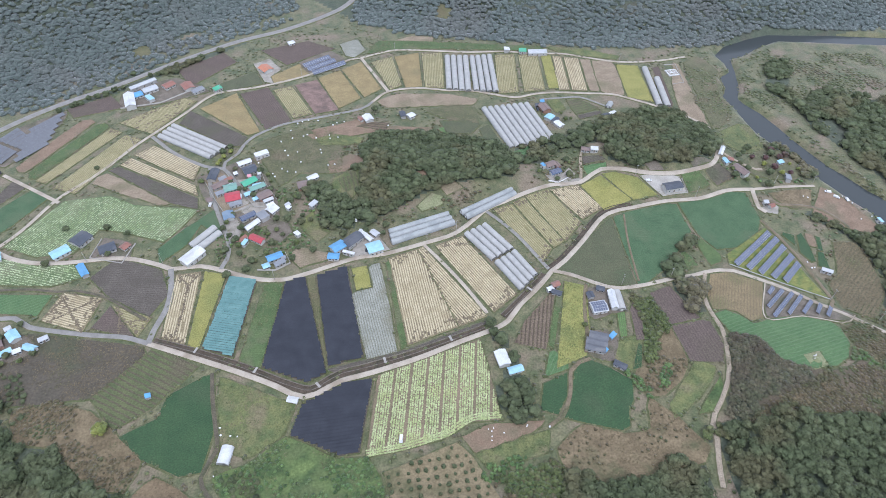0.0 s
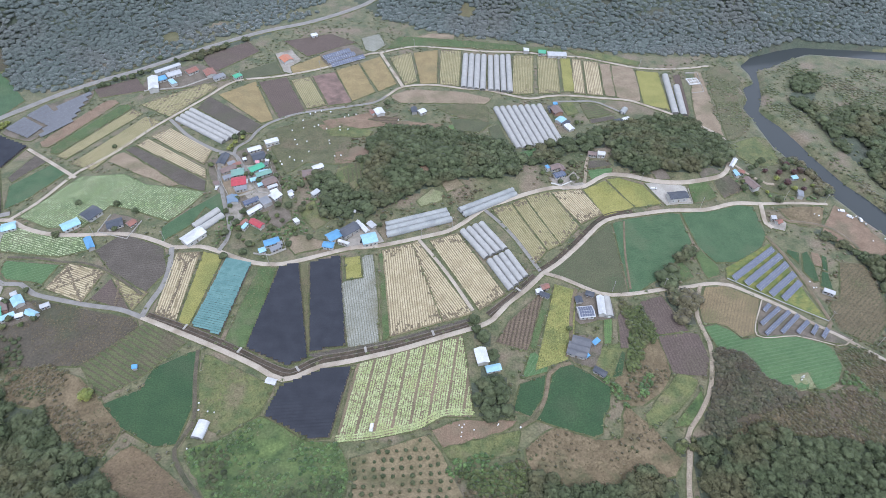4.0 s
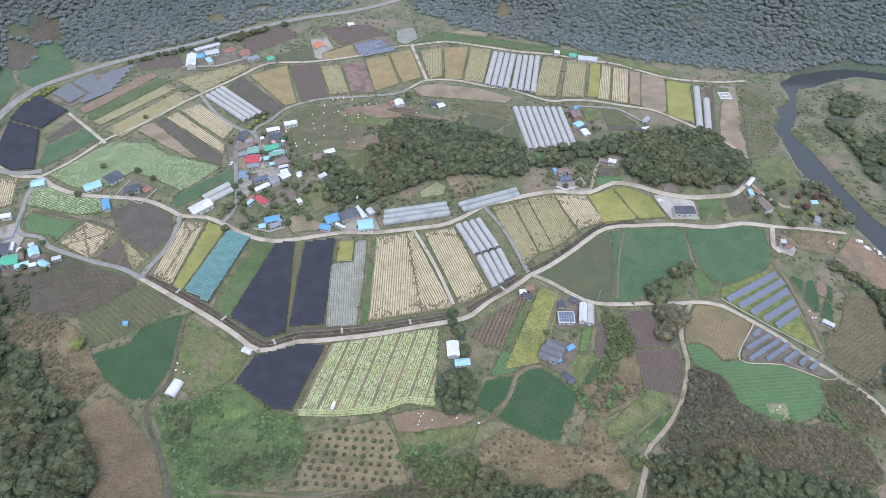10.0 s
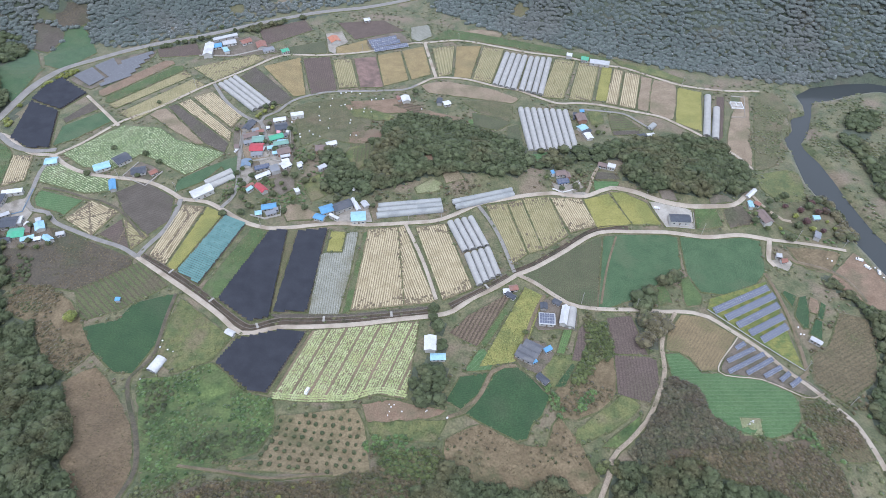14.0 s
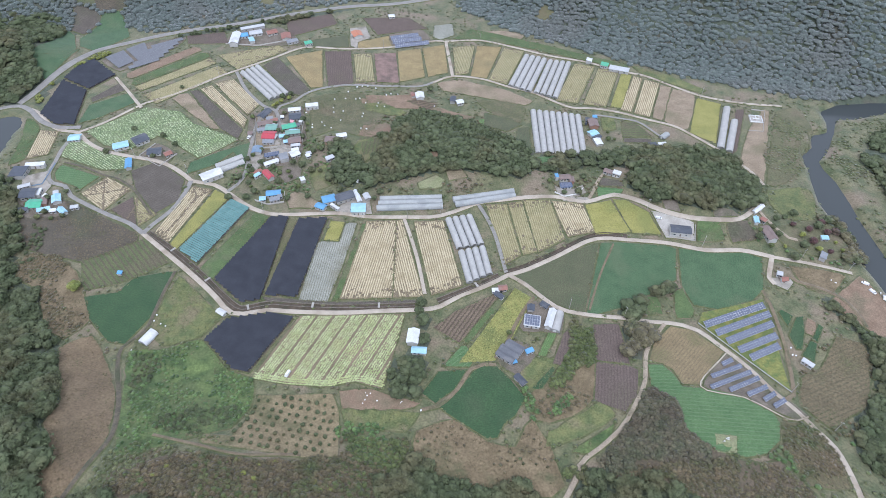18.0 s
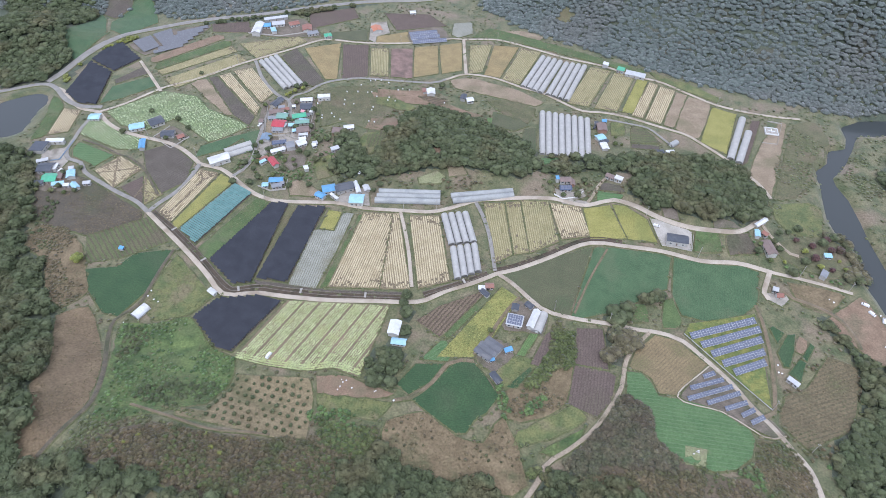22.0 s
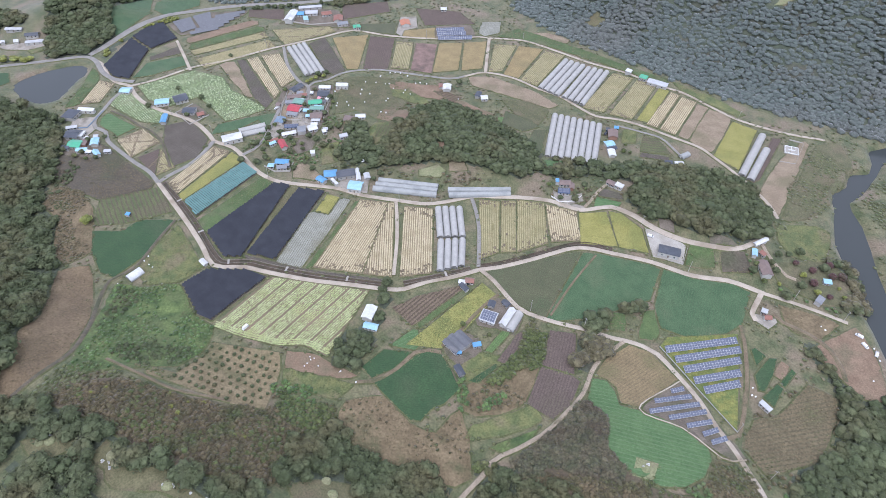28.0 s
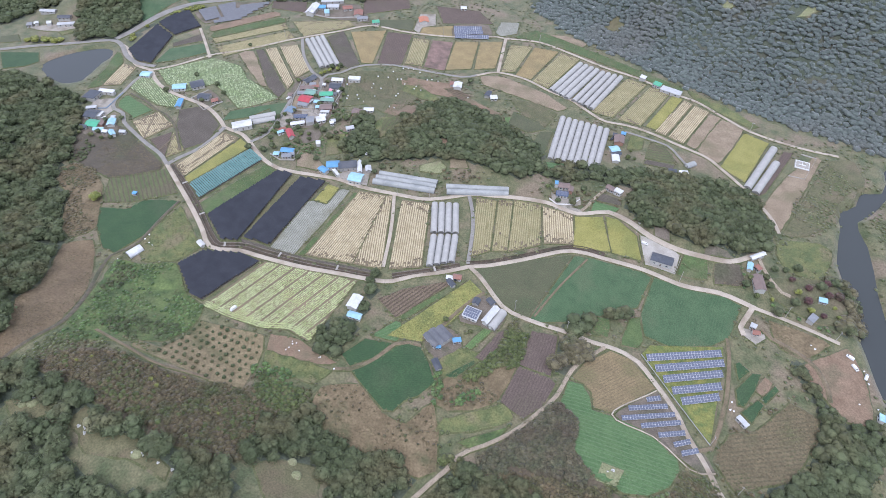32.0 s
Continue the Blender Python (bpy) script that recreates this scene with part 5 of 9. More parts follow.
def crown(rng, blobs, leaves, slim=1.0):
    """A crown one unit wide and about one high, of lumpy clumps and loose leaf tufts."""
    V, Fc, n = [np.zeros((0, 3))], [np.zeros((0, 3), int)], 0
    for i in range(blobs):
        a, r = rng.uniform(0, math.tau), 0.33 * math.sqrt(rng.random())
        z = rng.uniform(0.45, 0.82)
        size = rng.uniform(0.16, 0.27) * (1.15 - 0.5 * abs(z - 0.5))
        flat = 0.85
        if i == 0:
            a, r, z, size, flat = 0, 0, 0.42, 0.31, 0.85
        v = ICO_V * (1 + rng.uniform(-0.22, 0.22, (len(ICO_V), 1))) * size * np.array([1, 1, flat])
        V.append(v + np.array([math.cos(a) * r * slim, math.sin(a) * r * slim, z]))
        Fc.append(ICO_F + n)
        n += len(v)
    if leaves:
        a, el = rng.uniform(0, math.tau, leaves), np.arcsin(rng.uniform(-0.05, 1, leaves))
        rad = 0.53 - 0.27 * rng.random(leaves) ** 1.7
        out = np.stack([np.cos(a) * np.cos(el), np.sin(a) * np.cos(el), np.sin(el)], 1)
        c = out * rad[:, None] * np.array([slim, slim, 0.85]) + np.array([0, 0, 0.48])
        side = np.stack([-np.sin(a), np.cos(a), np.zeros(leaves)], 1)
        up = np.cross(out, side)
        p, q = rng.normal(0, 0.62 / math.sqrt(leaves), (2, leaves, 3))
        t = c[:, None] + p[:, :, None] * side[:, None] + q[:, :, None] * up[:, None] + rng.normal(0, 0.035, (leaves, 3, 3))
        V.append(t.reshape(-1, 3))
        Fc.append(np.arange(leaves * 3).reshape(-1, 3) + n)
    return np.concatenate(V), np.concatenate(Fc)


BALL = bmesh.new()
bmesh.ops.create_icosphere(BALL, subdivisions=2, radius=1.0)
BALL_V = np.array([v.co[:] for v in BALL.verts])
BALL_F = np.array([[v.index for v in f.verts] for f in BALL.faces if f.calc_center_median().z > -0.35])
BALL.free()


def canopy(rng, blobs, leaves, core=0.40, low=0.17, top=0.26, coarse=False, rag=0.2, leaf=0.05):
    """A forest crown, one unit wide: a rounded core, billows of foliage over it and loose leaf sprays on the outside."""
    V, Fc, n = [], [], 0
    ball, faces = (ICO_V, ICO_F) if coarse else (BALL_V, BALL_F)
    for i in range(blobs + 1):
        a, el = (i + rng.uniform(-0.35, 0.35)) * math.tau / max(1, blobs), rng.uniform(0.15, 1.25)
        size, r = rng.uniform(low, top), rng.uniform(0.24, 0.34)
        mid = np.array([math.cos(a) * math.cos(el) * r, math.sin(a) * math.cos(el) * r, 0.46 + math.sin(el) * r])
        if i == 0:
            mid, size = np.array([0, 0, 0.42]), core
        p = rng.uniform(0, 9, 3)
        lump = 1 + 0.14 * np.sin(ball @ rng.normal(0, 3.2, 3) + p[0]) + 0.10 * np.sin(ball @ rng.normal(0, 4.5, 3) + p[1]) + rng.uniform(-rag, rag, len(ball))
        V.append(ball * lump[:, None] * size * np.array([1, 1, 0.85]) + mid)
        Fc.append(faces + n)
        n += len(ball)
    if leaves:
        a, el = rng.uniform(0, math.tau, leaves), np.arcsin(rng.uniform(0.0, 1, leaves))
        out = np.stack([np.cos(a) * np.cos(el), np.sin(a) * np.cos(el), np.sin(el)], 1)
        c = out * rng.uniform(0.38, 0.52, leaves)[:, None] * np.array([1, 1, 0.95]) + np.array([0, 0, 0.46])
        side = np.stack([-np.sin(a), np.cos(a), np.zeros(leaves)], 1)
        up = np.cross(out, side)
        p, q = rng.normal(0, leaf, (2, leaves, 3))
        t = c[:, None] + p[:, :, None] * side[:, None] + q[:, :, None] * up[:, None] + rng.normal(0, 0.03, (leaves, 3, 3))
        V.append(t.reshape(-1, 3))
        Fc.append(np.arange(leaves * 3).reshape(-1, 3) + n)
    return np.concatenate(V), np.concatenate(Fc)


rng = np.random.default_rng(7)
PROTO = [canopy(rng, 4, 110, 0.38, 0.16, 0.25, False, 0.24) for _ in range(8)]
PROTO_NEAR = [canopy(rng, 6, 180, 0.34, 0.13, 0.2) for _ in range(8)]
PROTO_FAR = [canopy(rng, 0, 46, 0.43, 0.2, 0.3, True, 0.2, 0.09) for _ in range(10)]
TUFTS = [crown(rng, 0, 11) for _ in range(6)]
BUSHES = [canopy(rng, 0, 38, 0.36, 0.18, 0.28, True, 0.25, 0.085) for _ in range(8)]


HOUSES = []
STANDS = []


def busy(x, y, road_gap=3.0, field_gap=True):
    hit = np.zeros(len(x), bool)
    if field_gap:
        for poly in FIELD_POLYS:
            hit |= inside(x, y, poly)
    for line, w in ROADS:
        near = (x > line[:, 0].min() - 9) & (x < line[:, 0].max() + 9) & (y > line[:, 1].min() - 9) & (y < line[:, 1].max() + 9)
        if near.any():
            d = np.full(len(x), 99.0)
            d[near] = away(x[near], y[near], [tuple(p) for p in line[::3]] + [tuple(line[-1])])
            hit |= d < w / 2 + road_gap
    for hx, hy, r in HOUSES:
        hit |= np.hypot(x - hx, y - hy) < r
    return hit


def scatter(poly, gap, seed, patchy=0.0, field_gap=True, road_gap=3.0, loose=0.34):
    rng = np.random.default_rng(seed)
    x0, x1, y0, y1 = min(p[0] for p in poly), max(p[0] for p in poly), min(p[1] for p in poly), max(p[1] for p in poly)
    X, Y = np.meshgrid(np.arange(x0, x1, gap), np.arange(y0, y1, gap * 0.87))
    X[1::2] += gap / 2
    x, y = X.ravel() + rng.uniform(-loose, loose, X.size) * gap, Y.ravel() + rng.uniform(-loose, loose, X.size) * gap
    ok = inside(x, y, poly)
    x, y = x[ok], y[ok]
    if patchy:
        f = np.array([noise.noise((a * 0.035, b * 0.035, seed)) for a, b in zip(x, y)])
        ok = f > (patchy - 0.5) + rng.uniform(-0.18, 0.18, len(x))
        x, y = x[ok], y[ok]
    ok = ~busy(x, y, road_gap, field_gap)
    return x[ok], y[ok]


def grow(name, label, category, x, y, protos, wide, tall, material, seed, sink=0.12):
    """One joined stand of crowns of uneven size at the given places."""
    rng = np.random.default_rng(seed)
    V, Fc, n = [], [], 0
    z = height(x, y)
    kind = rng.integers(0, len(protos), len(x))
    for k, (pv, pf) in enumerate(protos):
        sel = np.where(kind == k)[0]
        if not len(sel):
            continue
        a = rng.uniform(0, math.tau, len(sel))
        w = wide * rng.uniform(0.7, 1.35, len(sel))
        h = tall * rng.uniform(0.75, 1.3, len(sel))
        c, s = np.cos(a)[:, None], np.sin(a)[:, None]
        vx = (pv[None, :, 0] * c - pv[None, :, 1] * s) * w[:, None] + x[sel][:, None]
        vy = (pv[None, :, 0] * s + pv[None, :, 1] * c) * w[:, None] + y[sel][:, None]
        vz = (pv[None, :, 2] - sink) * h[:, None] + z[sel][:, None]
        V.append(np.stack([vx, vy, vz], -1).reshape(-1, 3))
        Fc.append((pf[None] + (n + len(pv) * np.arange(len(sel)))[:, None, None]).reshape(-1, 3))
        n += len(pv) * len(sel)
    if not V:
        return
    ob = new(name, mesh_of(name, np.concatenate(V), np.concatenate(Fc), material, smooth=protos is TUFTS))
    return tagged(ob, label, category, kind="stuff")


def wood(label, poly, gap, wide, tall, seed, protos=PROTO, material=M_LEAF, name="woodland", category="woodland", **kw):
    k = 1.28 if protos is PROTO or protos is PROTO_NEAR else 1.0
    if category == "woodland":
        STANDS.append(poly)
    x, y = scatter(poly, gap * k, seed, **kw)
    return grow(name, label, category, x, y, protos, wide * k * 1.2, tall * k * 0.74, material, seed)




# ---- kinds of things ----
def plain(name, c, rough=0.55, metal=0.0, big=3.0, fine=0.35, wear=None):
    """Paint, sheet or plastic with faint soiling."""
    d = tuple(v * 0.86 for v in c)
    return shade(name, [d, c] + ([wear] if wear else []), big=big, fine=fine, rough=rough, bump=0.08, metal=metal, grit=0.1, sheen=0.1)


ROOFS = {
    "white": plain("white_sheet_roof", (0.66, 0.67, 0.68), wear=(0.52, 0.52, 0.50)),
    "blue": plain("blue_sheet_roof", (0.13, 0.33, 0.55), wear=(0.13, 0.36, 0.60)),
    "slateblue": plain("dull_blue_roof", (0.17, 0.25, 0.34), wear=(0.20, 0.26, 0.33)),
    "sky": plain("light_blue_sheet_roof", (0.33, 0.56, 0.68), wear=(0.40, 0.60, 0.70)),
    "red": plain("red_sheet_roof", (0.48, 0.07, 0.09), wear=(0.40, 0.09, 0.09)),
    "rust": plain("faded_red_roof", (0.31, 0.145, 0.11), wear=(0.27, 0.16, 0.13)),
    "orange": plain("orange_tile_roof", (0.52, 0.20, 0.11), wear=(0.44, 0.20, 0.13)),
    "green": plain("green_sheet_roof", (0.09, 0.42, 0.25), wear=(0.12, 0.38, 0.25)),
    "teal": plain("dull_green_roof", (0.20, 0.36, 0.30), wear=(0.22, 0.32, 0.28)),
    "dark": plain("dark_slate_roof", (0.085, 0.095, 0.115), wear=(0.11, 0.115, 0.13)),
    "grey": plain("grey_slate_roof", (0.25, 0.26, 0.28), wear=(0.30, 0.29, 0.28)),
    "brown": plain("brown_roof", (0.23, 0.17, 0.15), wear=(0.19, 0.15, 0.14)),
    "pink": plain("pink_tarpaulin", (0.70, 0.32, 0.36)),
    "steel": plain("grey_steel_roof", (0.50, 0.51, 0.52), wear=(0.42, 0.43, 0.44)),
    "slate": plain("worn_grey_slate_roof", (0.145, 0.15, 0.165), wear=(0.18, 0.18, 0.185)),
    "solar": plain("dark_solar_roof", (0.10, 0.13, 0.20), 0.25),
}
WALLS = [plain("cream_render_wall", (0.42, 0.39, 0.34)), plain("white_render_wall", (0.52, 0.51, 0.48)), plain("brick_wall", (0.38, 0.22, 0.16)), plain("block_wall", (0.42, 0.41, 0.39))]
M_DOOR = plain("painted_door", (0.20, 0.16, 0.13))
M_GLASS = plain("dark_window_glass", (0.05, 0.065, 0.08), 0.12)
M_FRAME = plain("white_frame", (0.70, 0.70, 0.68))
M_FILM = plain("greenhouse_film", (0.43, 0.42, 0.395), 0.5, wear=(0.37, 0.362, 0.34))
M_FILM2 = plain("grey_greenhouse_sheet", (0.365, 0.375, 0.365), 0.45, wear=(0.27, 0.285, 0.28))
M_CURTAIN = plain("rolled_side_curtain", (0.25, 0.27, 0.28), 0.6)
M_NET = shade("black_shade_net", [(0.033, 0.037, 0.048), (0.045, 0.049, 0.062), (0.039, 0.043, 0.055)], big=9, fine=0.5, rough=0.75, bump=0.1, grit=0.1, sheen=0.02)
M_TEAL = shade("teal_shade_net", [(0.115, 0.24, 0.23), (0.165, 0.31, 0.295), (0.14, 0.275, 0.265)], big=4, fine=0.5, rough=0.7, bump=0.1, grit=0.1)
# near-black front of each net: shade of the row gaps put into colour
M_GAP_SHADE = plain("net_gap_shade", (0.012, 0.014, 0.018), 0.8)
M_POST = plain("weathered_post", (0.30, 0.26, 0.21))
M_CONC = plain("cast_concrete", (0.40, 0.375, 0.335), 0.85)
M_STEEL = plain("galvanised_steel", (0.45, 0.46, 0.47), 0.4, 0.6)
M_PANEL = plain("blue_solar_cells", (0.15, 0.168, 0.225), 0.3, big=2.0)
# the sky mirrored in the far panels is put into this grey
M_PANEL_GREY = plain("sky_grey_solar_cells", (0.185, 0.19, 0.205), 0.3, big=2.0)
M_BALE = plain("white_bale_wrap", (0.82, 0.83, 0.83), 0.4)
M_TYRE = plain("rubber", (0.03, 0.03, 0.03), 0.8)
M_STONE = plain("pale_grave_stone", (0.66, 0.65, 0.62))


def box(bm, x0, x1, y0, y1, z0, z1, bevel=0.0):
    got = bmesh.ops.create_cube(bm, size=1.0, matrix=Matrix.Translation(((x0 + x1) / 2, (y0 + y1) / 2, (z0 + z1) / 2)) @ Matrix.Diagonal((x1 - x0, y1 - y0, z1 - z0, 1)))
    if bevel:
        bmesh.ops.bevel(bm, geom=list({e for v in got["verts"] for e in v.link_edges}), offset=bevel, segments=1, affect='EDGES')
    return bm


def empty_at(name, x, y, turn=0.0, up=0.0, label="", category="", group=""):
    ob = new(name)
    ob.matrix_basis = pose(x, y, level(x, y) + up, 0, 0, turn)
    return tagged(ob, label, category, group)


def gable(bm, l, d, z, rise, over=0.6, thick=0.14):
    """A pitched roof along X over a body l by d."""
    prof = [(-d / 2 - over, z - over * rise / (d / 2)), (0, z + rise), (d / 2 + over, z - over * rise / (d / 2))]
    prof += [(y, h - thick) for y, h in reversed(prof)]
    ends = [[bm.verts.new((x, y, h)) for y, h in prof] for x in (-l / 2 - over, l / 2 + over)]
    n = len(prof)
    for i in range(n):
        bm.faces.new((ends[0][i], ends[0][(i + 1) % n], ends[1][(i + 1) % n], ends[1][i]))
    for e, rev in ((ends[0], True), (ends[1], False)):
        for q in ((0, 1, 4, 5), (1, 2, 3, 4)):
            f = [e[i] for i in q]
            bm.faces.new(f[::-1] if rev else f)
    bmesh.ops.recalc_face_normals(bm, faces=bm.faces)
    return bm


def house(label, category, roof, x, y, turn, l, d, wall=2.7, rise=1.1, shape="gable", wall_kind=0):
    """A small farm building: body, roof, ridge cap, door and windows."""
    if d > l:
        l, d, turn = d, l, turn + 90
    HOUSES.append((x, y, max(l, d) / 2 + 1.5))
    ob = empty_at(category.replace(" ", "_"), x, y, turn, 0, label, category)
    low = min(level(x + a * l / 2, y + b * l / 2) for a in (-1, 1) for b in (-1, 1)) - level(x, y)
    bm = bmesh.new()
    if shape == "gable":
        v = [[bm.verts.new((sx * l / 2, yy, zz)) for yy, zz in ((-d / 2, low - 0.4), (d / 2, low - 0.4), (d / 2, wall), (0, wall + rise - 0.1), (-d / 2, wall))] for sx in (-1, 1)]
        bm.faces.new(v[0][::-1])
        bm.faces.new(v[1])
        for i in range(5):
            bm.faces.new((v[0][i], v[0][(i + 1) % 5], v[1][(i + 1) % 5], v[1][i]))
        bmesh.ops.recalc_face_normals(bm, faces=bm.faces)
    else:
        box(bm, -l / 2, l / 2, -d / 2, d / 2, low - 0.4, wall)
    part("wall", bm, WALLS[wall_kind], ob)
    bm = bmesh.new()
    if shape == "gable":
        gable(bm, l, d, wall, rise)
        cap = box(bmesh.new(), -l / 2 - 0.61, l / 2 + 0.61, -0.16, 0.16, wall + rise - 0.02, wall + rise + 0.07, 0.03)
        part("ridge_cap", cap, ROOFS[roof], ob)
    elif shape == "shed":
        q = [(-l / 2 - 0.3, -d / 2 - 0.3, wall), (l / 2 + 0.3, -d / 2 - 0.3, wall), (l / 2 + 0.3, d / 2 + 0.3, wall + 0.6), (-l / 2 - 0.3, d / 2 + 0.3, wall + 0.6)]
        a, b = [bm.verts.new(p) for p in q], [bm.verts.new((p[0], p[1], p[2] + 0.14)) for p in q]
        bm.faces.new(a[::-1])
        bm.faces.new(b)
        for i in range(4):
            bm.faces.new((a[i], a[(i + 1) % 4], b[(i + 1) % 4], b[i]))
    else:
        box(bm, -l / 2 - 0.15, l / 2 + 0.15, -d / 2 - 0.15, d / 2 + 0.15, wall, wall + 0.25, 0.04)
    part("roof", bm, ROOFS[roof], ob)
    door = part("door", box(bmesh.new(), -0.5, 0.5, -d / 2 - 0.06, -d / 2 - 0.003, 0, 2.05, 0.015), M_DOOR, ob)
    part("door_handle", box(bmesh.new(), 0.32, 0.40, -d / 2 - 0.10, -d / 2 - 0.06, 0.98, 1.1), M_STEEL, door)
    for px in (-l * 0.3, l * 0.3):
        for side in (-1, 1):
            yy = side * d / 2
            win = part("window", box(bmesh.new(), px - 0.75, px + 0.75, min(yy, yy + side * 0.07), max(yy, yy + side * 0.07), 0.95, 2.0, 0.015), M_FRAME, ob)
            part("pane", box(bmesh.new(), px - 0.66, px + 0.66, min(yy + side * 0.07, yy + side * 0.09), max(yy + side * 0.07, yy + side * 0.09), 1.03, 1.92), M_GLASS, win)
    return ob


def roof_panels(ob, l, d, wall, rise, cols, rows):
    """Solar modules on the southern pitch of a gable roof."""
    bm = box(bmesh.new(), -0.5, 0.5, -0.5, 0.5, -0.02, 0.02)
    me = bpy.data.meshes.new("solar_panel")
    bm.to_mesh(me)
    bm.free()
    me.materials.append(M_PANEL)
    slope = math.atan2(rise, d / 2)
    run = math.hypot(rise, d / 2)
    for side in (-1, 1):
        for i in range(cols):
            for j in range(rows):
                p = new("solar_panel", me)
                p.parent = ob
                u = (j + 0.5) / rows
                p.matrix_basis = Matrix.Translation(((i + 0.5 - cols / 2) * l / cols, side * u * d / 2, wall + rise * (1 - u) + 0.12)) @ Matrix.Rotation(-side * slope, 4, 'X') @ Matrix.Diagonal((l / cols * 0.9, run / rows * 0.9, 1, 1))


def tunnel(label, a, b, width, high, film, group=""):
    """A hooped plastic tunnel from a to b: film, two end walls, a door, rolled side curtains and a ridge rail."""
    (ax, ay), (bx, by) = a, b
    l = math.hypot(bx - ax, by - ay)
    turn = math.degrees(math.atan2(by - ay, bx - ax))
    ob = empty_at("plastic_tunnel", (ax + bx) / 2, (ay + by) / 2, turn, 0, label, "greenhouse", group)
    arc = [(math.cos(i * math.pi / 12) * width / 2, max(0, math.sin(i * math.pi / 12)) ** 0.8 * high) for i in range(13)]
    n = max(2, int(l / 8))
    bm = bmesh.new()
    rg = random.Random(int(abs(ax * 7 + by)))
    rings = [[bm.verts.new((-l / 2 + l * k / n, y, z * (1 + rg.uniform(-0.012, 0.012)) - 0.1)) for y, z in arc] for k in range(n + 1)]
    for r, q in zip(rings, rings[1:]):
        for i in range(12):
            bm.faces.new((r[i], r[i + 1], q[i + 1], q[i]))
    bmesh.ops.recalc_face_normals(bm, faces=bm.faces)
    for f in bm.faces:
        f.smooth = True
    part("film_cover", bm, film, ob)
    for s in (-1, 1):
        bm = bmesh.new()
        f = bm.faces.new([bm.verts.new((s * (l / 2 - 0.05), y, z - 0.1)) for y, z in arc])
        bmesh.ops.solidify(bm, geom=[f], thickness=0.05)
        wall = part("end_wall", bm, film, ob)
        if s < 0:
            part("door", box(bmesh.new(), -l / 2 - 0.08, -l / 2 + 0.02, -0.8, 0.8, 0, 1.95, 0.01), M_FRAME, wall)
        part("side_curtain", box(bmesh.new(), -l / 2 + 0.3, l / 2 - 0.3, s * width / 2 - 0.09, s * width / 2 + 0.09, 0.35, 0.62), M_CURTAIN, ob)
    for k in range(0, n + 1):
        bm = bmesh.new()
        xx = -l / 2 + l * k / n
        va = [[bm.verts.new((xx + o, y * 1.006, z * 1.006 - 0.08)) for y, z in arc[::2]] for o in (-0.05, 0.05)]
        for i in range(len(va[0]) - 1):
            bm.faces.new((va[0][i], va[0][i + 1], va[1][i + 1], va[1][i]))
        part("hoop", bm, M_STEEL, ob)
    return ob


def tunnels(label, n, a0, b0, an, bn, film=None, high=2.6, fill=0.93):
    """n tunnels side by side, from the first axis to the last."""
    step = math.hypot(an[0] - a0[0], an[1] - a0[1]) / max(1, n - 1)
    d = ((b0[0] - a0[0]), (b0[1] - a0[1]))
    k = abs((an[0] - a0[0]) * d[1] - (an[1] - a0[1]) * d[0]) / math.hypot(*d) / max(1, n - 1)
    for i in range(n):
        u = i / max(1, n - 1)
        tunnel(label, (a0[0] + (an[0] - a0[0]) * u, a0[1] + (an[1] - a0[1]) * u), (b0[0] + (bn[0] - b0[0]) * u, b0[1] + (bn[1] - b0[1]) * u), k * fill, high, film or M_FILM, "row of plastic tunnels")


def shade_field(name, label, poly, angle, gap, net, cover, seed, ends=0.7):
    """Crop beds under sloping shade nets: one net a row on short posts, stepped at the ends."""
    cx, cy = sum(p[0] for p in poly) / len(poly), sum(p[1] for p in poly) / len(poly)
    FIELD_POLYS.append(poly)
    ob = slab(name, poly, style("darksoil"), 0.06, angle)
    tagged(ob, label, "shaded field", group="shade net fields")
    rg = random.Random(seed)
    lines, c, s = spans(poly, angle, gap, 0.2, 0.03, seed)
    V, Fc = [], []
    for v, a, b in lines:
        a, b = a + rg.uniform(0, ends), b - rg.uniform(0, ends)
        n = max(2, int((b - a) / 6))
        bm = bmesh.new()
        prev = None
        for i in range(n + 1):
            u = a + (b - a) * i / n
            sag = rg.uniform(-0.05, 0.03)
            ring = []
            for o, z in ((-gap * cover / 2, 0.85 + sag * 0.5), (0, 1.3 + sag), (gap * cover / 2, 1.75 + sag * 0.5), (gap * cover / 2 + 0.12, 0.75)):
                x, y = u * c - (v + o) * s, u * s + (v + o) * c
                ring.append(bm.verts.new((x, y, z + level(x, y))))
            if prev:
                for k in range(3):
                    f = bm.faces.new((prev[k], prev[k + 1], ring[k + 1], ring[k])[::-1])
                    # the front drop takes the painted gap shade, the rest the net colour
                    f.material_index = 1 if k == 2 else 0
            prev = ring
            x, y = u * c - (v + gap * cover * 0.42) * s, u * s + (v + gap * cover * 0.42) * c
            q, z = len(V), level(x, y)
            V += [(x - 0.04, y - 0.04, z), (x + 0.04, y - 0.04, z), (x + 0.04, y + 0.04, z), (x - 0.04, y + 0.04, z), (x - 0.04, y - 0.04, z + 1.55), (x + 0.04, y - 0.04, z + 1.55), (x + 0.04, y + 0.04, z + 1.55), (x - 0.04, y + 0.04, z + 1.55)]
            Fc += [(q + i0, q + (i0 + 1) % 4, q + 4 + (i0 + 1) % 4, q + 4 + i0) for i0 in range(4)]
        part("shade_net", bm, net, ob).data.materials.append(M_GAP_SHADE)
    posts = new("shade_posts", mesh_of("shade_posts", V, np.array(Fc), M_POST))
    posts.parent = ob
    tagged(posts, kind="stuff")
    return ob


PANELS = {}


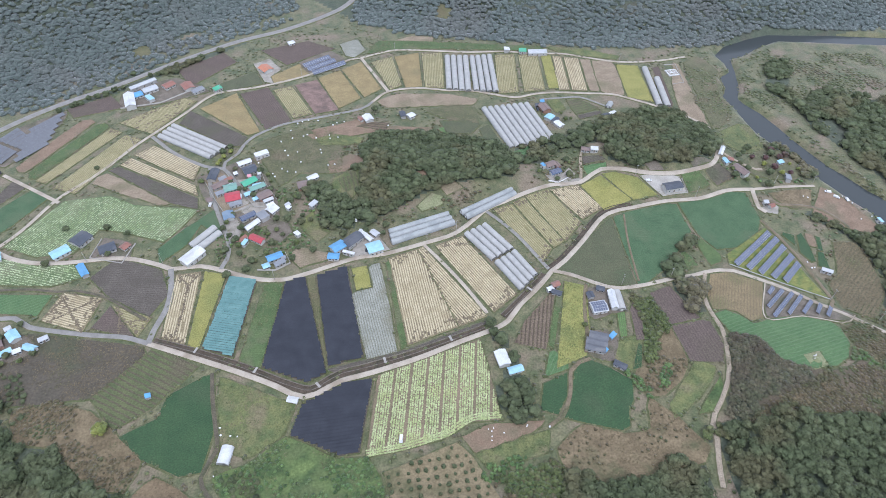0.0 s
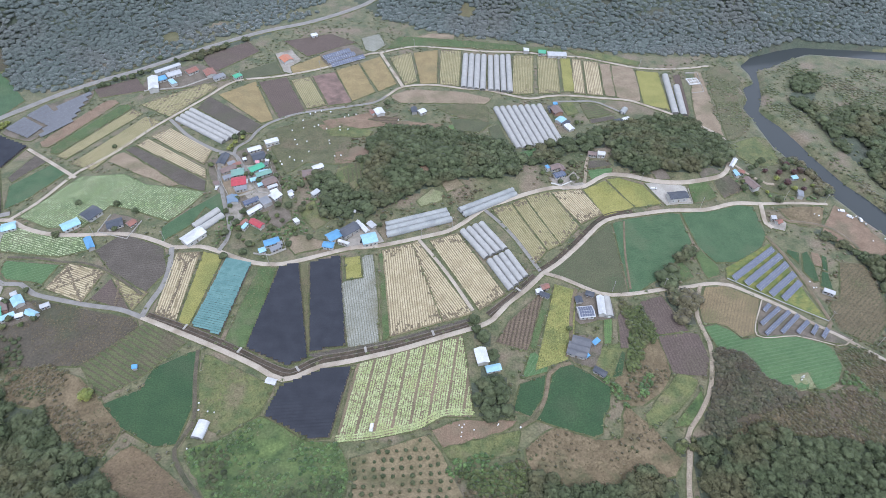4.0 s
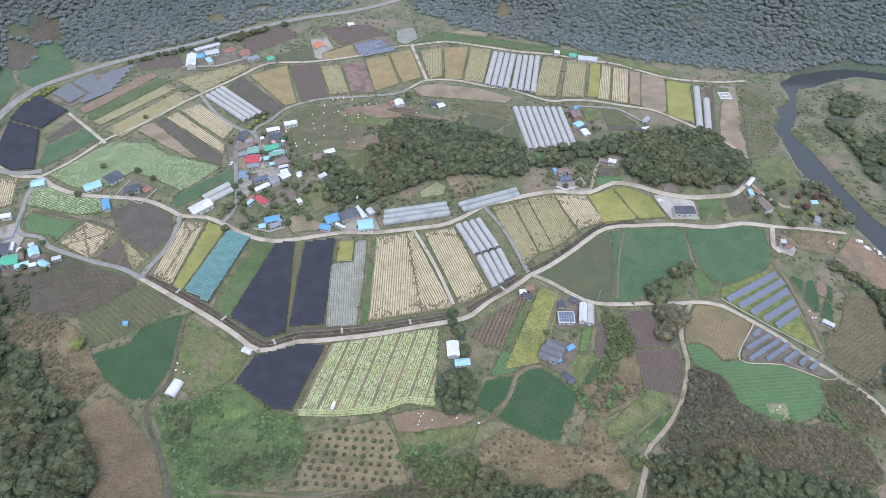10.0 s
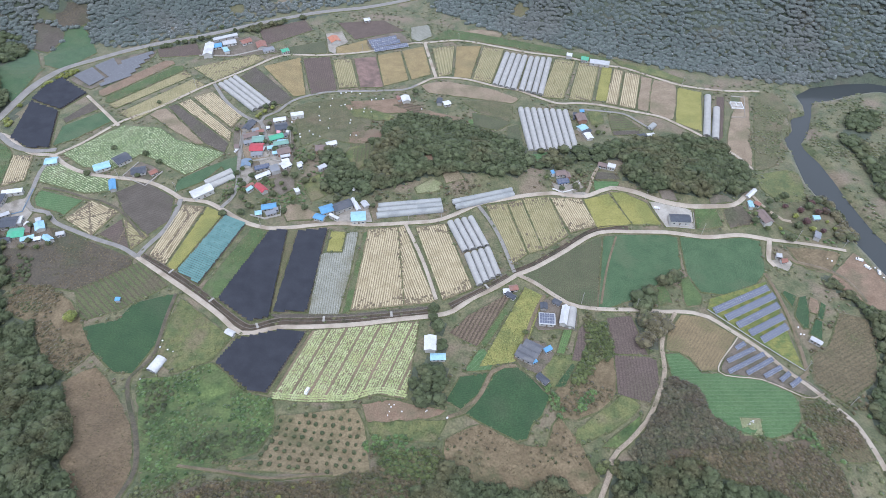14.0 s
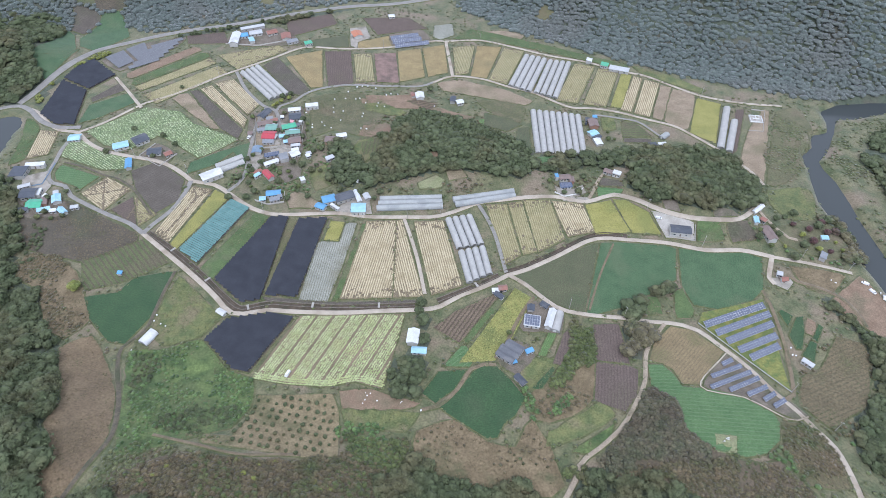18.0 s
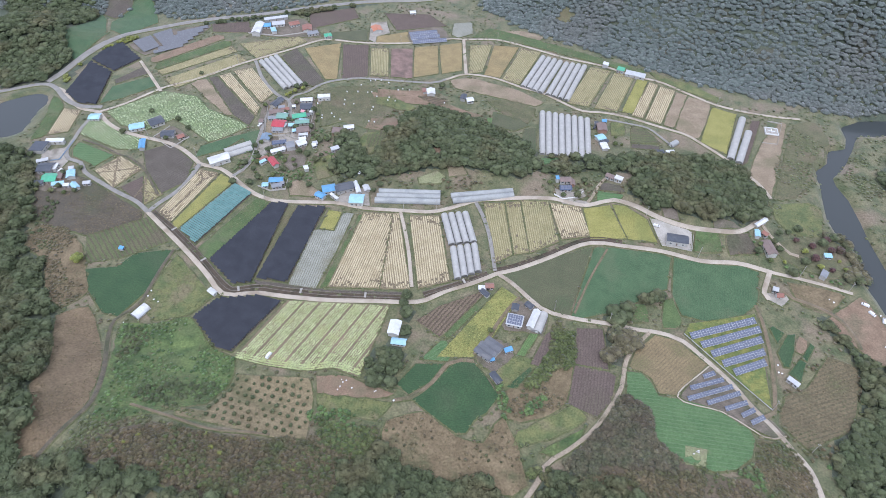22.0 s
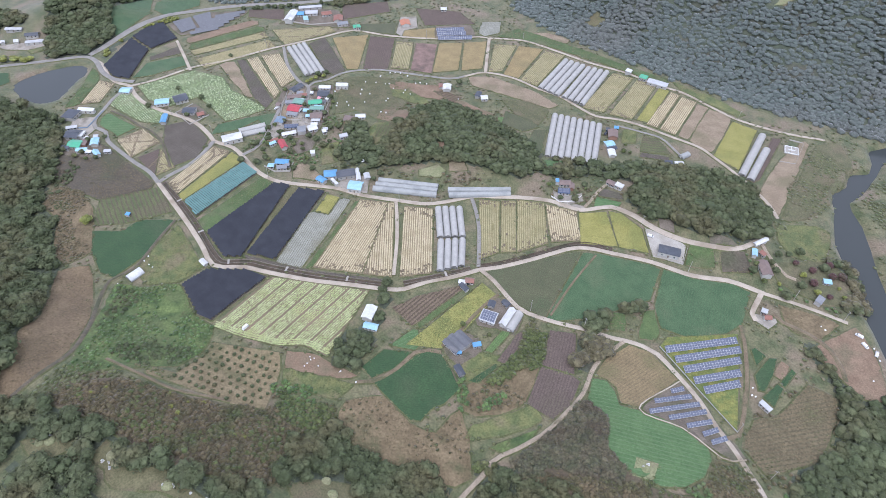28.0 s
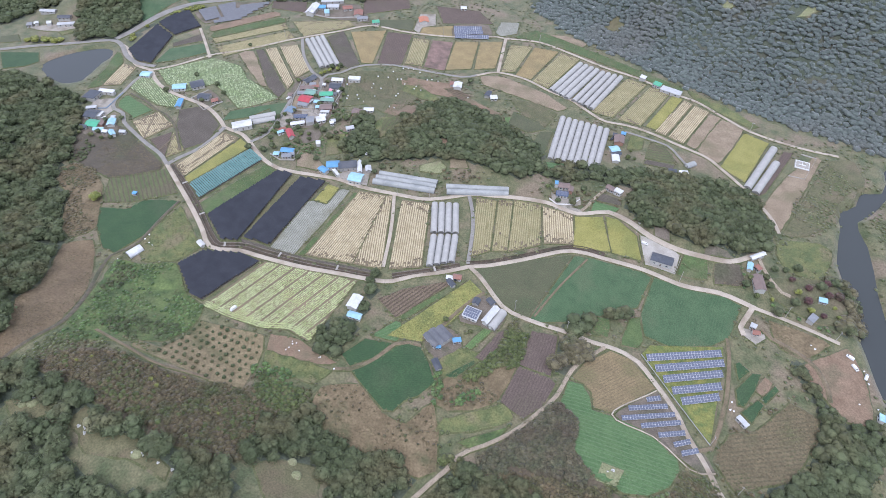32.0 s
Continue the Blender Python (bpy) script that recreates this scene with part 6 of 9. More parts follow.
def solar_row(label, a, b, deep, rows, module=1.75, tilt=20, low=0.9, cells=None):
    """A ground-mounted solar table from a to b: modules on rails and posts."""
    cells = cells or M_PANEL
    if cells.name not in PANELS:
        bm = box(bmesh.new(), -0.5, 0.5, -0.5, 0.5, -0.02, 0.02)
        PANELS[cells.name] = bpy.data.meshes.new("solar_panel")
        bm.to_mesh(PANELS[cells.name])
        bm.free()
        PANELS[cells.name].materials.append(cells)
    (ax, ay), (bx, by) = a, b
    l = math.hypot(bx - ax, by - ay)
    turn = math.degrees(math.atan2(by - ay, bx - ax))
    ob = empty_at("solar_array", (ax + bx) / 2, (ay + by) / 2, turn, 0, label, "solar panels", "rows of solar panels")
    cols = max(2, int(l / module))
    t = radians(tilt)
    slope = level(bx, by) - level(ax, ay)
    for i in range(cols):
        for j in range(rows):
            p = new("solar_panel", PANELS[cells.name])
            p.parent = ob
            u = (j + 0.5) / rows - 0.5
            x = (i + 0.5) * l / cols - l / 2
            p.matrix_basis = Matrix.Translation((x, u * deep * math.cos(t), low + deep / 2 * math.sin(t) + u * deep * math.sin(t) + slope * x / l)) @ Matrix.Rotation(-math.atan2(slope, l), 4, 'Y') @ Matrix.Rotation(t, 4, 'X') @ Matrix.Diagonal((l / cols * 0.93, deep / rows * 0.94, 1, 1))
    back = part("backing", box(bmesh.new(), -0.5, 0.5, -0.5, 0.5, -0.02, 0.02), M_FRAME if cells is M_PANEL else M_PANEL_GREY, ob)
    back.matrix_basis = Matrix.Translation((0, 0, low + deep / 2 * math.sin(t) - 0.09)) @ Matrix.Rotation(-math.atan2(slope, l), 4, 'Y') @ Matrix.Rotation(t, 4, 'X') @ Matrix.Diagonal((l, deep, 1, 1))
    for k in (-0.3, 0.3):
        y, z = k * deep * math.cos(t), low + deep / 2 * math.sin(t) + k * deep * math.sin(t) - 0.1
        bm = bmesh.new()
        vs = [[bm.verts.new((sx * l / 2, y + oy, z + oz + slope * sx / 2)) for oy, oz in ((-0.05, -0.05), (0.05, -0.05), (0.05, 0.05), (-0.05, 0.05))] for sx in (-1, 1)]
        for i in range(4):
            bm.faces.new((vs[0][i], vs[0][(i + 1) % 4], vs[1][(i + 1) % 4], vs[1][i]))
        part("rail", bm, M_STEEL, ob)
        for i in range(max(2, int(l / 7))):
            x = -l / 2 + 0.8 + i * (l - 1.6) / (max(2, int(l / 7)) - 1)
            part("post", box(bmesh.new(), x - 0.06, x + 0.06, y - 0.06, y + 0.06, -abs(slope) - 0.3, z + slope * x / l), M_STEEL, ob)
    return ob


def make_pole():
    ob = new("utility_pole")
    tagged(ob, "grey concrete utility pole with crossarm and insulators", "utility pole", "roadside poles")
    bm = bmesh.new()
    bmesh.ops.create_cone(bm, cap_ends=True, segments=8, radius1=0.19, radius2=0.11, depth=10.5, matrix=Matrix.Translation((0, 0, 4.9)))
    part("shaft", bm, M_CONC, ob)
    arm = part("crossarm", box(bmesh.new(), -0.95, 0.95, -0.06, 0.06, 9.2, 9.34), M_STEEL, ob)
    for x in (-0.85, 0, 0.85):
        bm = bmesh.new()
        bmesh.ops.create_cone(bm, cap_ends=True, segments=6, radius1=0.09, radius2=0.05, depth=0.26, matrix=Matrix.Translation((x, 0, 9.47)))
        part("insulator", bm, M_FRAME, arm)
    return ob


def make_bale():
    bm = bmesh.new()
    bmesh.ops.create_cone(bm, cap_ends=True, segments=10, radius1=0.68, radius2=0.68, depth=1.25, matrix=Matrix.Translation((0, 0, 0.66)) @ Matrix.Rotation(radians(90), 4, 'Y'))
    bmesh.ops.bevel(bm, geom=[e for e in bm.edges if len(e.link_faces) == 2 and any(len(f.verts) > 4 for f in e.link_faces)], offset=0.12, segments=2, affect='EDGES')
    ob = part("wrapped_bale", bm, M_BALE, None)
    return tagged(ob, "round white plastic-wrapped silage bale on grass", "hay bale", "wrapped bales")


def make_car(paint, label, van=False):
    ob = new("car")
    tagged(ob, label, "car", "parked vehicles")
    h = 1.95 if van else 1.45
    bm = box(bmesh.new(), -2.2, 2.2, -0.88, 0.88, 0.3, 0.95, 0.12)
    part("body", bm, paint, ob)
    bm = bmesh.new()
    q = [(-2.1, 0.95), (-1.8, h), (1.0 if not van else 1.3, h), (1.5 if not van else 1.9, 0.95)]
    a = [[bm.verts.new((x, sy * (0.84 if z < 1 else 0.72), z)) for x, z in q] for sy in (-1, 1)]
    bm.faces.new(a[0])
    bm.faces.new(a[1][::-1])
    for i in range(4):
        bm.faces.new((a[0][i], a[0][(i + 1) % 4], a[1][(i + 1) % 4], a[1][i]))
    bmesh.ops.recalc_face_normals(bm, faces=bm.faces)
    part("cabin", bm, paint, ob)
    part("windscreen", box(bmesh.new(), 1.15, 1.5, -0.7, 0.7, 1.0, 1.3), M_GLASS, ob)
    for x in (-1.4, 1.4):
        for y in (-0.82, 0.82):
            bm = bmesh.new()
            bmesh.ops.create_cone(bm, cap_ends=True, segments=12, radius1=0.33, radius2=0.33, depth=0.22, matrix=Matrix.Translation((x, y, 0.33)) @ Matrix.Rotation(radians(90), 4, 'X'))
            wheel = part("wheel", bm, M_TYRE, ob)
            bm = bmesh.new()
            bmesh.ops.create_cone(bm, cap_ends=True, segments=10, radius1=0.2, radius2=0.2, depth=0.25, matrix=Matrix.Translation((x, y, 0.33)) @ Matrix.Rotation(radians(90), 4, 'X'))
            part("rim", bm, M_STEEL, wheel)
    return ob


def make_tree(seed, label, wide, tall, material, group):
    """A tapered trunk with limbs under a ragged crown."""
    rg = np.random.default_rng(seed)
    ob = new("tree")
    tagged(ob, label, "tree", group)
    bm = bmesh.new()
    bmesh.ops.create_cone(bm, cap_ends=True, segments=7, radius1=0.035 * tall, radius2=0.015 * tall, depth=tall * 0.6, matrix=Matrix.Translation((0, 0, tall * 0.28)))
    for i in range(4):
        a = i * 1.6 + rg.uniform(0, 1)
        m = Matrix.Rotation(a, 4, 'Z') @ Matrix.Translation((0, 0, tall * (0.35 + 0.05 * i))) @ Matrix.Rotation(radians(50), 4, 'Y')
        bmesh.ops.create_cone(bm, cap_ends=False, segments=5, radius1=0.014 * tall, radius2=0.006 * tall, depth=wide * 0.4, matrix=m @ Matrix.Translation((0, 0, wide * 0.2)))
    part("trunk", bm, M_BARK, ob)
    v, f = canopy(rg, 9, 160, 0.34)
    c = new("crown", mesh_of("crown", v * np.array([wide, wide, tall * 0.95]) + np.array([0, 0, -0.05 * tall]), f, material))
    c.parent = ob
    return ob


def planted(proto, places, seed, lo=0.8, hi=1.2):
    """Copies of a thing at places, turned and sized a little differently; the first is the original itself."""
    rg = random.Random(seed)
    for i, (x, y) in enumerate(places):
        k = rg.uniform(lo, hi)
        m = pose(x, y, level(x, y), 0, 0, rg.uniform(0, 360)) @ Matrix.Scale(k, 4)
        if i == 0:
            proto.matrix_basis = m
        else:
            o = copy_thing(proto, pose(x, y, level(x, y), 0, 0, rg.uniform(0, 360)))
            o.scale = (k, k, k)



# fields under nets
shade_field("shade_net_field", "black shade nets over beds of ginseng", [(-80.6, 185.3), (-76.5, 203.1), (-56.0, 215.5), (-38.8, 220.4), (-42.8, 175.7), (-53.1, 173.8)], 9.0, 2.0, M_NET, 0.8, 2)
shade_field("shade_net_field", "black shade nets over beds of ginseng", [(-100.1, 290.6), (-87.6, 294.0), (-65.4, 223.2), (-75.8, 216.8), (-103.4, 226.6)], 9.0, 2.0, M_NET, 0.8, 3)
shade_field("shade_net_field", "black shade nets over beds of ginseng", [(-81.0, 295.5), (-61.8, 303.7), (-45.1, 233.8), (-65.5, 227.2)], 9.0, 2.0, M_NET, 0.8, 4)
shade_field("shade_net_field", "teal shade nets in parallel rows", [(-137.6, 294.9), (-118.6, 291.7), (-121.0, 233.7), (-140.8, 239.9)], -9.6, 1.65, M_TEAL, 0.6, 5)
shade_field("shade_net_field", "black shade nets over beds of ginseng by the pond", [(-349.6, 326.2), (-369.5, 373.0), (-337.9, 368.9), (-329.3, 354.8), (-310.3, 324.8), (-326.4, 319.5)], 9.0, 2.2, M_NET, 0.8, 6)
shade_field("shade_net_field", "black shade nets over beds of ginseng by the highway", [(-371.0, 376.0), (-373.0, 395.5), (-369.0, 411.7), (-332.7, 398.6), (-338.0, 371.6)], 9.0, 2.2, M_NET, 0.8, 7)

# clearings on the southern hill
field("clearing", "pale grass clearing with burial mounds", "dry", [(-40.9, 66.7), (-37.3, 73.3), (-25.5, 81.3), (-18.3, 80.2), (-21.2, 70.4), (-30.9, 64.4)], None)
field("clearing", "pale grass clearing with burial mounds", "dry", [(-7.6, 79.8), (-8.1, 88.9), (3.1, 88.0), (12.1, 84.0), (23.7, 95.3), (32.2, 92.8), (50.3, 95.0), (53.2, 90.2), (35.3, 87.9), (13.2, 76.1), (3.4, 79.1)], None)
field("clearing", "pale grass clearing with burial mounds", "dry", [(72.8, 122.2), (79.8, 132.5), (94.2, 140.5), (106.6, 129.3), (91.5, 113.7)], None)

# farm buildings: centre, turn, length and depth
house("dark slate-roofed house at the lane corner", "house", "dark", -171.9, 394.9, 88, 12.0, 6.0, 2.7, 1.2, "gable", 0)
house("old grey-roofed farm shed in the village", "shed", "brown", -164.1, 384.1, 41, 11.7, 5.0, 2.4, 0.8, "gable", 3)
house("dull green-roofed village house", "house", "teal", -155.5, 380.2, 23, 8.8, 6.9, 2.8, 1.0, "gable", 0)
house("red-roofed village house with pale walls", "house", "red", -151.4, 369.8, 19, 9.7, 8.8, 3.0, 1.3, "gable", 1)
house("grey lean-to before the red house", "shed", "grey", -147.7, 362.6, 23, 8.5, 3.6, 2.3, 0.6, "shed", 3)
house("white sheet-roofed village house", "house", "white", -151.4, 409.6, 32, 9.5, 4.3, 2.8, 1.0, "gable", 1)
house("dark slate-roofed village house", "house", "dark", -145.4, 400.7, 32, 9.3, 8.4, 2.8, 1.3, "gable", 1)
house("bright green-roofed village house", "house", "green", -143.1, 386.7, 42, 10.6, 5.7, 2.8, 1.1, "gable", 0)
house("small outhouse under a pink tarpaulin", "shed", "pink", -144.1, 393.2, 22, 2.4, 3.1, 2.2, 0.5, "shed", 3)
house("grey-green roofed village house", "house", "teal", -135.8, 380.8, 33, 10.9, 4.6, 2.8, 1.0, "gable", 3)
house("brown-roofed village house with pale walls", "house", "brown", -129.1, 372.1, 38, 9.5, 7.0, 2.8, 1.2, "gable", 2)
house("light blue-roofed outhouse with pale walls", "shed", "sky", -141.1, 372.8, 31, 4.5, 2.9, 2.3, 0.6, "shed", 3)
house("white-roofed lean-to in the village", "shed", "steel", -124.8, 366.4, 33, 7.1, 2.1, 2.4, 0.5, "shed", 3)
house("white flat-roofed house on a terrace", "house", "white", -140.0, 419.6, 31, 10.5, 5.2, 3.4, 1.0, "flat", 1)
house("dull blue-roofed village house", "house", "slateblue", -150.1, 350.3, 23, 6.6, 7.7, 2.8, 1.0, "gable", 1)
roof_panels(house("long house with solar panels on its roof", "house", "solar", -136.3, 349.6, 38, 10.4, 4.3, 2.8, 1.0, "gable", 1), 10.4, 4.3, 2.8, 1.0, 5, 2)
house("long white-roofed village house", "house", "white", -131.4, 341.1, 51, 10.8, 3.6, 2.8, 0.9, "gable", 1)
house("grey flat-roofed store with pale walls", "shed", "grey", -125.7, 350.0, 44, 6.6, 8.1, 3.2, 0.5, "flat", 3)
house("white-roofed house above the bend", "house", "white", -120.3, 357.0, 56, 6.7, 6.6, 2.8, 1.0, "gable", 1)
house("small white shed by the knoll", "shed", "white", -109.1, 358.8, 55, 2.9, 2.8, 2.3, 0.5, "shed", 1)
house("red-roofed farmhouse with pale walls", "house", "red", -125.3, 327.3, -29, 10.0, 4.3, 2.9, 1.3, "gable", 1)
house("light blue lean-to beside the red farmhouse", "shed", "sky", -133.1, 324.0, 71, 5.2, 2.1, 2.3, 0.5, "shed", 1)
house("blue-roofed workshop with pale walls", "house", "blue", -110.4, 310.7, 29, 9.6, 4.8, 3.0, 1.0, "gable", 1)
house("white and blue-roofed shed", "shed", "sky", -114.7, 302.9, 30, 3.8, 3.4, 2.6, 0.6, "gable", 1)
house("grey-roofed shed at the workshop", "shed", "grey", -106.1, 305.4, 41, 7.2, 3.0, 2.5, 0.6, "shed", 3)
house("brown-roofed house by the meadow", "house", "brown", -102.2, 382.5, 19, 6.9, 6.9, 2.8, 1.2, "gable", 2)
house("white-roofed shed by the meadow", "shed", "white", -96.0, 390.1, 37, 7.4, 4.4, 2.6, 0.8, "gable", 1)
house("grey-blue roofed shed under the trees", "shed", "steel", -91.7, 362.3, 55, 6.3, 3.3, 2.5, 0.6, "shed", 3)
house("blue-roofed shed by the road", "shed", "blue", -71.4, 311.2, -4, 6.8, 4.4, 2.8, 0.7, "gable", 1)
house("blue-roofed barn with roof panels", "barn", "blue", -69.4, 319.5, 41, 8.9, 7.0, 3.6, 1.4, "gable", 1)
house("narrow white container with pale walls", "shed", "white", -61.8, 314.7, -18, 8.0, 2.1, 2.5, 0.3, "flat", 1)
house("black-roofed barn with pale walls", "barn", "dark", -60.1, 326.0, 46, 13.1, 7.5, 3.8, 1.6, "gable", 3)
house("tall white-roofed hall with pale walls", "barn", "white", -51.2, 329.8, 133, 12.2, 2.4, 3.8, 1.0, "gable", 1)
house("light blue-roofed hall beside the yard", "barn", "sky", -44.7, 318.5, 23, 9.5, 8.5, 4.0, 1.1, "gable", 1)
house("small grey-roofed store with pale walls", "shed", "steel", -45.5, 333.2, 48, 3.5, 5.5, 2.6, 0.6, "gable", 3)
house("black net-covered shed with pale walls", "shed", "dark", -302.1, 260.2, 23, 11.0, 11.9, 3.0, 0.6, "flat", 3)
house("white-roofed shed by the pond", "shed", "white", -297.1, 271.2, 28, 13.7, 3.4, 2.8, 0.6, "shed", 1)
house("long low grey-white store", "shed", "steel", -285.6, 249.3, 48, 8.1, 2.6, 2.3, 0.5, "shed", 3)
house("black-roofed barn of the west farm", "barn", "dark", -275.1, 244.0, 27, 10.2, 9.4, 3.6, 1.4, "gable", 3)
house("white flat roof of the west farm", "shed", "white", -271.2, 247.7, 29, 5.0, 7.6, 2.8, 0.5, "flat", 1)
house("green-roofed house of the west farm", "house", "green", -263.2, 237.5, 27, 9.7, 8.5, 2.8, 1.2, "gable", 0)
house("brown-roofed shed of the west farm", "shed", "brown", -259.7, 242.0, 38, 3.9, 7.1, 2.6, 0.8, "gable", 2)
house("light blue lean-to of the west farm", "shed", "sky", -252.7, 235.2, 38, 8.3, 3.0, 2.4, 0.5, "shed", 1)
house("light blue-roofed house of the west farm", "house", "sky", -253.1, 247.4, 46, 5.4, 7.8, 2.8, 1.1, "gable", 1)
house("light blue-roofed square house", "house", "sky", -239.4, 239.2, -18, 7.2, 3.4, 2.8, 1.1, "gable", 1)
house("small grey shed at the track", "shed", "steel", -234.5, 245.4, 34, 5.1, 2.4, 2.3, 0.5, "shed", 3)
house("long light blue-roofed house with white walls", "house", "sky", -253.6, 315.0, 45, 10.9, 7.4, 2.9, 1.2, "gable", 1)
house("dark-roofed house among the cabbages", "house", "dark", -244.8, 327.2, 63, 10.7, 10.2, 2.9, 1.3, "gable", 1)
house("dark slate-roofed house in a walled yard", "house", "dark", -223.7, 318.7, 31, 9.7, 7.5, 2.8, 1.3, "gable", 1)
house("small red-roofed store with pale walls", "shed", "rust", -212.7, 320.6, 60, 4.9, 4.6, 2.4, 0.7, "gable", 1)
house("blue-roofed shed at the roadside", "shed", "blue", -232.5, 299.0, 39, 3.9, 11.1, 2.8, 0.7, "gable", 3)
house("light blue-roofed house at the fork", "house", "sky", -294.9, 309.4, 28, 8.3, 7.0, 2.7, 0.9, "gable", 1)
house("large white-roofed hall by the highway", "barn", "white", -267.4, 492.7, 24, 7.7, 20.6, 4.2, 1.5, "gable", 1)
house("blue-roofed house by the highway", "house", "blue", -265.1, 502.8, 37, 8.9, 7.4, 2.8, 1.0, "gable", 1)
house("grey-blue roofed works with pale walls", "shed", "steel", -256.3, 511.8, 39, 11.8, 7.3, 3.0, 0.9, "gable", 1)
house("long grey-roofed store with pale walls", "shed", "steel", -264.9, 519.5, 43, 23.5, 3.8, 2.8, 0.6, "shed", 3)
house("faded red-roofed house with pale walls", "house", "rust", -242.2, 518.8, 50, 9.5, 7.5, 2.8, 1.1, "gable", 1)
house("white and red house by the lane", "house", "rust", -224.3, 516.5, 37, 8.4, 10.9, 3.2, 1.1, "gable", 1)
house("small grey store with pale walls", "shed", "grey", -213.7, 510.8, 46, 10.5, 5.0, 2.4, 0.5, "shed", 3)
house("green sheet-roofed shed with pale walls", "shed", "green", -197.3, 513.2, 48, 7.0, 4.8, 2.6, 0.6, "shed", 3)
house("light blue-roofed store between yards", "shed", "sky", -252.3, 498.1, 47, 4.6, 8.9, 2.6, 0.6, "shed", 1)
house("orange-roofed house on a gravel terrace", "house", "orange", -160.8, 546.6, 44, 8.9, 10.3, 3.2, 1.3, "gable", 1)
house("small white hut beside the wood", "shed", "white", -145.3, 595.7, 34, 5.5, 5.2, 2.4, 0.5, "gable", 1)
house("faded brown-roofed farmhouse with pale walls", "house", "brown", 84.6, 404.5, 28, 7.6, 4.7, 3.0, 1.2, "gable", 1)
roof_panels(house("dark-roofed farmhouse wing with solar panels", "house", "solar", 87.6, 396.3, 27, 7.9, 4.9, 2.8, 1.0, "gable", 1), 7.9, 4.9, 2.8, 1.0, 3, 2)
house("blue water tank shed", "shed", "blue", 79.0, 403.2, 28, 2.4, 4.0, 3.0, 0.4, "flat", 1)
house("brown-roofed wing of the farmhouse", "shed", "brown", 90.4, 404.1, 23, 2.8, 5.1, 2.6, 0.8, "gable", 2)
house("brown-roofed store below the wood", "shed", "brown", 114.2, 420.4, -8, 6.0, 3.8, 2.6, 0.7, "gable", 3)
house("white-roofed store below the wood", "shed", "white", 120.6, 419.0, -8, 5.4, 3.4, 2.8, 0.6, "shed", 1)
house("grey-blue roofed house beside the tunnels", "house", "brown", 90.4, 484.9, 24, 7.0, 9.5, 3.0, 1.3, "gable", 2)
house("white-roofed shed beside the tunnels", "shed", "sky", 93.0, 471.0, 50, 6.5, 5.9, 2.6, 0.6, "gable", 1)
house("black-roofed shed with pale walls", "shed", "dark", 97.0, 466.0, 49, 6.9, 3.0, 2.6, 0.6, "gable", 3)
house("white-roofed shed below the black one", "shed", "white", 99.4, 460.0, 32, 4.7, 7.4, 2.6, 0.6, "gable", 1)
house("small white tank house in the village", "shed", "white", -155.6, 382.8, 11, 2.4, 4.7, 2.3, 0.4, "flat", 1)
house("narrow white store at the village edge", "shed", "white", -137.2, 396.6, 10, 2.4, 4.9, 2.8, 0.4, "flat", 1)
house("grey lean-to behind the dark slate house", "shed", "steel", -146.7, 370.3, 11, 3.3, 4.5, 2.3, 0.5, "shed", 3)
house("pale blue lean-to in a packed yard", "shed", "sky", -136.2, 382.5, 21, 6.4, 2.6, 2.3, 0.5, "shed", 3)
house("long rusty-roofed lean-to beside the red farmhouse", "shed", "rust", -135.5, 326.7, 56, 8.4, 2.1, 2.3, 0.5, "shed", 1)
house("white-roofed garden hut beside the grove", "shed", "white", -98.9, 332.7, 47, 3.1, 4.1, 2.2, 0.4, "shed", 1)
house("low grey shelter among the yards", "shed", "grey", -161.4, 374.3, 32, 6.8, 3.3, 2.3, 0.4, "shed", 3)
house("brown store on the lane's edge", "shed", "brown", -167.3, 366.5, 31, 3.3, 4.0, 2.3, 0.4, "shed", 3)
house("black net-covered store with pale walls", "shed", "dark", 140.7, 473.3, 26, 6.3, 3.7, 2.6, 0.4, "flat", 3)
house("white container beside the store", "shed", "white", 148.0, 477.1, 32, 6.6, 3.4, 2.6, 0.4, "flat", 1)
house("long dark-roofed hall in the gravel yard", "barn", "dark", 172.4, 378.8, 13, 13.1, 6.7, 4.0, 1.2, "gable", 1)
house("brown-roofed riverside house with pale walls", "house", "brown", 229.5, 397.1, -60, 11.8, 6.1, 3.0, 1.3, "gable", 1)
house("light blue-roofed riverside shed", "shed", "sky", 220.4, 406.1, 12, 2.5, 5.6, 2.6, 0.6, "gable", 1)
house("white sheds at the lane's end", "shed", "white", 221.3, 419.1, 60, 10.7, 2.2, 2.8, 0.6, "gable", 1)
house("grey-roofed boat shed with pale walls", "shed", "grey", 265.0, 391.8, -13, 3.7, 6.2, 2.6, 0.6, "shed", 3)
house("red-roofed house by the river lane", "house", "rust", 240.7, 360.8, 28, 3.5, 2.6, 2.8, 1.0, "gable", 1)
house("white-roofed hut by the river lane", "shed", "steel", 238.0, 364.4, 3, 3.1, 2.6, 2.5, 0.6, "shed", 1)
house("red-roofed house at the junction", "house", "rust", 73.2, 286.9, 27, 4.7, 3.3, 2.9, 1.1, "gable", 1)
house("dark-roofed house at the junction", "house", "dark", 73.2, 280.4, -21, 5.6, 2.7, 2.8, 1.1, "gable", 1)
roof_panels(house("house roofed with solar panels", "house", "steel", 97.8, 268.4, 11, 8.9, 7.6, 3.2, 0.9, "gable", 1), 8.9, 7.6, 3.2, 0.9, 6, 2)
house("dark-roofed shed beside the road", "shed", "dark", 94.3, 278.2, 12, 3.5, 3.9, 2.6, 0.7, "gable", 3)
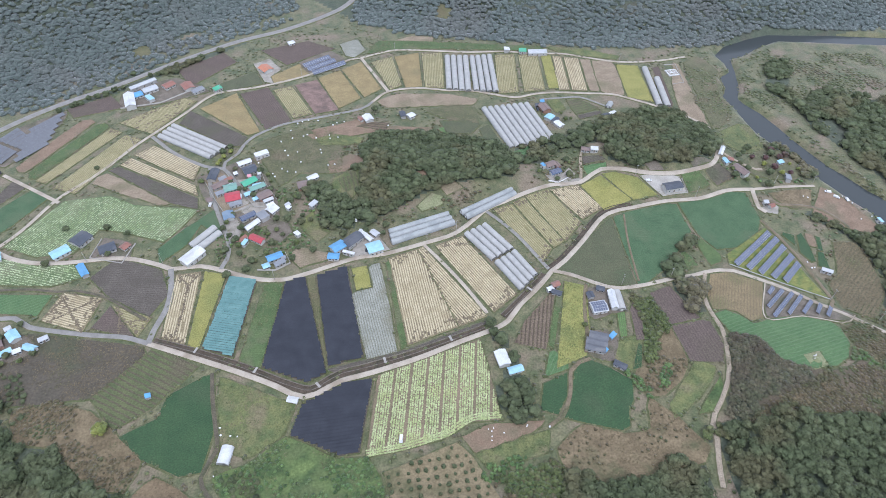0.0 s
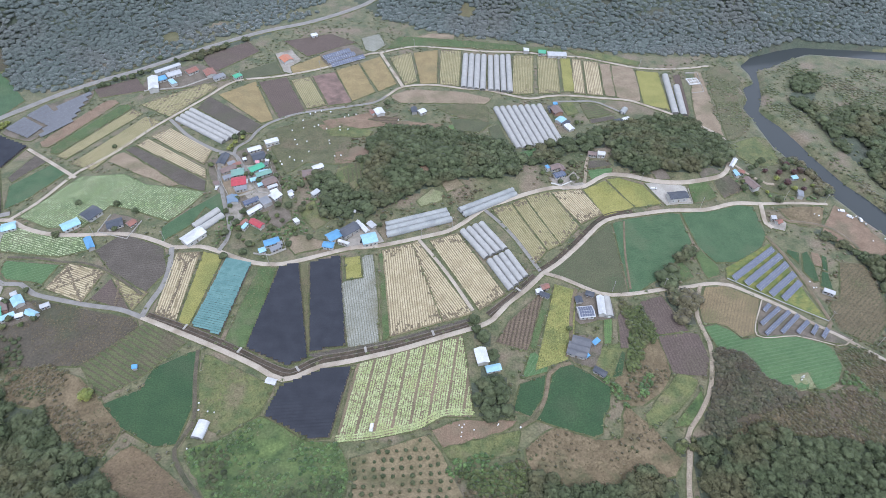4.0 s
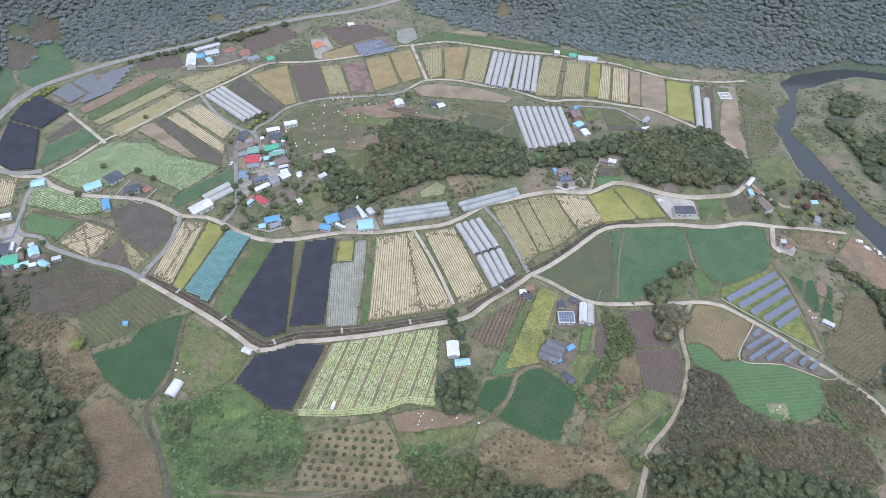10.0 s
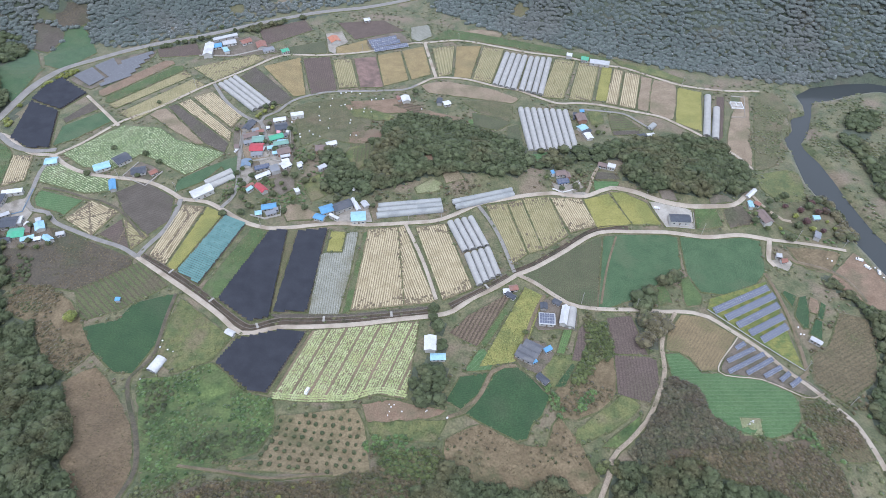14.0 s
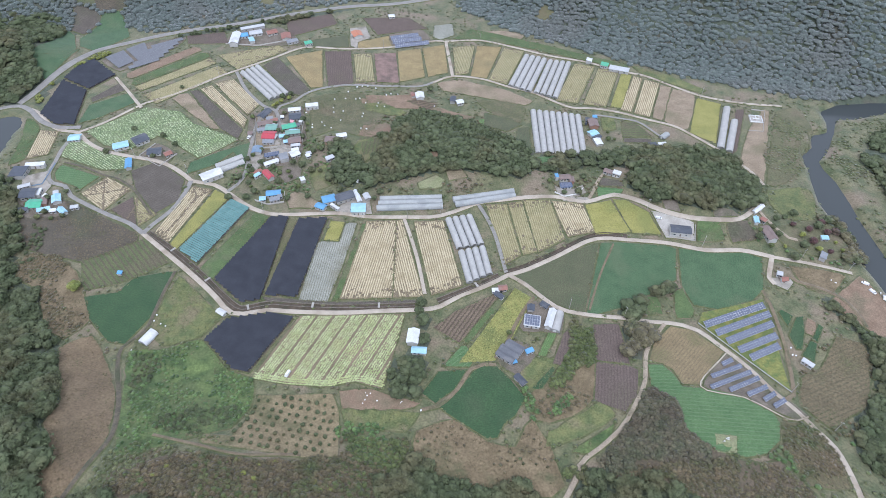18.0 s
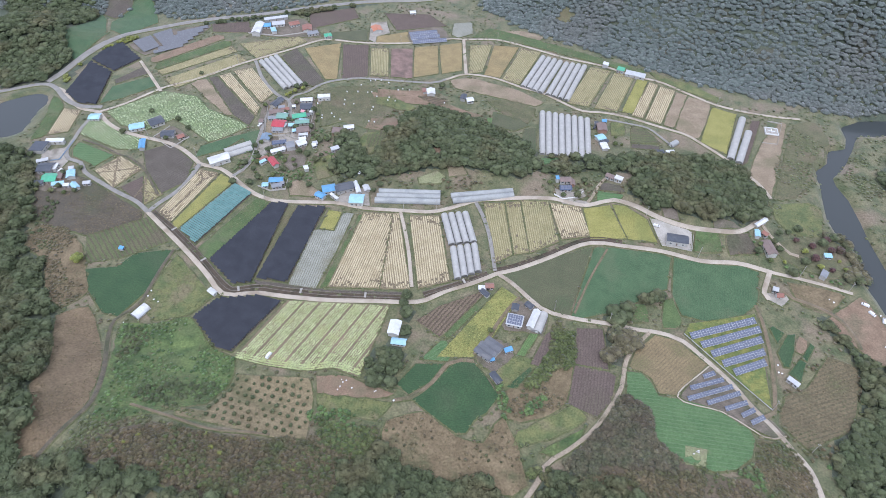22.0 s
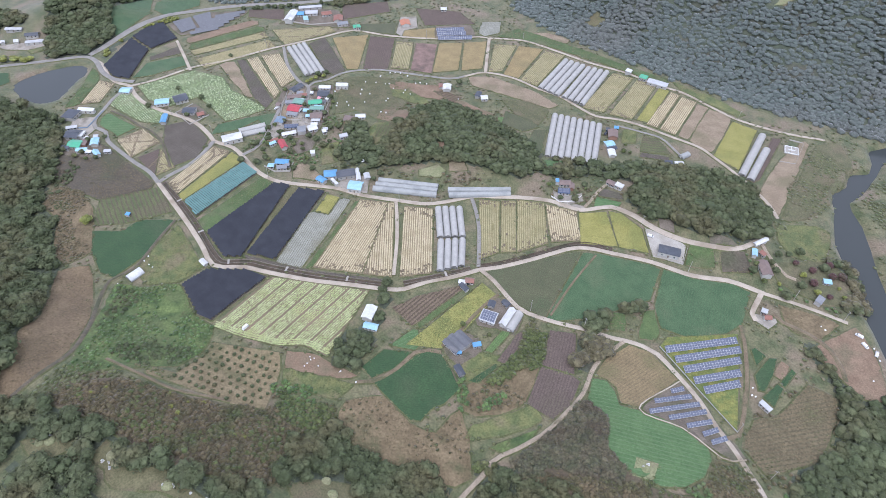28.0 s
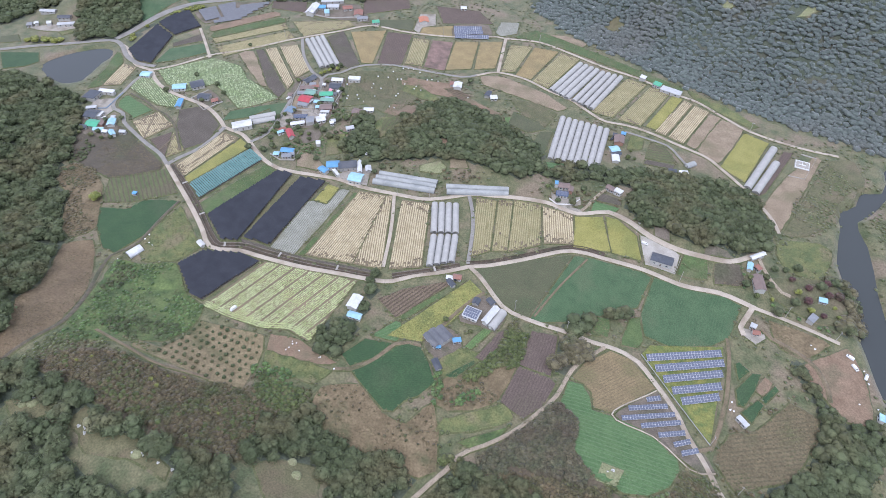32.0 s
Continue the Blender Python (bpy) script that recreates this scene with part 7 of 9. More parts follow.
house("dark-roofed store beside the lane", "shed", "dark", 101.6, 283.6, -17, 4.4, 2.9, 2.6, 0.6, "gable", 3)
house("long white-roofed barn with pale walls", "barn", "white", 107.6, 274.1, 91, 13.3, 3.5, 3.6, 1.2, "gable", 1)
house("upper bay of the dark grey-roofed barn", "barn", "slate", 93.4, 246.0, -15, 10.2, 4.4, 4.0, 1.0, "gable", 3)
house("middle bay of the dark grey-roofed barn", "barn", "slate", 91.6, 241.9, -15, 11.4, 3.6, 3.6, 0.9, "gable", 3)
house("lower bay of the dark grey-roofed barn", "barn", "slate", 90.2, 238.0, -15, 10.6, 3.4, 3.2, 0.8, "gable", 3)
house("blue-roofed shed beside the barn", "shed", "blue", 102.1, 247.0, 46, 4.7, 2.4, 2.6, 0.6, "shed", 3)
house("small blue tarpaulin shed", "shed", "blue", 96.0, 237.0, 41, 2.5, 2.1, 2.3, 0.4, "shed", 3)
house("dark-roofed store by the round field", "shed", "dark", 102.7, 226.8, -31, 6.7, 3.0, 2.7, 0.8, "gable", 3)
house("white-roofed farm hall among trees", "barn", "white", 35.0, 231.3, 16, 6.1, 9.3, 3.4, 1.1, "gable", 1)
house("light blue-roofed farmhouse among trees", "house", "sky", 41.9, 223.9, 18, 7.9, 3.6, 2.8, 1.0, "gable", 1)
house("small white shed at the road bend", "shed", "white", -81.8, 205.2, -11, 5.1, 2.6, 2.4, 0.5, "gable", 1)
house("small blue tarpaulin hut", "shed", "blue", -161.4, 207.8, 23, 2.4, 2.5, 2.0, 0.4, "shed", 3)
house("long grey-roofed store at the forest's edge", "shed", "steel", 95.1, 578.7, 2, 17.7, 6.3, 2.8, 0.6, "shed", 3)
house("green-roofed store at the forest's edge", "shed", "green", 80.9, 581.5, -1, 6.5, 5.2, 2.8, 0.6, "shed", 3)
house("white-roofed store at the forest's edge", "shed", "white", 65.8, 584.4, 3, 4.9, 5.2, 2.8, 0.6, "shed", 3)
house("large white-roofed barn at the road", "barn", "white", -164.6, 310.8, 56, 14.8, 8.1, 4.0, 1.2, "gable", 1)
house("white house at the top of the meadow", "house", "white", -60.5, 469.3, 30, 6.5, 8.1, 2.8, 1.0, "gable", 1)
house("red-roofed hut at the top of the meadow", "shed", "rust", -66.4, 468.3, 38, 2.6, 5.0, 2.6, 0.7, "gable", 1)
house("dark-roofed shed above the wood", "shed", "dark", -31.3, 474.8, 13, 3.9, 6.9, 2.6, 0.6, "gable", 3)
house("white-roofed shed above the wood", "shed", "white", -24.4, 473.4, 39, 5.2, 5.1, 2.6, 0.6, "gable", 1)
house("dark-roofed house beyond the pond", "house", "dark", -448.1, 320.3, 40, 11.9, 5.8, 2.8, 1.1, "gable", 1)
house("pale-roofed house on the far hillside", "house", "steel", -473.6, 317.3, 33, 15.5, 4.5, 2.8, 0.8, "gable", 3)
house("long grey-white store beyond the pond", "shed", "steel", -436.9, 314.5, 45, 16.2, 3.7, 2.5, 0.5, "shed", 1)
house("small white hut beyond the pond", "shed", "white", -465.0, 298.2, 65, 3.3, 4.0, 2.4, 0.5, "gable", 1)
house("grey shed beyond the pond", "shed", "grey", -467.5, 292.5, 47, 5.0, 4.9, 2.4, 0.5, "shed", 3)
house("white-roofed lean-to beyond the pond", "shed", "white", -453.9, 305.9, 60, 3.8, 5.7, 2.3, 0.5, "shed", 1)
house("long grey shed roof by the garden", "shed", "steel", 254.0, 298.2, -25, 6.4, 2.1, 2.4, 0.5, "shed", 3)
house("white hut at the river's edge", "shed", "sky", 313.1, 346.0, 11, 2.6, 4.2, 2.4, 0.5, "shed", 1)

for label, kind, roof, x, y, turn, l, d in (
        ("rusty lean-to against a village wall", "shed", "rust", -158.9, 389.5, 40, 6.0, 2.6),
        ("low grey sheet shelter in a village yard", "shed", "grey", -163.8, 390.6, 40, 5.4, 3.0),
        ("small white water tank house", "shed", "white", -155.2, 396.2, 30, 2.4, 2.2),
        ("brown sheet-roofed store between houses", "shed", "brown", -139.6, 377.2, 34, 4.6, 2.8),
        ("grey slate lean-to behind the green roof", "shed", "slate", -138.9, 389.9, 40, 7.4, 2.4),
        ("light blue shelter beside the brown house", "shed", "sky", -134.2, 368.0, 36, 4.2, 2.6),
        ("white container in the village yard", "shed", "white", -122.4, 361.6, 38, 5.2, 2.3),
        ("pale shed at the garden bend", "shed", "steel", -110.0, 361.4, 50, 3.6, 2.6),
        ("grey-roofed kennel by the workshop", "shed", "grey", -104.6, 309.9, 30, 3.0, 2.2),
        ("dark sheet shelter in the west farm", "shed", "dark", -266.2, 229.6, 30, 6.4, 3.0),
        ("white lean-to of the west farm", "shed", "white", -246.0, 236.8, 30, 4.2, 2.4),
        ("pale store at the west farm's gate", "shed", "steel", -258.6, 252.6, 40, 3.4, 2.4),
        ("white shed beside the junction house", "shed", "white", 69.6, 283.2, 25, 4.0, 2.4),
        ("blue tarpaulin store by the tunnels", "shed", "blue", 89.6, 494.8, 20, 3.4, 2.6),
        ("small dark shed by the tunnels", "shed", "dark", 84.6, 489.0, 20, 3.0, 2.4),
        ("rusty shed of the riverside gardens", "shed", "rust", 225.0, 408.6, -30, 4.0, 2.6),
        ("blue tarpaulin shelter under riverside trees", "shed", "sky", 266.4, 410.6, 20, 4.6, 3.0)):
    house(label, kind, roof, x, y, turn, l, d, 2.3, 0.4, "shed", 3)



def mud_line(label, pts, wide, seed):
    """A harvester's churned track across a field: overlapping patches of mud."""
    rg = np.random.default_rng(seed)
    line = smooth_line(pts, 0.9)
    P = np.concatenate([line + rg.normal(0, wide * 0.3, line.shape) for _ in range(2)])
    V, Fc = [], []
    for x, y in P:
        r, n0 = rg.uniform(0.35, 0.8), len(V)
        for i in range(6):
            k = r * rg.uniform(0.6, 1.3)
            u, w = x + math.cos(i * math.tau / 6) * k, y + math.sin(i * math.tau / 6) * k
            V.append((u, w, level(u, w) + 0.36))
        V.append((x, y, level(x, y) + 0.46))
        Fc += [(n0 + i, n0 + (i + 1) % 6, n0 + 6) for i in range(6)]
    ob = new("mud_track", mesh_of("mud_track", V, np.array(Fc), M_MUD))
    return tagged(ob, label, "mud track", kind="stuff")


for k, pts in enumerate(([(-238.9, 279.6), (-227.6, 266.1), (-215.5, 252.1)], [(-239.3, 258.8), (-228.5, 266.5), (-215.6, 276.5)],
                         [(-193.2, 251.0), (-195.7, 260.6), (-198.8, 268.4)], [(-195.2, 257.1), (-187.0, 259.7), (-180.6, 261.0)],
                         [(-156.4, 297.3), (-159.8, 291.7), (-161.6, 284.8), (-159.8, 270.0), (-159.1, 249.6)], [(-169.5, 294.5), (-163, 289), (-160.5, 282)])):
    mud_line("churned dark harvester track across straw stubble", pts, 1.2, 300 + k)

# tunnels and greenhouses
tunnels("long hooped tunnel of pale grey plastic between paddies", 4, (18.0, 334.5), (35.7, 310.3), (30.6, 343.0), (48.0, 319.0), M_FILM, 2.7, 0.9)
tunnels("long hooped tunnel of pale grey plastic between paddies", 4, (37.4, 308.2), (52.2, 284.3), (49.1, 317.2), (61.7, 295.6), M_FILM, 2.7, 0.9)
tunnels("hooped tunnel of white plastic by the village", 4, (-228.2, 445.9), (-179.2, 417.9), (-221.4, 459.8), (-170.3, 429.5), M_FILM, 2.6, 0.9)
tunnels("hooped tunnel of grey plastic in the northern paddies", 4, (7.7, 573.4), (8.8, 515.6), (25.2, 573.0), (26.0, 513.0), M_FILM, 2.6, 0.88)
tunnels("hooped tunnel of grey plastic in the northern paddies", 4, (31.5, 572.3), (33.3, 513.2), (48.3, 575.1), (50.7, 511.9), M_FILM, 2.6, 0.88)
tunnels("long hooped tunnel of pale plastic behind the knoll", 8, (38.3, 485.7), (57.9, 430.1), (75.6, 492.6), (92.5, 440.5), M_FILM, 2.8, 0.9)
tunnels("long tunnel of glossy plastic near the river", 2, (193.7, 553.6), (192.6, 491.6), (201.0, 536.0), (199.3, 489.7), M_FILM, 2.6, 0.75)
tunnels("long low greenhouse of grey sheets by the road", 3, (-36.0, 335.3), (5.6, 353.7), (-33.9, 325.6), (9.6, 345.2), M_FILM2, 3.0, 0.96)
tunnels("long low greenhouse of grey sheets by the road", 2, (14.5, 352.9), (53.1, 378.2), (17.7, 349.2), (55.2, 374.7), M_FILM2, 3.0, 0.96)
tunnels("low white tunnel beside the barn", 2, (-169.4, 322.4), (-157.6, 340.5), (-163.3, 320.5), (-153.0, 335.5), M_FILM, 2.4, 0.9)
tunnel("white-covered tunnel shed on the slope", (-111.2, 179.0), (-112.0, 169.2), 6.6, 3.0, ROOFS["white"])
tunnel("clear plastic tunnel beside the long barn", (112.2, 267.2), (111.4, 282.6), 6.0, 2.8, M_FILM)
tunnel("small dark tunnel by the lane", (146.2, 488.0), (150.1, 495.6), 5.0, 2.4, M_FILM2)

# solar tables
solar_row("row of blue solar panels over weedy ground", (196.2, 305.0), (229.6, 334.5), 4.3, 3, 1.75)
solar_row("row of blue solar panels over weedy ground", (203.2, 301.3), (233.2, 328.9), 4.3, 3, 1.75)
solar_row("row of blue solar panels over weedy ground", (209.7, 297.4), (235.1, 321.5), 4.3, 3, 1.75)
solar_row("row of blue solar panels over weedy ground", (216.6, 293.4), (237.4, 313.1), 4.3, 3, 1.75)
solar_row("row of blue solar panels over weedy ground", (223.3, 290.2), (238.9, 305.9), 4.3, 3, 1.75)
solar_row("row of blue solar panels over bare ground", (207.7, 278.6), (213.3, 284.8), 2.7, 2, 1.6)
solar_row("row of blue solar panels over bare ground", (202.1, 266.6), (218.4, 282.3), 2.7, 2, 1.6)
solar_row("row of blue solar panels over bare ground", (201.9, 258.1), (223.6, 279.8), 2.7, 2, 1.6)
solar_row("row of blue solar panels over bare ground", (211.9, 260.4), (227.9, 277.0), 2.7, 2, 1.6)
solar_row("row of blue solar panels over bare ground", (221.3, 261.1), (232.0, 272.1), 2.7, 2, 1.6)
solar_row("row of blue solar panels over bare ground", (229.8, 260.9), (236.0, 268.9), 2.7, 2, 1.6)
solar_row("row of blue solar panels over bare ground", (234.8, 258.4), (241.1, 266.3), 2.7, 2, 1.6)
solar_row("grey solar table beside the highway", (-359.3, 417.1), (-353.0, 434.4), 3.4, 2, 2.1, cells=M_PANEL_GREY)
solar_row("grey solar table beside the highway", (-354.4, 415.2), (-348.4, 432.0), 3.4, 2, 2.1, cells=M_PANEL_GREY)
solar_row("grey solar table beside the highway", (-349.5, 413.2), (-343.9, 429.6), 3.4, 2, 2.1, cells=M_PANEL_GREY)
solar_row("grey solar table beside the highway", (-344.6, 411.2), (-339.3, 427.2), 3.4, 2, 2.1, cells=M_PANEL_GREY)
solar_row("grey solar table beside the highway", (-339.7, 409.2), (-334.8, 424.9), 3.4, 2, 2.1, cells=M_PANEL_GREY)
solar_row("grey solar table beside the highway", (-352.6, 437.0), (-345.0, 453.8), 3.4, 2, 2.1, cells=M_PANEL_GREY)
solar_row("grey solar table beside the highway", (-347.8, 434.7), (-340.5, 450.1), 3.4, 2, 2.1, cells=M_PANEL_GREY)
solar_row("grey solar table beside the highway", (-343.0, 432.3), (-336.1, 446.5), 3.4, 2, 2.1, cells=M_PANEL_GREY)
solar_row("grey solar table beside the highway", (-338.3, 430.0), (-331.7, 443.0), 3.4, 2, 2.1, cells=M_PANEL_GREY)
solar_row("grey solar table beside the highway", (-333.5, 427.7), (-327.4, 439.5), 3.4, 2, 2.1, cells=M_PANEL_GREY)
solar_row("grey solar table beside the highway", (-335.0, 450.9), (-317.3, 475.7), 3.6, 2, 2.1, cells=M_PANEL_GREY)
solar_row("grey solar table beside the highway", (-333.7, 442.8), (-316.6, 467.4), 3.6, 2, 2.1, cells=M_PANEL_GREY)
solar_row("grey solar table beside the highway", (-332.5, 434.9), (-315.9, 459.2), 3.6, 2, 2.1, cells=M_PANEL_GREY)
solar_row("grey solar table beside the highway", (-331.4, 427.1), (-315.2, 451.1), 3.6, 2, 2.1, cells=M_PANEL_GREY)
solar_row("grey solar table beside the highway", (-330.2, 419.4), (-314.5, 443.2), 3.6, 2, 2.1, cells=M_PANEL_GREY)
solar_row("grey solar table beside the highway", (-329.1, 411.9), (-313.9, 435.4), 3.6, 2, 2.1, cells=M_PANEL_GREY)
solar_row("dark solar table at the field's end", (-126.8, 553.3), (-104.3, 570.5), 5.0, 2, 2.1)
solar_row("dark solar table at the field's end", (-121.9, 546.8), (-98.5, 564.3), 5.0, 2, 2.1)
solar_row("dark solar table at the field's end", (-116.5, 540.6), (-88.7, 559.9), 5.0, 2, 2.1)

# small things
planted(make_pole(), [(148.0, 392.8), (251.4, 384.9), (280.7, 385.3), (264.7, 255.1), (-9.4, 324.7), (10.8, 337.1), (116.5, 288.0), (188.4, 371.8), (-245.2, 433.8), (-192.5, 507.4), (-125.2, 532.9), (-43.0, 581.7), (170.8, 562.2), (-184.1, 307.5), (-107.2, 292.0), (245.0, 273.8), (149.5, 293.9), (-233.4, 307.6)], 3, 0.92, 1.05)
planted(make_bale(), [(-111.4, 445.7), (-120.0, 442.9), (-128.3, 438.4), (-108.6, 447.8), (-115.2, 465.9), (-110.5, 467.9), (-118.9, 463.2), (-122.9, 453.5), (-123.1, 426.2), (-119.6, 420.0), (-112.9, 424.7), (-141.1, 411.0), (-127.5, 397.6), (-125.4, 394.1), (-121.6, 403.4), (-116.9, 399.9), (-110.3, 398.8), (-95.1, 427.4), (-93.9, 423.0), (-90.4, 447.0), (-100.8, 443.5), (-89.3, 442.6), (-83.1, 444.4), (-89.1, 461.2), (-86.2, 464.4), (-80.2, 465.9), (-102.3, 467.4), (-127.1, 383.4), (-81.1, 405.8), (-86.0, 405.2), (-108.2, 411.3), (-43.2, 460.8), (-48.9, 450.7), (-2.7, 448.9)], 4, 0.7, 0.9)
CAR_WHITE, CAR_DARK = plain("white_car_paint", (0.75, 0.75, 0.74), 0.25), plain("dark_car_paint", (0.05, 0.055, 0.065), 0.2)
planted(make_car(CAR_WHITE, "white car parked on bare ground", False), [(-59.8, 348.0), (-166.6, 363.6), (290.5, 378.3), (294.4, 372.5), (301.1, 369.9), (156.7, 386.9), (-56.6, 332.1)], 5, 1.0, 1.06)
planted(make_car(CAR_DARK, "dark saloon car parked in the yard", False), [(-50.0, 319.0), (84.7, 484.8), (71.5, 285.7)], 5, 1.0, 1.06)
planted(make_car(CAR_WHITE, "white van parked by the field", True), [(-21.7, 182.9), (-264.9, 247.5)], 5, 1.0, 1.06)
planted(make_tree(30, "round green tree at the roadside", 6.5, 6.5, M_LEAF, "garden trees"), [(30.1, 256.3), (31.3, 250.1)], 6, 0.7, 1.25)
planted(make_tree(31, "yellow-green lone tree on the fallow slope", 8.5, 6.5, M_YELLOW, "garden trees"), [(-179.9, 187.9)], 7, 1.0, 1.0)
planted(make_tree(32, "dark green bushy garden tree", 5, 5, M_LEAF, "garden trees"), [(-157.1, 402.5), (-157.4, 387.2), (-149.1, 379.4), (-136.4, 372.2), (-125.6, 379.1), (-119.6, 371.8), (-147.5, 352.2), (-151.2, 338.1), (-139.5, 326.5), (-127.4, 337.7), (-115.9, 347.8), (-108.0, 347.4), (-97.9, 351.7), (-91.6, 346.9), (-114.6, 324.1), (-134.6, 314.2), (-144.4, 317.2), (-125.2, 307.7), (-98.7, 310.1), (-86.0, 317.6), (-67.2, 332.4), (-51.2, 342.6), (-273.6, 241.0), (-261.0, 246.4), (-253.3, 256.6), (-300.8, 250.4), (-294.8, 238.9), (-259.0, 304.6), (-244.7, 328.5), (-215.3, 332.9), (-222.1, 314.0), (-144.8, 379.5), (-137.1, 399.9), (-98.0, 344.2), (-108.8, 332.4), (-127.3, 300.0), (-96.2, 320.1), (-138.7, 295.1), (-138.2, 338.3), (-145.1, 331.6), (-120.4, 334.7), (-103.6, 370.3), (-108.8, 366.0), (-251.0, 234.1), (-265.9, 227.7), (-236.6, 235.7), (-281.4, 234.3), (-231.2, 338.5), (-259.4, 337.5), (-52.2, 335.4), (-39.7, 333.9), (-38.6, 341.1), (97.7, 410.6), (97.8, 393.4), (88.2, 389.4), (231.8, 405.7), (236.0, 400.5), (223.4, 391.8), (-262.7, 403.4), (-171.2, 422.9), (-166.8, 429.7), (-55.6, 482.5)], 8, 0.7, 1.25)
planted(make_tree(36, "yellow-green tree beside the tunnels", 4.5, 4.5, M_YELLOW, "garden trees"), [(-169.1, 417.4), (-171.0, 412.9), (-165.2, 423.9), (-172, 409)], 24, 0.8, 1.1)
planted(make_tree(37, "leafy olive-green garden tree", 4.5, 4.2, M_OLIVE, "garden trees"), [(-176, 399), (-179, 388), (-131, 396), (-127, 388), (-112, 367), (-106, 371), (-114, 337), (-119, 333), (-137, 322), (-147, 316), (-131, 312), (-123, 308), (-117, 315), (-98, 325), (-150, 344), (-263, 224), (-252, 228), (-242, 231), (-270, 236), (75, 397), (100, 408), (106, 468), (104, 478), (111, 470), (232, 388), (224, 399), (87, 256), (104, 258)], 25, 0.6, 1.15)
planted(make_tree(33, "dark red-leaved tree on bare riverside ground", 6, 5, M_PLUM, "riverside trees"), [(245.7, 416.0), (264.9, 426.6), (273.9, 420.4), (268.5, 417.4), (256.4, 415.6), (259, 404), (270, 399)], 21, 0.7, 1.2)
planted(make_tree(34, "yellowing tree on bare riverside ground", 5, 4.5, M_YELLOW, "riverside trees"), [(251.9, 407.7), (273.9, 410.1), (240.6, 391.3), (262.8, 398.2), (278.3, 403.7)], 22, 0.6, 1.0)
planted(make_tree(35, "dark green tree on bare riverside ground", 6, 6, M_LEAF, "riverside trees"), [(246.5, 382.9), (262.8, 421.2), (269.1, 430.5), (240, 421), (234, 416), (253, 397), (246, 428)], 23, 0.6, 1.15)
rows_o, co, so = spans([(-28.0, 163.6), (6.7, 180.3), (15.3, 173.0), (28.7, 149.5), (13.2, 140.2), (-15.4, 133.0), (-26.1, 135.1), (-25.0, 149.2)], 10, 4.7, 0.8)
orchard = [(u * co - v * so, u * so + v * co) for v, a, b in rows_o for u in np.arange(a, b, 4.7)]
rg = random.Random(76)
orchard = [(x + rg.uniform(-0.5, 0.5), y + rg.uniform(-0.5, 0.5)) for x, y in orchard if rg.random() < 0.93]
planted(make_tree(50, "small dark orchard tree in dry grass", 2.4, 2.0, M_LEAF, "orchard trees"), orchard, 78, 0.7, 1.2)


def make_sack():
    """A slumped bulk bag."""
    bm = bmesh.new()
    bmesh.ops.create_cube(bm, size=1.0, matrix=Matrix.Translation((0, 0, 0.4)) @ Matrix.Diagonal((1.1, 0.9, 0.85, 1)))
    bmesh.ops.bevel(bm, geom=bm.edges[:], offset=0.22, segments=2, affect='EDGES')
    for v in bm.verts:
        v.co += Vector((noise.noise(v.co * 2.1), noise.noise(v.co * 2.3 + Vector((5, 0, 0))), 0.4 * noise.noise(v.co * 1.7))) * 0.12
    ob = part("bulk_bag", bm, M_BALE, None)
    return tagged(ob, "slumped white bulk bag lying on the ground", "bag", "white bulk bags")


planted(make_sack(), [(24.6, 188.3), (26.2, 187.1), (27.3, 188.9), (26.2, 184.2), (26.0, 181.9), (32.7, 186.2), (45.1, 189.8), (45.6, 190.6), (57.4, 189.6), (-22.6, 163.6), (-116.7, 185.3), (-118.0, 189.6), (-111.5, 184.9), (-107.8, 184.7), (-115.0, 163.3), (301.6, 372.0), (301.5, 368.8), (303.3, 366.0), (299.3, 373.4), (311.0, 352.0), (313.6, 348.3), (302.0, 349.2), (270.0, 373.2), (272.6, 371.8), (245.6, 307.5), (248.4, 302.8), (246.5, 302.5)], 31, 0.6, 1.0)
BORDER = smooth_line([(-39.0, 174.4), (-21.0, 177.7), (-6.8, 182.1), (3.5, 185.7), (10.7, 190.9), (18.2, 194.6), (31.2, 195.8)], 0.8)
side = np.gradient(BORDER, axis=0)
side = np.stack([-side[:, 1], side[:, 0]], 1) / np.linalg.norm(side, axis=1)[:, None]
beds = np.concatenate([BORDER + side * o for o in (-0.6, 0.9, 2.4)])
border_ob = domes("cabbage_border", beds, 0.62, M_HEADS, None, np.random.default_rng(91))
tagged(border_ob, "curved rows of pale green cabbages along the field's edge", "cabbages", kind="stuff")


def make_grave():
    ob = new("grave_stone")
    tagged(ob, "pale upright grave stone on a grass clearing", "grave stone", "grave stones")
    part("plinth", box(bmesh.new(), -0.7, 0.7, -0.4, 0.4, -0.2, 0.25, 0.04), M_STONE, ob)
    part("tablet", box(bmesh.new(), -0.42, 0.42, -0.14, 0.14, 0.25, 1.5, 0.05), M_STONE, ob)
    return ob


planted(make_grave(), [(-31.7, 76.1), (-28.5, 77.8), (-25.0, 78.1), (-28.0, 67.1), (-26.2, 68.9), (-0.6, 81.5), (2.4, 82.6), (4.7, 81.2), (31.4, 89.1), (35.4, 91.6), (44.1, 93.5), (51.6, 95.5), (211.2, 226.7), (209.5, 224.2)], 9, 0.9, 1.3)

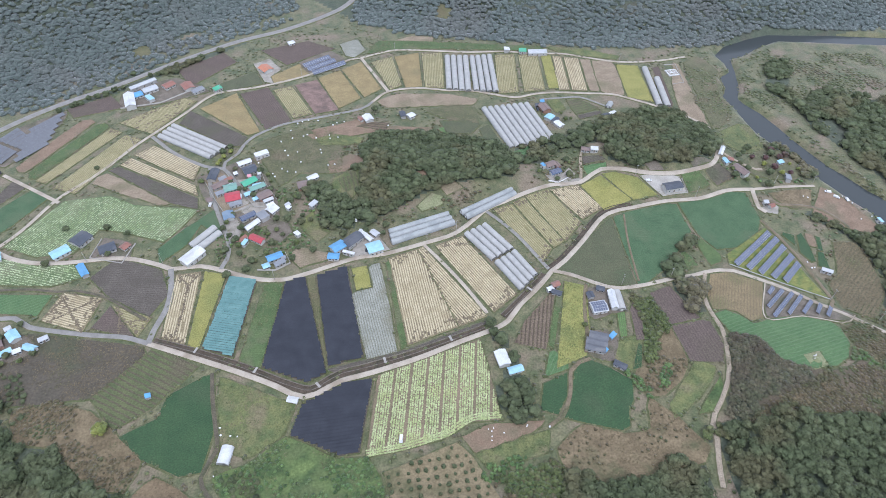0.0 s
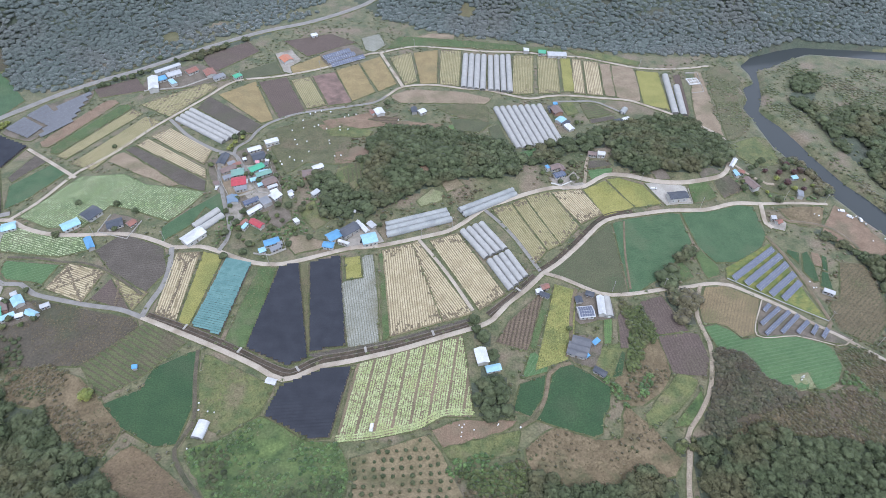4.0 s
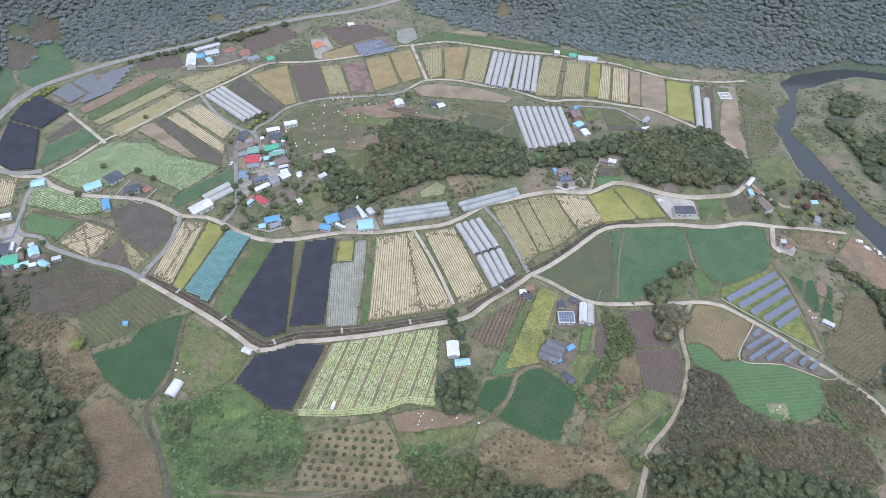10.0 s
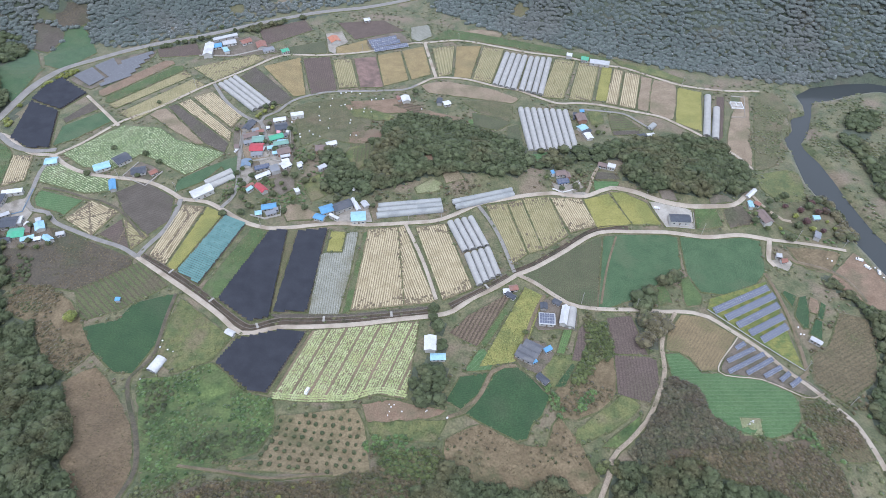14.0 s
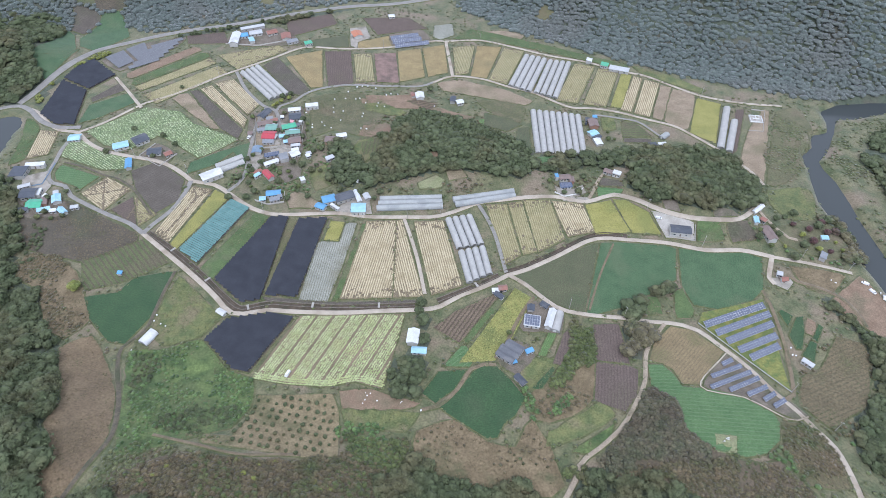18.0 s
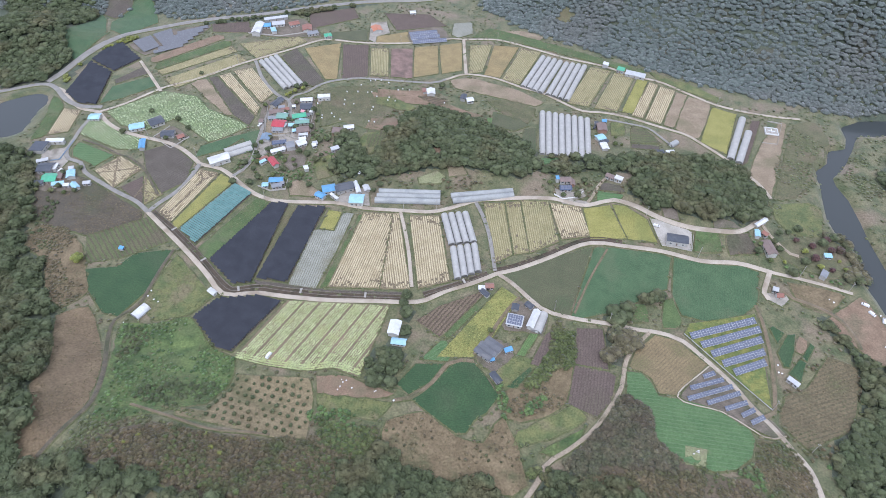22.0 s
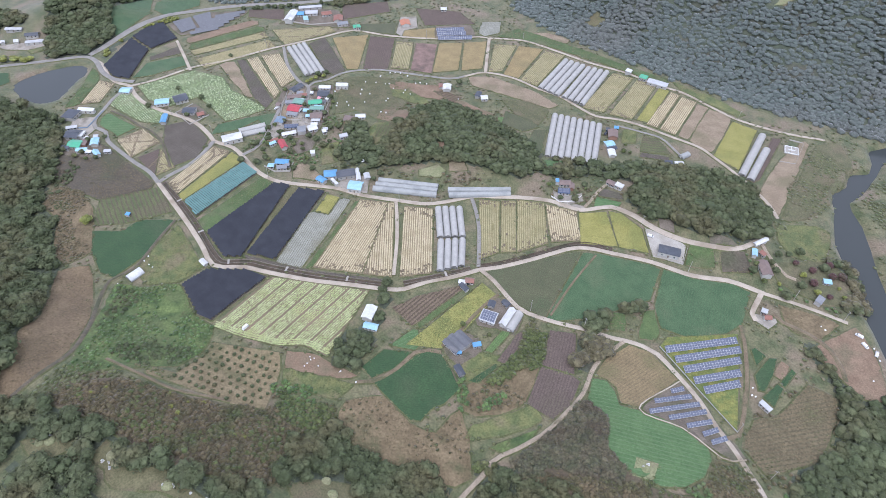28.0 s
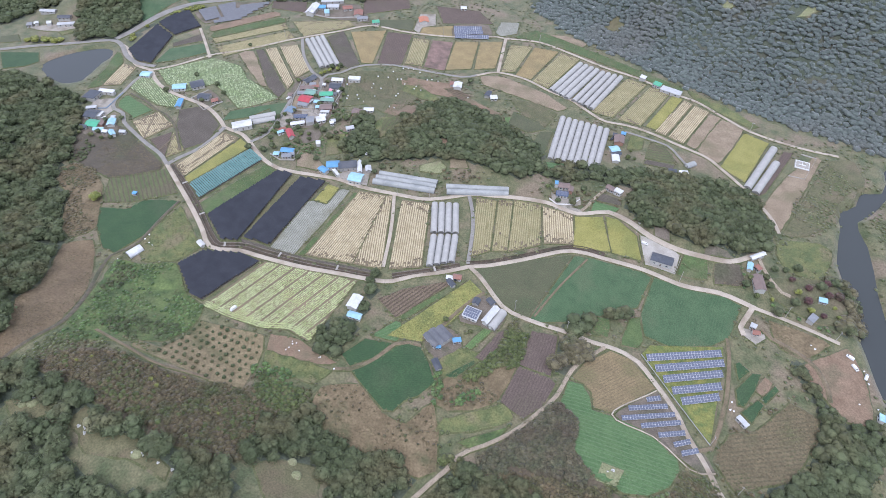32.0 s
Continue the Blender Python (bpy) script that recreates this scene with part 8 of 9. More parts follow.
M_DRAIN = shade("wet_drain_earth", [(0.075, 0.058, 0.042), (0.115, 0.09, 0.065), (0.06, 0.055, 0.035)], big=3, fine=0.6)
M_KERB = shade("stained_kerb_concrete", [(0.15, 0.125, 0.10), (0.22, 0.19, 0.155), (0.12, 0.10, 0.075)], big=2, fine=0.4)
def make_mound():
    """A low round grass mound."""
    bm = bmesh.new()
    bmesh.ops.create_icosphere(bm, subdivisions=3, radius=1.0)
    for v in bm.verts:
        r = 1 + 0.05 * noise.noise(v.co * 2.5)
        v.co = Vector((v.co.x * 2.6 * r, v.co.y * 2.4 * r, v.co.z * 1.3 * r - 0.1))
    for f in bm.faces:
        f.smooth = True
    ob = part("burial_mound", bm, style("palegrass"), None)
    return tagged(ob, "low round grass-covered burial mound in a clearing", "burial mound", "burial mounds")


planted(make_mound(), [(83.7, 134.7), (91.0, 131.0), (-33.5, 71.5), (-30.0, 74.5), (0.5, 85.5), (5.0, 84.2), (33.0, 90.2), (211.0, 224.0)], 12, 0.8, 1.2)

# concrete drains along the farm road, with slab crossings
CANAL_A = smooth_line([(-170.4, 245.7), (-143.7, 238.1), (-114.9, 228.1), (-86.2, 216.4), (-73.2, 213.1), (-66.1, 218.0), (-57.3, 223.7), (-43.3, 227.7), (-16.3, 237.1), (16.2, 250.9), (25.8, 255.4)], 4.0)
tagged(strip("drain", CANAL_A, [(-3.6, -0.5), (-3.2, 0.10), (-1.7, 0.14), (-1.5, 0.75), (-1.3, 0.75), (-1.25, 0.06), (1.25, 0.06), (1.3, 0.75), (1.5, 0.75), (1.7, 0.14), (2.2, -0.5)], M_DRAIN), "open drain with earth banks beside the road", "drain", kind="structure")
for side in (-1.4, 1.4):
    tagged(strip("drain_wall", CANAL_A, [(side - 0.14, 0.1), (side - 0.14, 0.82), (side + 0.14, 0.82), (side + 0.14, 0.1)], M_KERB), "thin concrete kerb of the drain", "drain", kind="structure")
for i in range(6, len(CANAL_A) - 3, 9):
    (x, y), (u, v) = CANAL_A[i], CANAL_A[i + 1]
    ob = part("slab_bridge", box(bmesh.new(), -0.7, 0.7, -2.0, 2.0, 0.78, 0.98, 0.02), M_CONC, None)
    ob.matrix_basis = pose(x, y, level(x, y), 0, 0, math.degrees(math.atan2(v - y, u - x)))
    tagged(ob, "short concrete slab across the drain", "slab bridge", "drain crossings")
CANAL_B = smooth_line([(37.8, 263.4), (45.8, 272.3), (56.5, 284.4), (67.3, 297.8)], 4.0)
tagged(strip("drain", CANAL_B, [(-3.6, -0.5), (-3.2, 0.10), (-1.7, 0.14), (-1.5, 0.75), (-1.3, 0.75), (-1.25, 0.06), (1.25, 0.06), (1.3, 0.75), (1.5, 0.75), (1.7, 0.14), (2.2, -0.5)], M_DRAIN), "open drain with earth banks beside the road", "drain", kind="structure")
for side in (-1.4, 1.4):
    tagged(strip("drain_wall", CANAL_B, [(side - 0.14, 0.1), (side - 0.14, 0.82), (side + 0.14, 0.82), (side + 0.14, 0.1)], M_KERB), "thin concrete kerb of the drain", "drain", kind="structure")
for i in range(6, len(CANAL_B) - 3, 9):
    (x, y), (u, v) = CANAL_B[i], CANAL_B[i + 1]
    ob = part("slab_bridge", box(bmesh.new(), -0.7, 0.7, -2.0, 2.0, 0.78, 0.98, 0.02), M_CONC, None)
    ob.matrix_basis = pose(x, y, level(x, y), 0, 0, math.degrees(math.atan2(v - y, u - x)))
    tagged(ob, "short concrete slab across the drain", "slab bridge", "drain crossings")

CANAL_C = smooth_line([(70.0, 302.0), (80.4, 311.4), (96.2, 330.7), (111.7, 351.5), (123.5, 360.6), (139.0, 364.6)], 4.0)
tagged(strip("drain", CANAL_C, [(-2.3, -0.5), (-1.9, 0.10), (-1.5, 0.14), (-1.4, 0.65), (-1.2, 0.65), (-1.15, 0.06), (1.0, 0.06), (1.05, 0.65), (1.25, 0.65), (1.4, 0.14), (2.0, -0.5)], M_DRAIN), "open drain with earth banks beside the road", "drain", kind="structure")
# low yard walls and fences

def yard_wall(label, pts, high, material):
    line = np.array(pts)
    dense = np.concatenate([np.linspace(a, b, max(2, int(np.linalg.norm(b - a) / 3)), endpoint=False) for a, b in zip(line, line[1:])] + [line[-1:]])
    ob = strip("yard_wall", dense, [(-0.12, -0.3), (-0.12, high), (0.12, high), (0.12, -0.3)], material)
    tagged(ob, label, "wall")


yard_wall("low concrete block yard wall by the house", [(-233.4, 311.5), (-210.5, 306.7), (-207.7, 324.9)], 0.9, M_CONC)
yard_wall("low concrete block yard wall by the house", [(-233.4, 311.5), (-231.9, 329.0)], 0.9, M_CONC)
yard_wall("long blue sheet fence beside the lane", [(-287.1, 280.0), (-281.6, 267.3), (-277.6, 257.5), (-283.0, 253.0)], 0.9, ROOFS["slateblue"])
yard_wall("grey block wall of a village yard", [(-162.9, 398.2), (-134.1, 361.1), (-126.7, 361.0)], 1.4, M_CONC)
yard_wall("grey block wall of a village yard", [(-176.5, 388.0), (-165.0, 369.4), (-153.3, 352.9), (-138.3, 360.9)], 1.4, M_CONC)
yard_wall("grey block wall of a village yard", [(-137.6, 401.5), (-129.7, 384.0), (-119.4, 368.8)], 1.4, M_CONC)
yard_wall("low wall round the workshop yard", [(-120.5, 300.9), (-109.0, 300.4), (-99.7, 307.0), (-104.7, 316.4)], 1.2, M_CONC)
yard_wall("low stone terrace wall of the farmhouse", [(81.6, 388.3), (89.0, 386.6), (98.0, 392.9), (100.2, 400.6)], 1.0, M_STONE)
yard_wall("pale concrete kerb round the new foundation", [(212.7, 526.1), (224.1, 529.3), (224.5, 561.0), (213.5, 559.9)], 0.7, M_CONC)
yard_wall("low wall round the dark hall's yard", [(164.6, 372.9), (183.7, 375.6), (181.7, 388.1)], 0.8, M_CONC)
yard_wall("low block wall of the works yard", [(-273.4, 484.4), (-241.8, 493.3), (-215.2, 518.3)], 1.2, M_CONC)
yard_wall("wire fence kerb round the solar field", [(192.6, 306.1), (207.6, 297.3), (225.6, 286.3), (245.0, 274.2)], 0.6, M_STEEL)

# foundation of a new house
bm = bmesh.new()
c = (217.9, 545.8)
for x0, x1, y0, y1 in ((-9, 9, -8, -7.6), (-9, 9, 7.6, 8), (-9, -8.6, -7.6, 7.6), (8.6, 9, -7.6, 7.6), (-5, 5, -0.2, 0.2), (-0.2, 0.2, 0.2, 7.6)):
    box(bm, x0 * 0.55, x1 * 0.55, y0 * 0.6, y1 * 0.6, -0.3, 0.9)
ob = part("house_foundation", bm, M_BALE, None)
ob.matrix_basis = pose(c[0], c[1], level(*c), 0, 0, 12)
tagged(ob, "white concrete foundation walls of an unfinished house", "foundation")
part("floor_slab", box(bmesh.new(), -5.6, 5.6, -5.4, 5.4, -0.2, 0.25), M_CONC, ob)


# woods and thickets, by the outline of each stand
wood("dense dark wood on the central knoll", [(-51.2, 342.6), (-61.9, 378.1), (-66.0, 411.9), (-53.6, 446.8), (-26.9, 452.0), (11.5, 444.3), (50.6, 435.5), (65.0, 409.0), (52.5, 390.9), (27.5, 385.1), (2.2, 379.7), (-20.3, 366.9), (-38.8, 355.7)], 3.76, 5.52, 6.84, 11)
wood("dense dark wood on the eastern knoll", [(131.2, 408.7), (127.6, 440.1), (148.0, 469.5), (175.1, 482.1), (200.9, 483.2), (218.8, 464.6), (224.3, 441.0), (217.5, 417.1), (200.8, 402.6), (187.0, 403.2), (166.1, 401.3), (151.0, 400.1)], 3.84, 5.69, 7.6, 12)
wood("trees linking the two knolls", [(59.7, 428.3), (93.2, 439.1), (116.6, 455.6), (148.9, 478.6), (150.9, 463.6), (124.9, 430.0), (96.1, 426.4), (78.6, 408.5), (65.0, 409.0)], 4.8, 5.78, 6.08, 13, patchy=0.35)
wood("trees between the village and the knoll", [(-100.2, 378.4), (-91.4, 386.3), (-72.7, 379.7), (-53.9, 351.4), (-64.8, 336.5), (-81.3, 340.5), (-87.0, 358.5)], 4.2, 5.0, 5.6, 14, patchy=0.12)
wood("dark grove beside the green field", [(147.1, 314.7), (160.9, 328.1), (173.2, 329.8), (175.1, 324.0), (157.7, 315.7), (158.7, 300.2), (151.9, 290.2), (147.4, 295.4)], 4.0, 5.78, 6.08, 15)
wood("brown grove by the crossroads", [(150.1, 290.8), (166.6, 294.2), (168.6, 285.7), (162.9, 264.9), (155.4, 262.2), (150.8, 278.2)], 4.0, 5.78, 6.08, 16, material=M_AUTUMN)
wood("trees round the white-roofed farm", [(30.0, 250.5), (36.1, 254.0), (40.1, 236.3), (45.0, 229.5), (51.3, 211.3), (51.4, 195.7), (39.7, 194.6), (32.9, 195.6), (31.6, 211.2), (34.5, 224.3), (42.0, 224.0), (36.7, 241.6)], 4.4, 5.78, 6.08, 17)
wood("autumn trees along the river bank", [(264, 433), (279.9, 437.8), (286.8, 426.7), (293.3, 408.4), (285.3, 391.8), (280, 394), (282, 408), (277, 424)], 4.0, 5.4, 5.6, 18, material=M_AUTUMN)
wood("woodland on the western hill", [(-428.2, 210.9), (-404.1, 229.8), (-370.8, 243.8), (-309.5, 251.3), (-264.7, 228.7), (-237.4, 194.4), (-219.1, 175.1), (-175.7, 155.2), (-162.6, 138.5), (-133.3, 129.1), (-105.7, 111.7), (-90.3, 96.8), (-83.9, 85.4), (-80.0, 66.0)], 6.0, 7.56, 9.12, 19, protos=PROTO_NEAR)
wood("woodland beyond the green fields", [(-536.2, 418.5), (-453.7, 455.9), (-434.1, 448.0), (-414.8, 383.1), (-385.6, 366.3), (-373.9, 333.5), (-409.2, 306.0)], 5.6, 7.11, 6.84, 32)
wood("woodland on the southern hill", [(-62.9, 75.0), (-54.8, 85.5), (-33.5, 91.6), (-14.1, 92.3), (-0.0, 95.6), (9.2, 87.2), (1.3, 77.5), (-21.1, 78.8), (-42.4, 70.3), (-40.6, 63.8)], 5.2, 6.67, 6.84, 20, protos=PROTO_NEAR)
wood("woodland on the southern hill", [(-37.4, 56.8), (-17.6, 68.4), (-0.8, 75.9), (16.6, 68.5), (40.0, 73.5), (67.7, 91.4), (59.7, 99.7), (70.7, 106.2), (87.3, 102.4), (4.0, 36.7)], 5.2, 6.67, 6.84, 21, protos=PROTO_NEAR)
wood("woodland on the southern hill", [(9.7, 83.9), (4.8, 91.3), (18.4, 101.4), (47.7, 105.1), (65.6, 109.8), (79.5, 102.6), (65.5, 90.2), (52.0, 96.6), (37.2, 95.2), (25.1, 94.5)], 5.2, 6.67, 6.84, 22, protos=PROTO_NEAR)
wood("woodland below the green fields", [(148.0, 187.4), (164.0, 189.6), (172.6, 193.5), (215.0, 191.9), (236.8, 188.0), (249, 186), (228, 140), (150, 140), (144.4, 160), (145.4, 172.0)], 4.16, 4.89, 5.2, 23, protos=PROTO_NEAR)
wood("dense russet thicket of young trees by the track", [(168.6, 245.2), (178, 245), (185.0, 241.6), (193.1, 229.5), (202.7, 218.1), (205.5, 208.1), (184.7, 199.3), (171.9, 195.2), (160.2, 189.9), (151.5, 194.2), (159.0, 207.4), (166, 228)], 1.8, 2.9, 2.7, 33, BUSHES, M_RUSSET)
wood("brown scrub beside the russet thicket", [(160, 187), (172, 198), (205, 211), (216, 219), (218, 204), (188, 195), (172, 189)], 1.9, 2.6, 1.8, 76, BUSHES, M_BUSH, "thicket", "thicket", field_gap=False, road_gap=-2.0)
wood("low brown scrub below the solar rows", [(239, 246), (238, 231), (246, 218), (267, 229), (262, 246), (252, 255)], 2.1, 2.3, 1.3, 77, BUSHES, M_BUSH, "thicket", "thicket", patchy=0.15, field_gap=False)
wood("dry brown scrub beyond the lane", [(249, 291), (253, 271), (266, 261), (280, 280), (291, 308), (288, 322), (265, 318)], 2.6, 2.2, 1.0, 78, BUSHES, M_BUSH, "thicket", "thicket", patchy=0.42)
wood("dark green trees beyond the lane", [(279, 284), (275, 264), (273, 246), (285, 236), (330, 225), (335, 290), (292, 288)], 4.4, 5.2, 5.6, 79, patchy=0.15)
wood("dark green trees above the lower bank", [(291, 324), (293, 294), (312, 290), (325, 335), (303, 335)], 4.4, 5.0, 5.2, 83, patchy=0.1)
wood("green brush along the lane", [(266, 256), (272, 240), (279, 245), (276, 262)], 2.4, 2.4, 1.4, 84, BUSHES, M_GREEN, "thicket", "thicket", patchy=0.25)
wood("low brown scrub on the eastern slope", [(204, 219), (214.2, 217.4), (228.0, 220.1), (236, 222), (252, 212), (255, 196), (242.9, 187.0), (215.1, 190.5), (170.9, 193.3), (184.6, 199.8), (203.8, 206.6)], 2.1, 2.2, 1.3, 71, BUSHES, M_BUSH, "thicket", "thicket", patchy=0.05, field_gap=False)
wood("trees over the track's bend", [(138.9, 184.6), (143.4, 191.2), (147.5, 190.0), (150.6, 185.9), (148.6, 179.7), (141, 180)], 3.4, 3.6, 3.6, 72, material=M_OLIVE, road_gap=-1.5)
wood("mixed trees under the slope", [(20.1, 130.8), (33.0, 130.2), (51.3, 140.4), (63.8, 165.3), (92.1, 157.6), (135.3, 169.4), (138.2, 159.3), (28.2, 103.5)], 5.2, 6.22, 6.08, 24, patchy=0.3, protos=PROTO_NEAR)
wood("trees by the lower road", [(288.4, 320.5), (287.0, 349.4), (300.4, 329.7), (310.6, 321.6), (316.4, 300.1), (302.3, 285.4), (291.8, 284.4)], 5.2, 6.67, 6.84, 25, patchy=0.2)
wood("hedge trees along the stripped field", [(262.6, 353.9), (271.7, 361.0), (291.3, 343.9), (314.9, 340.8), (316.9, 330.4), (294.0, 320.8), (281.4, 336.2)], 4.0, 4.45, 3.8, 26, patchy=0.25)
wood("river bank trees across the water", [(316.3, 566.2), (332.8, 566.3), (318.6, 517.0), (311.3, 498.9), (299.6, 507.8), (300.6, 531.1)], 5.2, 6.22, 5.32, 27, patchy=0.15)
wood("woodland across the river", [(312.8, 490.1), (344.4, 517.2), (357.9, 512.7), (396.4, 499.4), (428.3, 482.1), (363.3, 366.3), (341.7, 391.8), (328.1, 426.5), (315.3, 461.0)], 5.6, 7.11, 6.84, 28, patchy=0.2)
wood("trees along the western slope", [(-240.9, 181.7), (-216.3, 186.7), (-177.2, 167.6), (-153.2, 148.1), (-119.3, 120.9), (-108.0, 102.7), (-94.6, 93.7), (-87.2, 81.1), (-75.4, 68.7), (-95.6, 55.5), (-257.8, 171.8)], 4.8, 5.78, 6.08, 29, patchy=0.12, protos=PROTO_NEAR)
wood("sparse roadside trees by the shaded field", [(-360.8, 336.5), (-366.7, 351.3), (-373.6, 378), (-374.5, 418), (-367.3, 430), (-363, 425), (-376.0, 372.2), (-372.0, 341.0)], 3.0, 2.8, 3.0, 30, patchy=0.2, material=M_YELLOW)
wood("trees along the highway", [(-332.9, 487.6), (-303.4, 513.5), (-232.3, 574.6), (-195.7, 607.8), (-190.7, 598.4), (-225.8, 563.5), (-294.7, 501.6), (-322.7, 479.2)], 4, 4.2, 4.5, 34, patchy=0.3)
wood("dark trees beside the highway", [(-303.3, 511), (-286.4, 536.2), (-261.2, 556.2), (-247.0, 556.3), (-238.3, 539.5), (-257.5, 543.0)], 4.2, 4.6, 5.0, 74, patchy=0.3)
wood("wood above the far sheds", [(-593.3, 287.3), (-536.9, 333.6), (-482.0, 335.2), (-476.2, 328.0), (-496.5, 316.3), (-488.8, 289.6), (-521.3, 254.0)], 5.6, 7.0, 7.0, 35)
wood("wooded hill beyond the pond", [(-414.7, 314.1), (-443.2, 342.0), (-409.5, 385.4), (-381.8, 366.4), (-383.9, 331.8), (-398.8, 310.4)], 5.2, 6.67, 7.6, 31)
wood("dry brown scrub on the southern slope", [(-57.1, 83.7), (-46.6, 103.8), (-26.8, 124.4), (2.1, 134.5), (29.9, 148.0), (49.0, 150.8), (64.6, 145.1), (67.3, 111.5), (47.7, 105.1), (18.4, 101.4), (-0.0, 95.6), (-14.1, 92.3), (-33.5, 91.6)], 2.15, 2.9, 2.3, 40, BUSHES, M_BUSH, "thicket", "thicket", field_gap=False)
wood("olive shrubs among the dry scrub", [(-50, 96), (-26, 121), (3, 132), (30, 146), (50, 148), (62, 130), (47, 107), (18, 103), (-14, 94)], 3.4, 3.2, 2.7, 86, BUSHES, M_OLIVE, "thicket", "thicket", patchy=0.55, field_gap=False)
wood("yellowing bushes among the dry scrub", [(-48, 98), (-26, 119), (3, 130), (30, 143), (44, 130), (18, 106), (-14, 96)], 6.5, 2.6, 3.0, 87, BUSHES, M_YELLOW, "thicket", "thicket", patchy=0.55, field_gap=False)
wood("weedy green brush above the dry scrub", [(-62, 80), (-66, 104), (-55, 118), (-42, 130), (-21, 135), (11, 140), (30, 146), (29, 139), (-5, 127), (-29, 118), (-45, 110), (-50, 93)], 2.5, 2.4, 1.2, 88, BUSHES, M_VERGE, "thicket", "thicket", patchy=0.35, field_gap=False)
wood("dry mottled scrub on the western fallow", [(-232.4, 200.3), (-212.9, 207.2), (-185.0, 199.3), (-166.1, 185.5), (-153.7, 172.2), (-157.3, 154.1), (-176.2, 159.7), (-199.1, 177.1), (-223.6, 182.4)], 2.5, 2.2, 1.2, 41, BUSHES, M_BUSH, "thicket", "thicket", patchy=0.4, field_gap=False)
wood("dark green shrubs in the western scrub", [(-250, 222), (-236, 222), (-222, 204), (-206, 201), (-214, 188), (-228, 190), (-252, 212)], 4.2, 3.4, 3.0, 73, BUSHES, M_LEAF, "thicket", "thicket", patchy=0.5, field_gap=False)
wood("green brush on the slope", [(-115.9, 161.4), (-97.6, 171.5), (-82.4, 184.5), (-53.7, 171.9), (-39.1, 173.2), (-30.1, 160.6), (-28.3, 140.8), (-37.1, 131.0), (-49.7, 112.7), (-61.2, 102.7), (-80.9, 122.7)], 3.04, 2.34, 1.6, 42, BUSHES, M_GREEN, "thicket", "thicket", patchy=0.4, field_gap=False)
wood("brown scrub between the fields", [(24.7, 158.1), (54.3, 171.5), (63.8, 165.3), (51.3, 140.4), (28.5, 127.7), (-35.5, 112.2), (-57.5, 100.9), (-48.3, 111.4), (-16.0, 127.0), (14.8, 138.1)], 3.04, 2.34, 1.76, 43, BUSHES, M_BUSH, "thicket", "thicket", patchy=0.2)
wood("dark shrubs over the green slope", [(-112, 160.4), (-84.3, 172.7), (-72.8, 180.6), (-42, 170), (-31.8, 162.0), (-29.9, 138.4), (-54.1, 115.2), (-65.3, 107.5), (-83.4, 128.9)], 3.6, 3.0, 2.2, 66, BUSHES, M_LEAF, "thicket", "thicket", patchy=0.62, field_gap=False)
wood("brown shrubs on the dry bank", [(112.2, 210.7), (126.2, 243.0), (140.3, 254.5), (144.9, 234.7), (142.0, 227.8), (123.7, 209.1)], 3.2, 2.4, 1.6, 67, BUSHES, M_BUSH, "thicket", "thicket", patchy=0.45, field_gap=False)
wood("green thicket below the orchard", [(24.3, 161.1), (40, 165), (57.5, 171.9), (68.0, 159.4), (58.7, 148.3), (38.3, 149.0)], 2.6, 3.2, 2.8, 68, BUSHES, M_OLIVE, "thicket", "thicket", patchy=0.25, field_gap=False)
wood("woodland on the southern hill", [(-82.3, 72.5), (-67.5, 78.1), (-60.9, 69.8), (-48.3, 66.7), (-38.5, 60.6), (-44.9, 48.7), (-60, 40), (-84, 52)], 5.2, 6.67, 6.84, 69, protos=PROTO_NEAR)
wood("leafy trees round the southern clearing", [(65.0, 121.4), (57.3, 137.0), (66.0, 151.3), (81.9, 158.5), (91.2, 151.6), (77.9, 141.6), (73.2, 129.2), (72.1, 118.7)], 4.4, 5.2, 5.6, 64, protos=PROTO_NEAR, field_gap=False)
wood("leafy trees round the southern clearing", [(55.4, 95.2), (53.4, 111.6), (66.1, 113.4), (81.7, 109.2), (84.6, 100.1), (64.8, 85.4)], 4.6, 5.6, 6.0, 65, protos=PROTO_NEAR)
wood("mixed trees above the bend of the track", [(85.8, 155.3), (101.7, 161.9), (122.8, 173.0), (132.0, 168.6), (134, 156), (121.0, 139.1), (108.8, 133.8), (95, 146)], 4.4, 5.0, 5.2, 70, protos=PROTO_NEAR, field_gap=False, patchy=0.12)
wood("yellow-green trees by the pond road", [(-446, 272), (-440, 284), (-431, 289), (-414, 298), (-412, 295), (-428, 284)], 4.2, 4.4, 4.6, 75, material=M_YELLOW, road_gap=1.0)
wood("scrub on the dry slope", [(59.8, 177.3), (75.4, 191.0), (96.7, 185.9), (111.4, 188.7), (114.8, 207.5), (130.0, 193.2), (140.1, 177.8), (135.3, 169.4), (105.0, 163.4), (85.8, 158.1), (63.8, 165.3)], 4.2, 1.7, 1.1, 44, BUSHES, M_BUSH, "thicket", "thicket", patchy=0.55, field_gap=False)
wood("bushes on the brushy bank", [(125.9, 274.8), (131.7, 279.5), (138.9, 256.2), (132.3, 249.5), (125.7, 230.8), (118.4, 227.7), (122.2, 249.4)], 2.5, 3.3, 3.2, 45, BUSHES, M_OLIVE, "thicket", "thicket", patchy=0.05, field_gap=False)
wood("scrub by the lower road", [(250.1, 261.3), (262.9, 256.3), (284.9, 278.7), (291.8, 284.4), (303.5, 279.2), (265.4, 247.2)], 3.42, 2.65, 1.92, 46, BUSHES, M_BUSH, "thicket", "thicket", patchy=0.4)
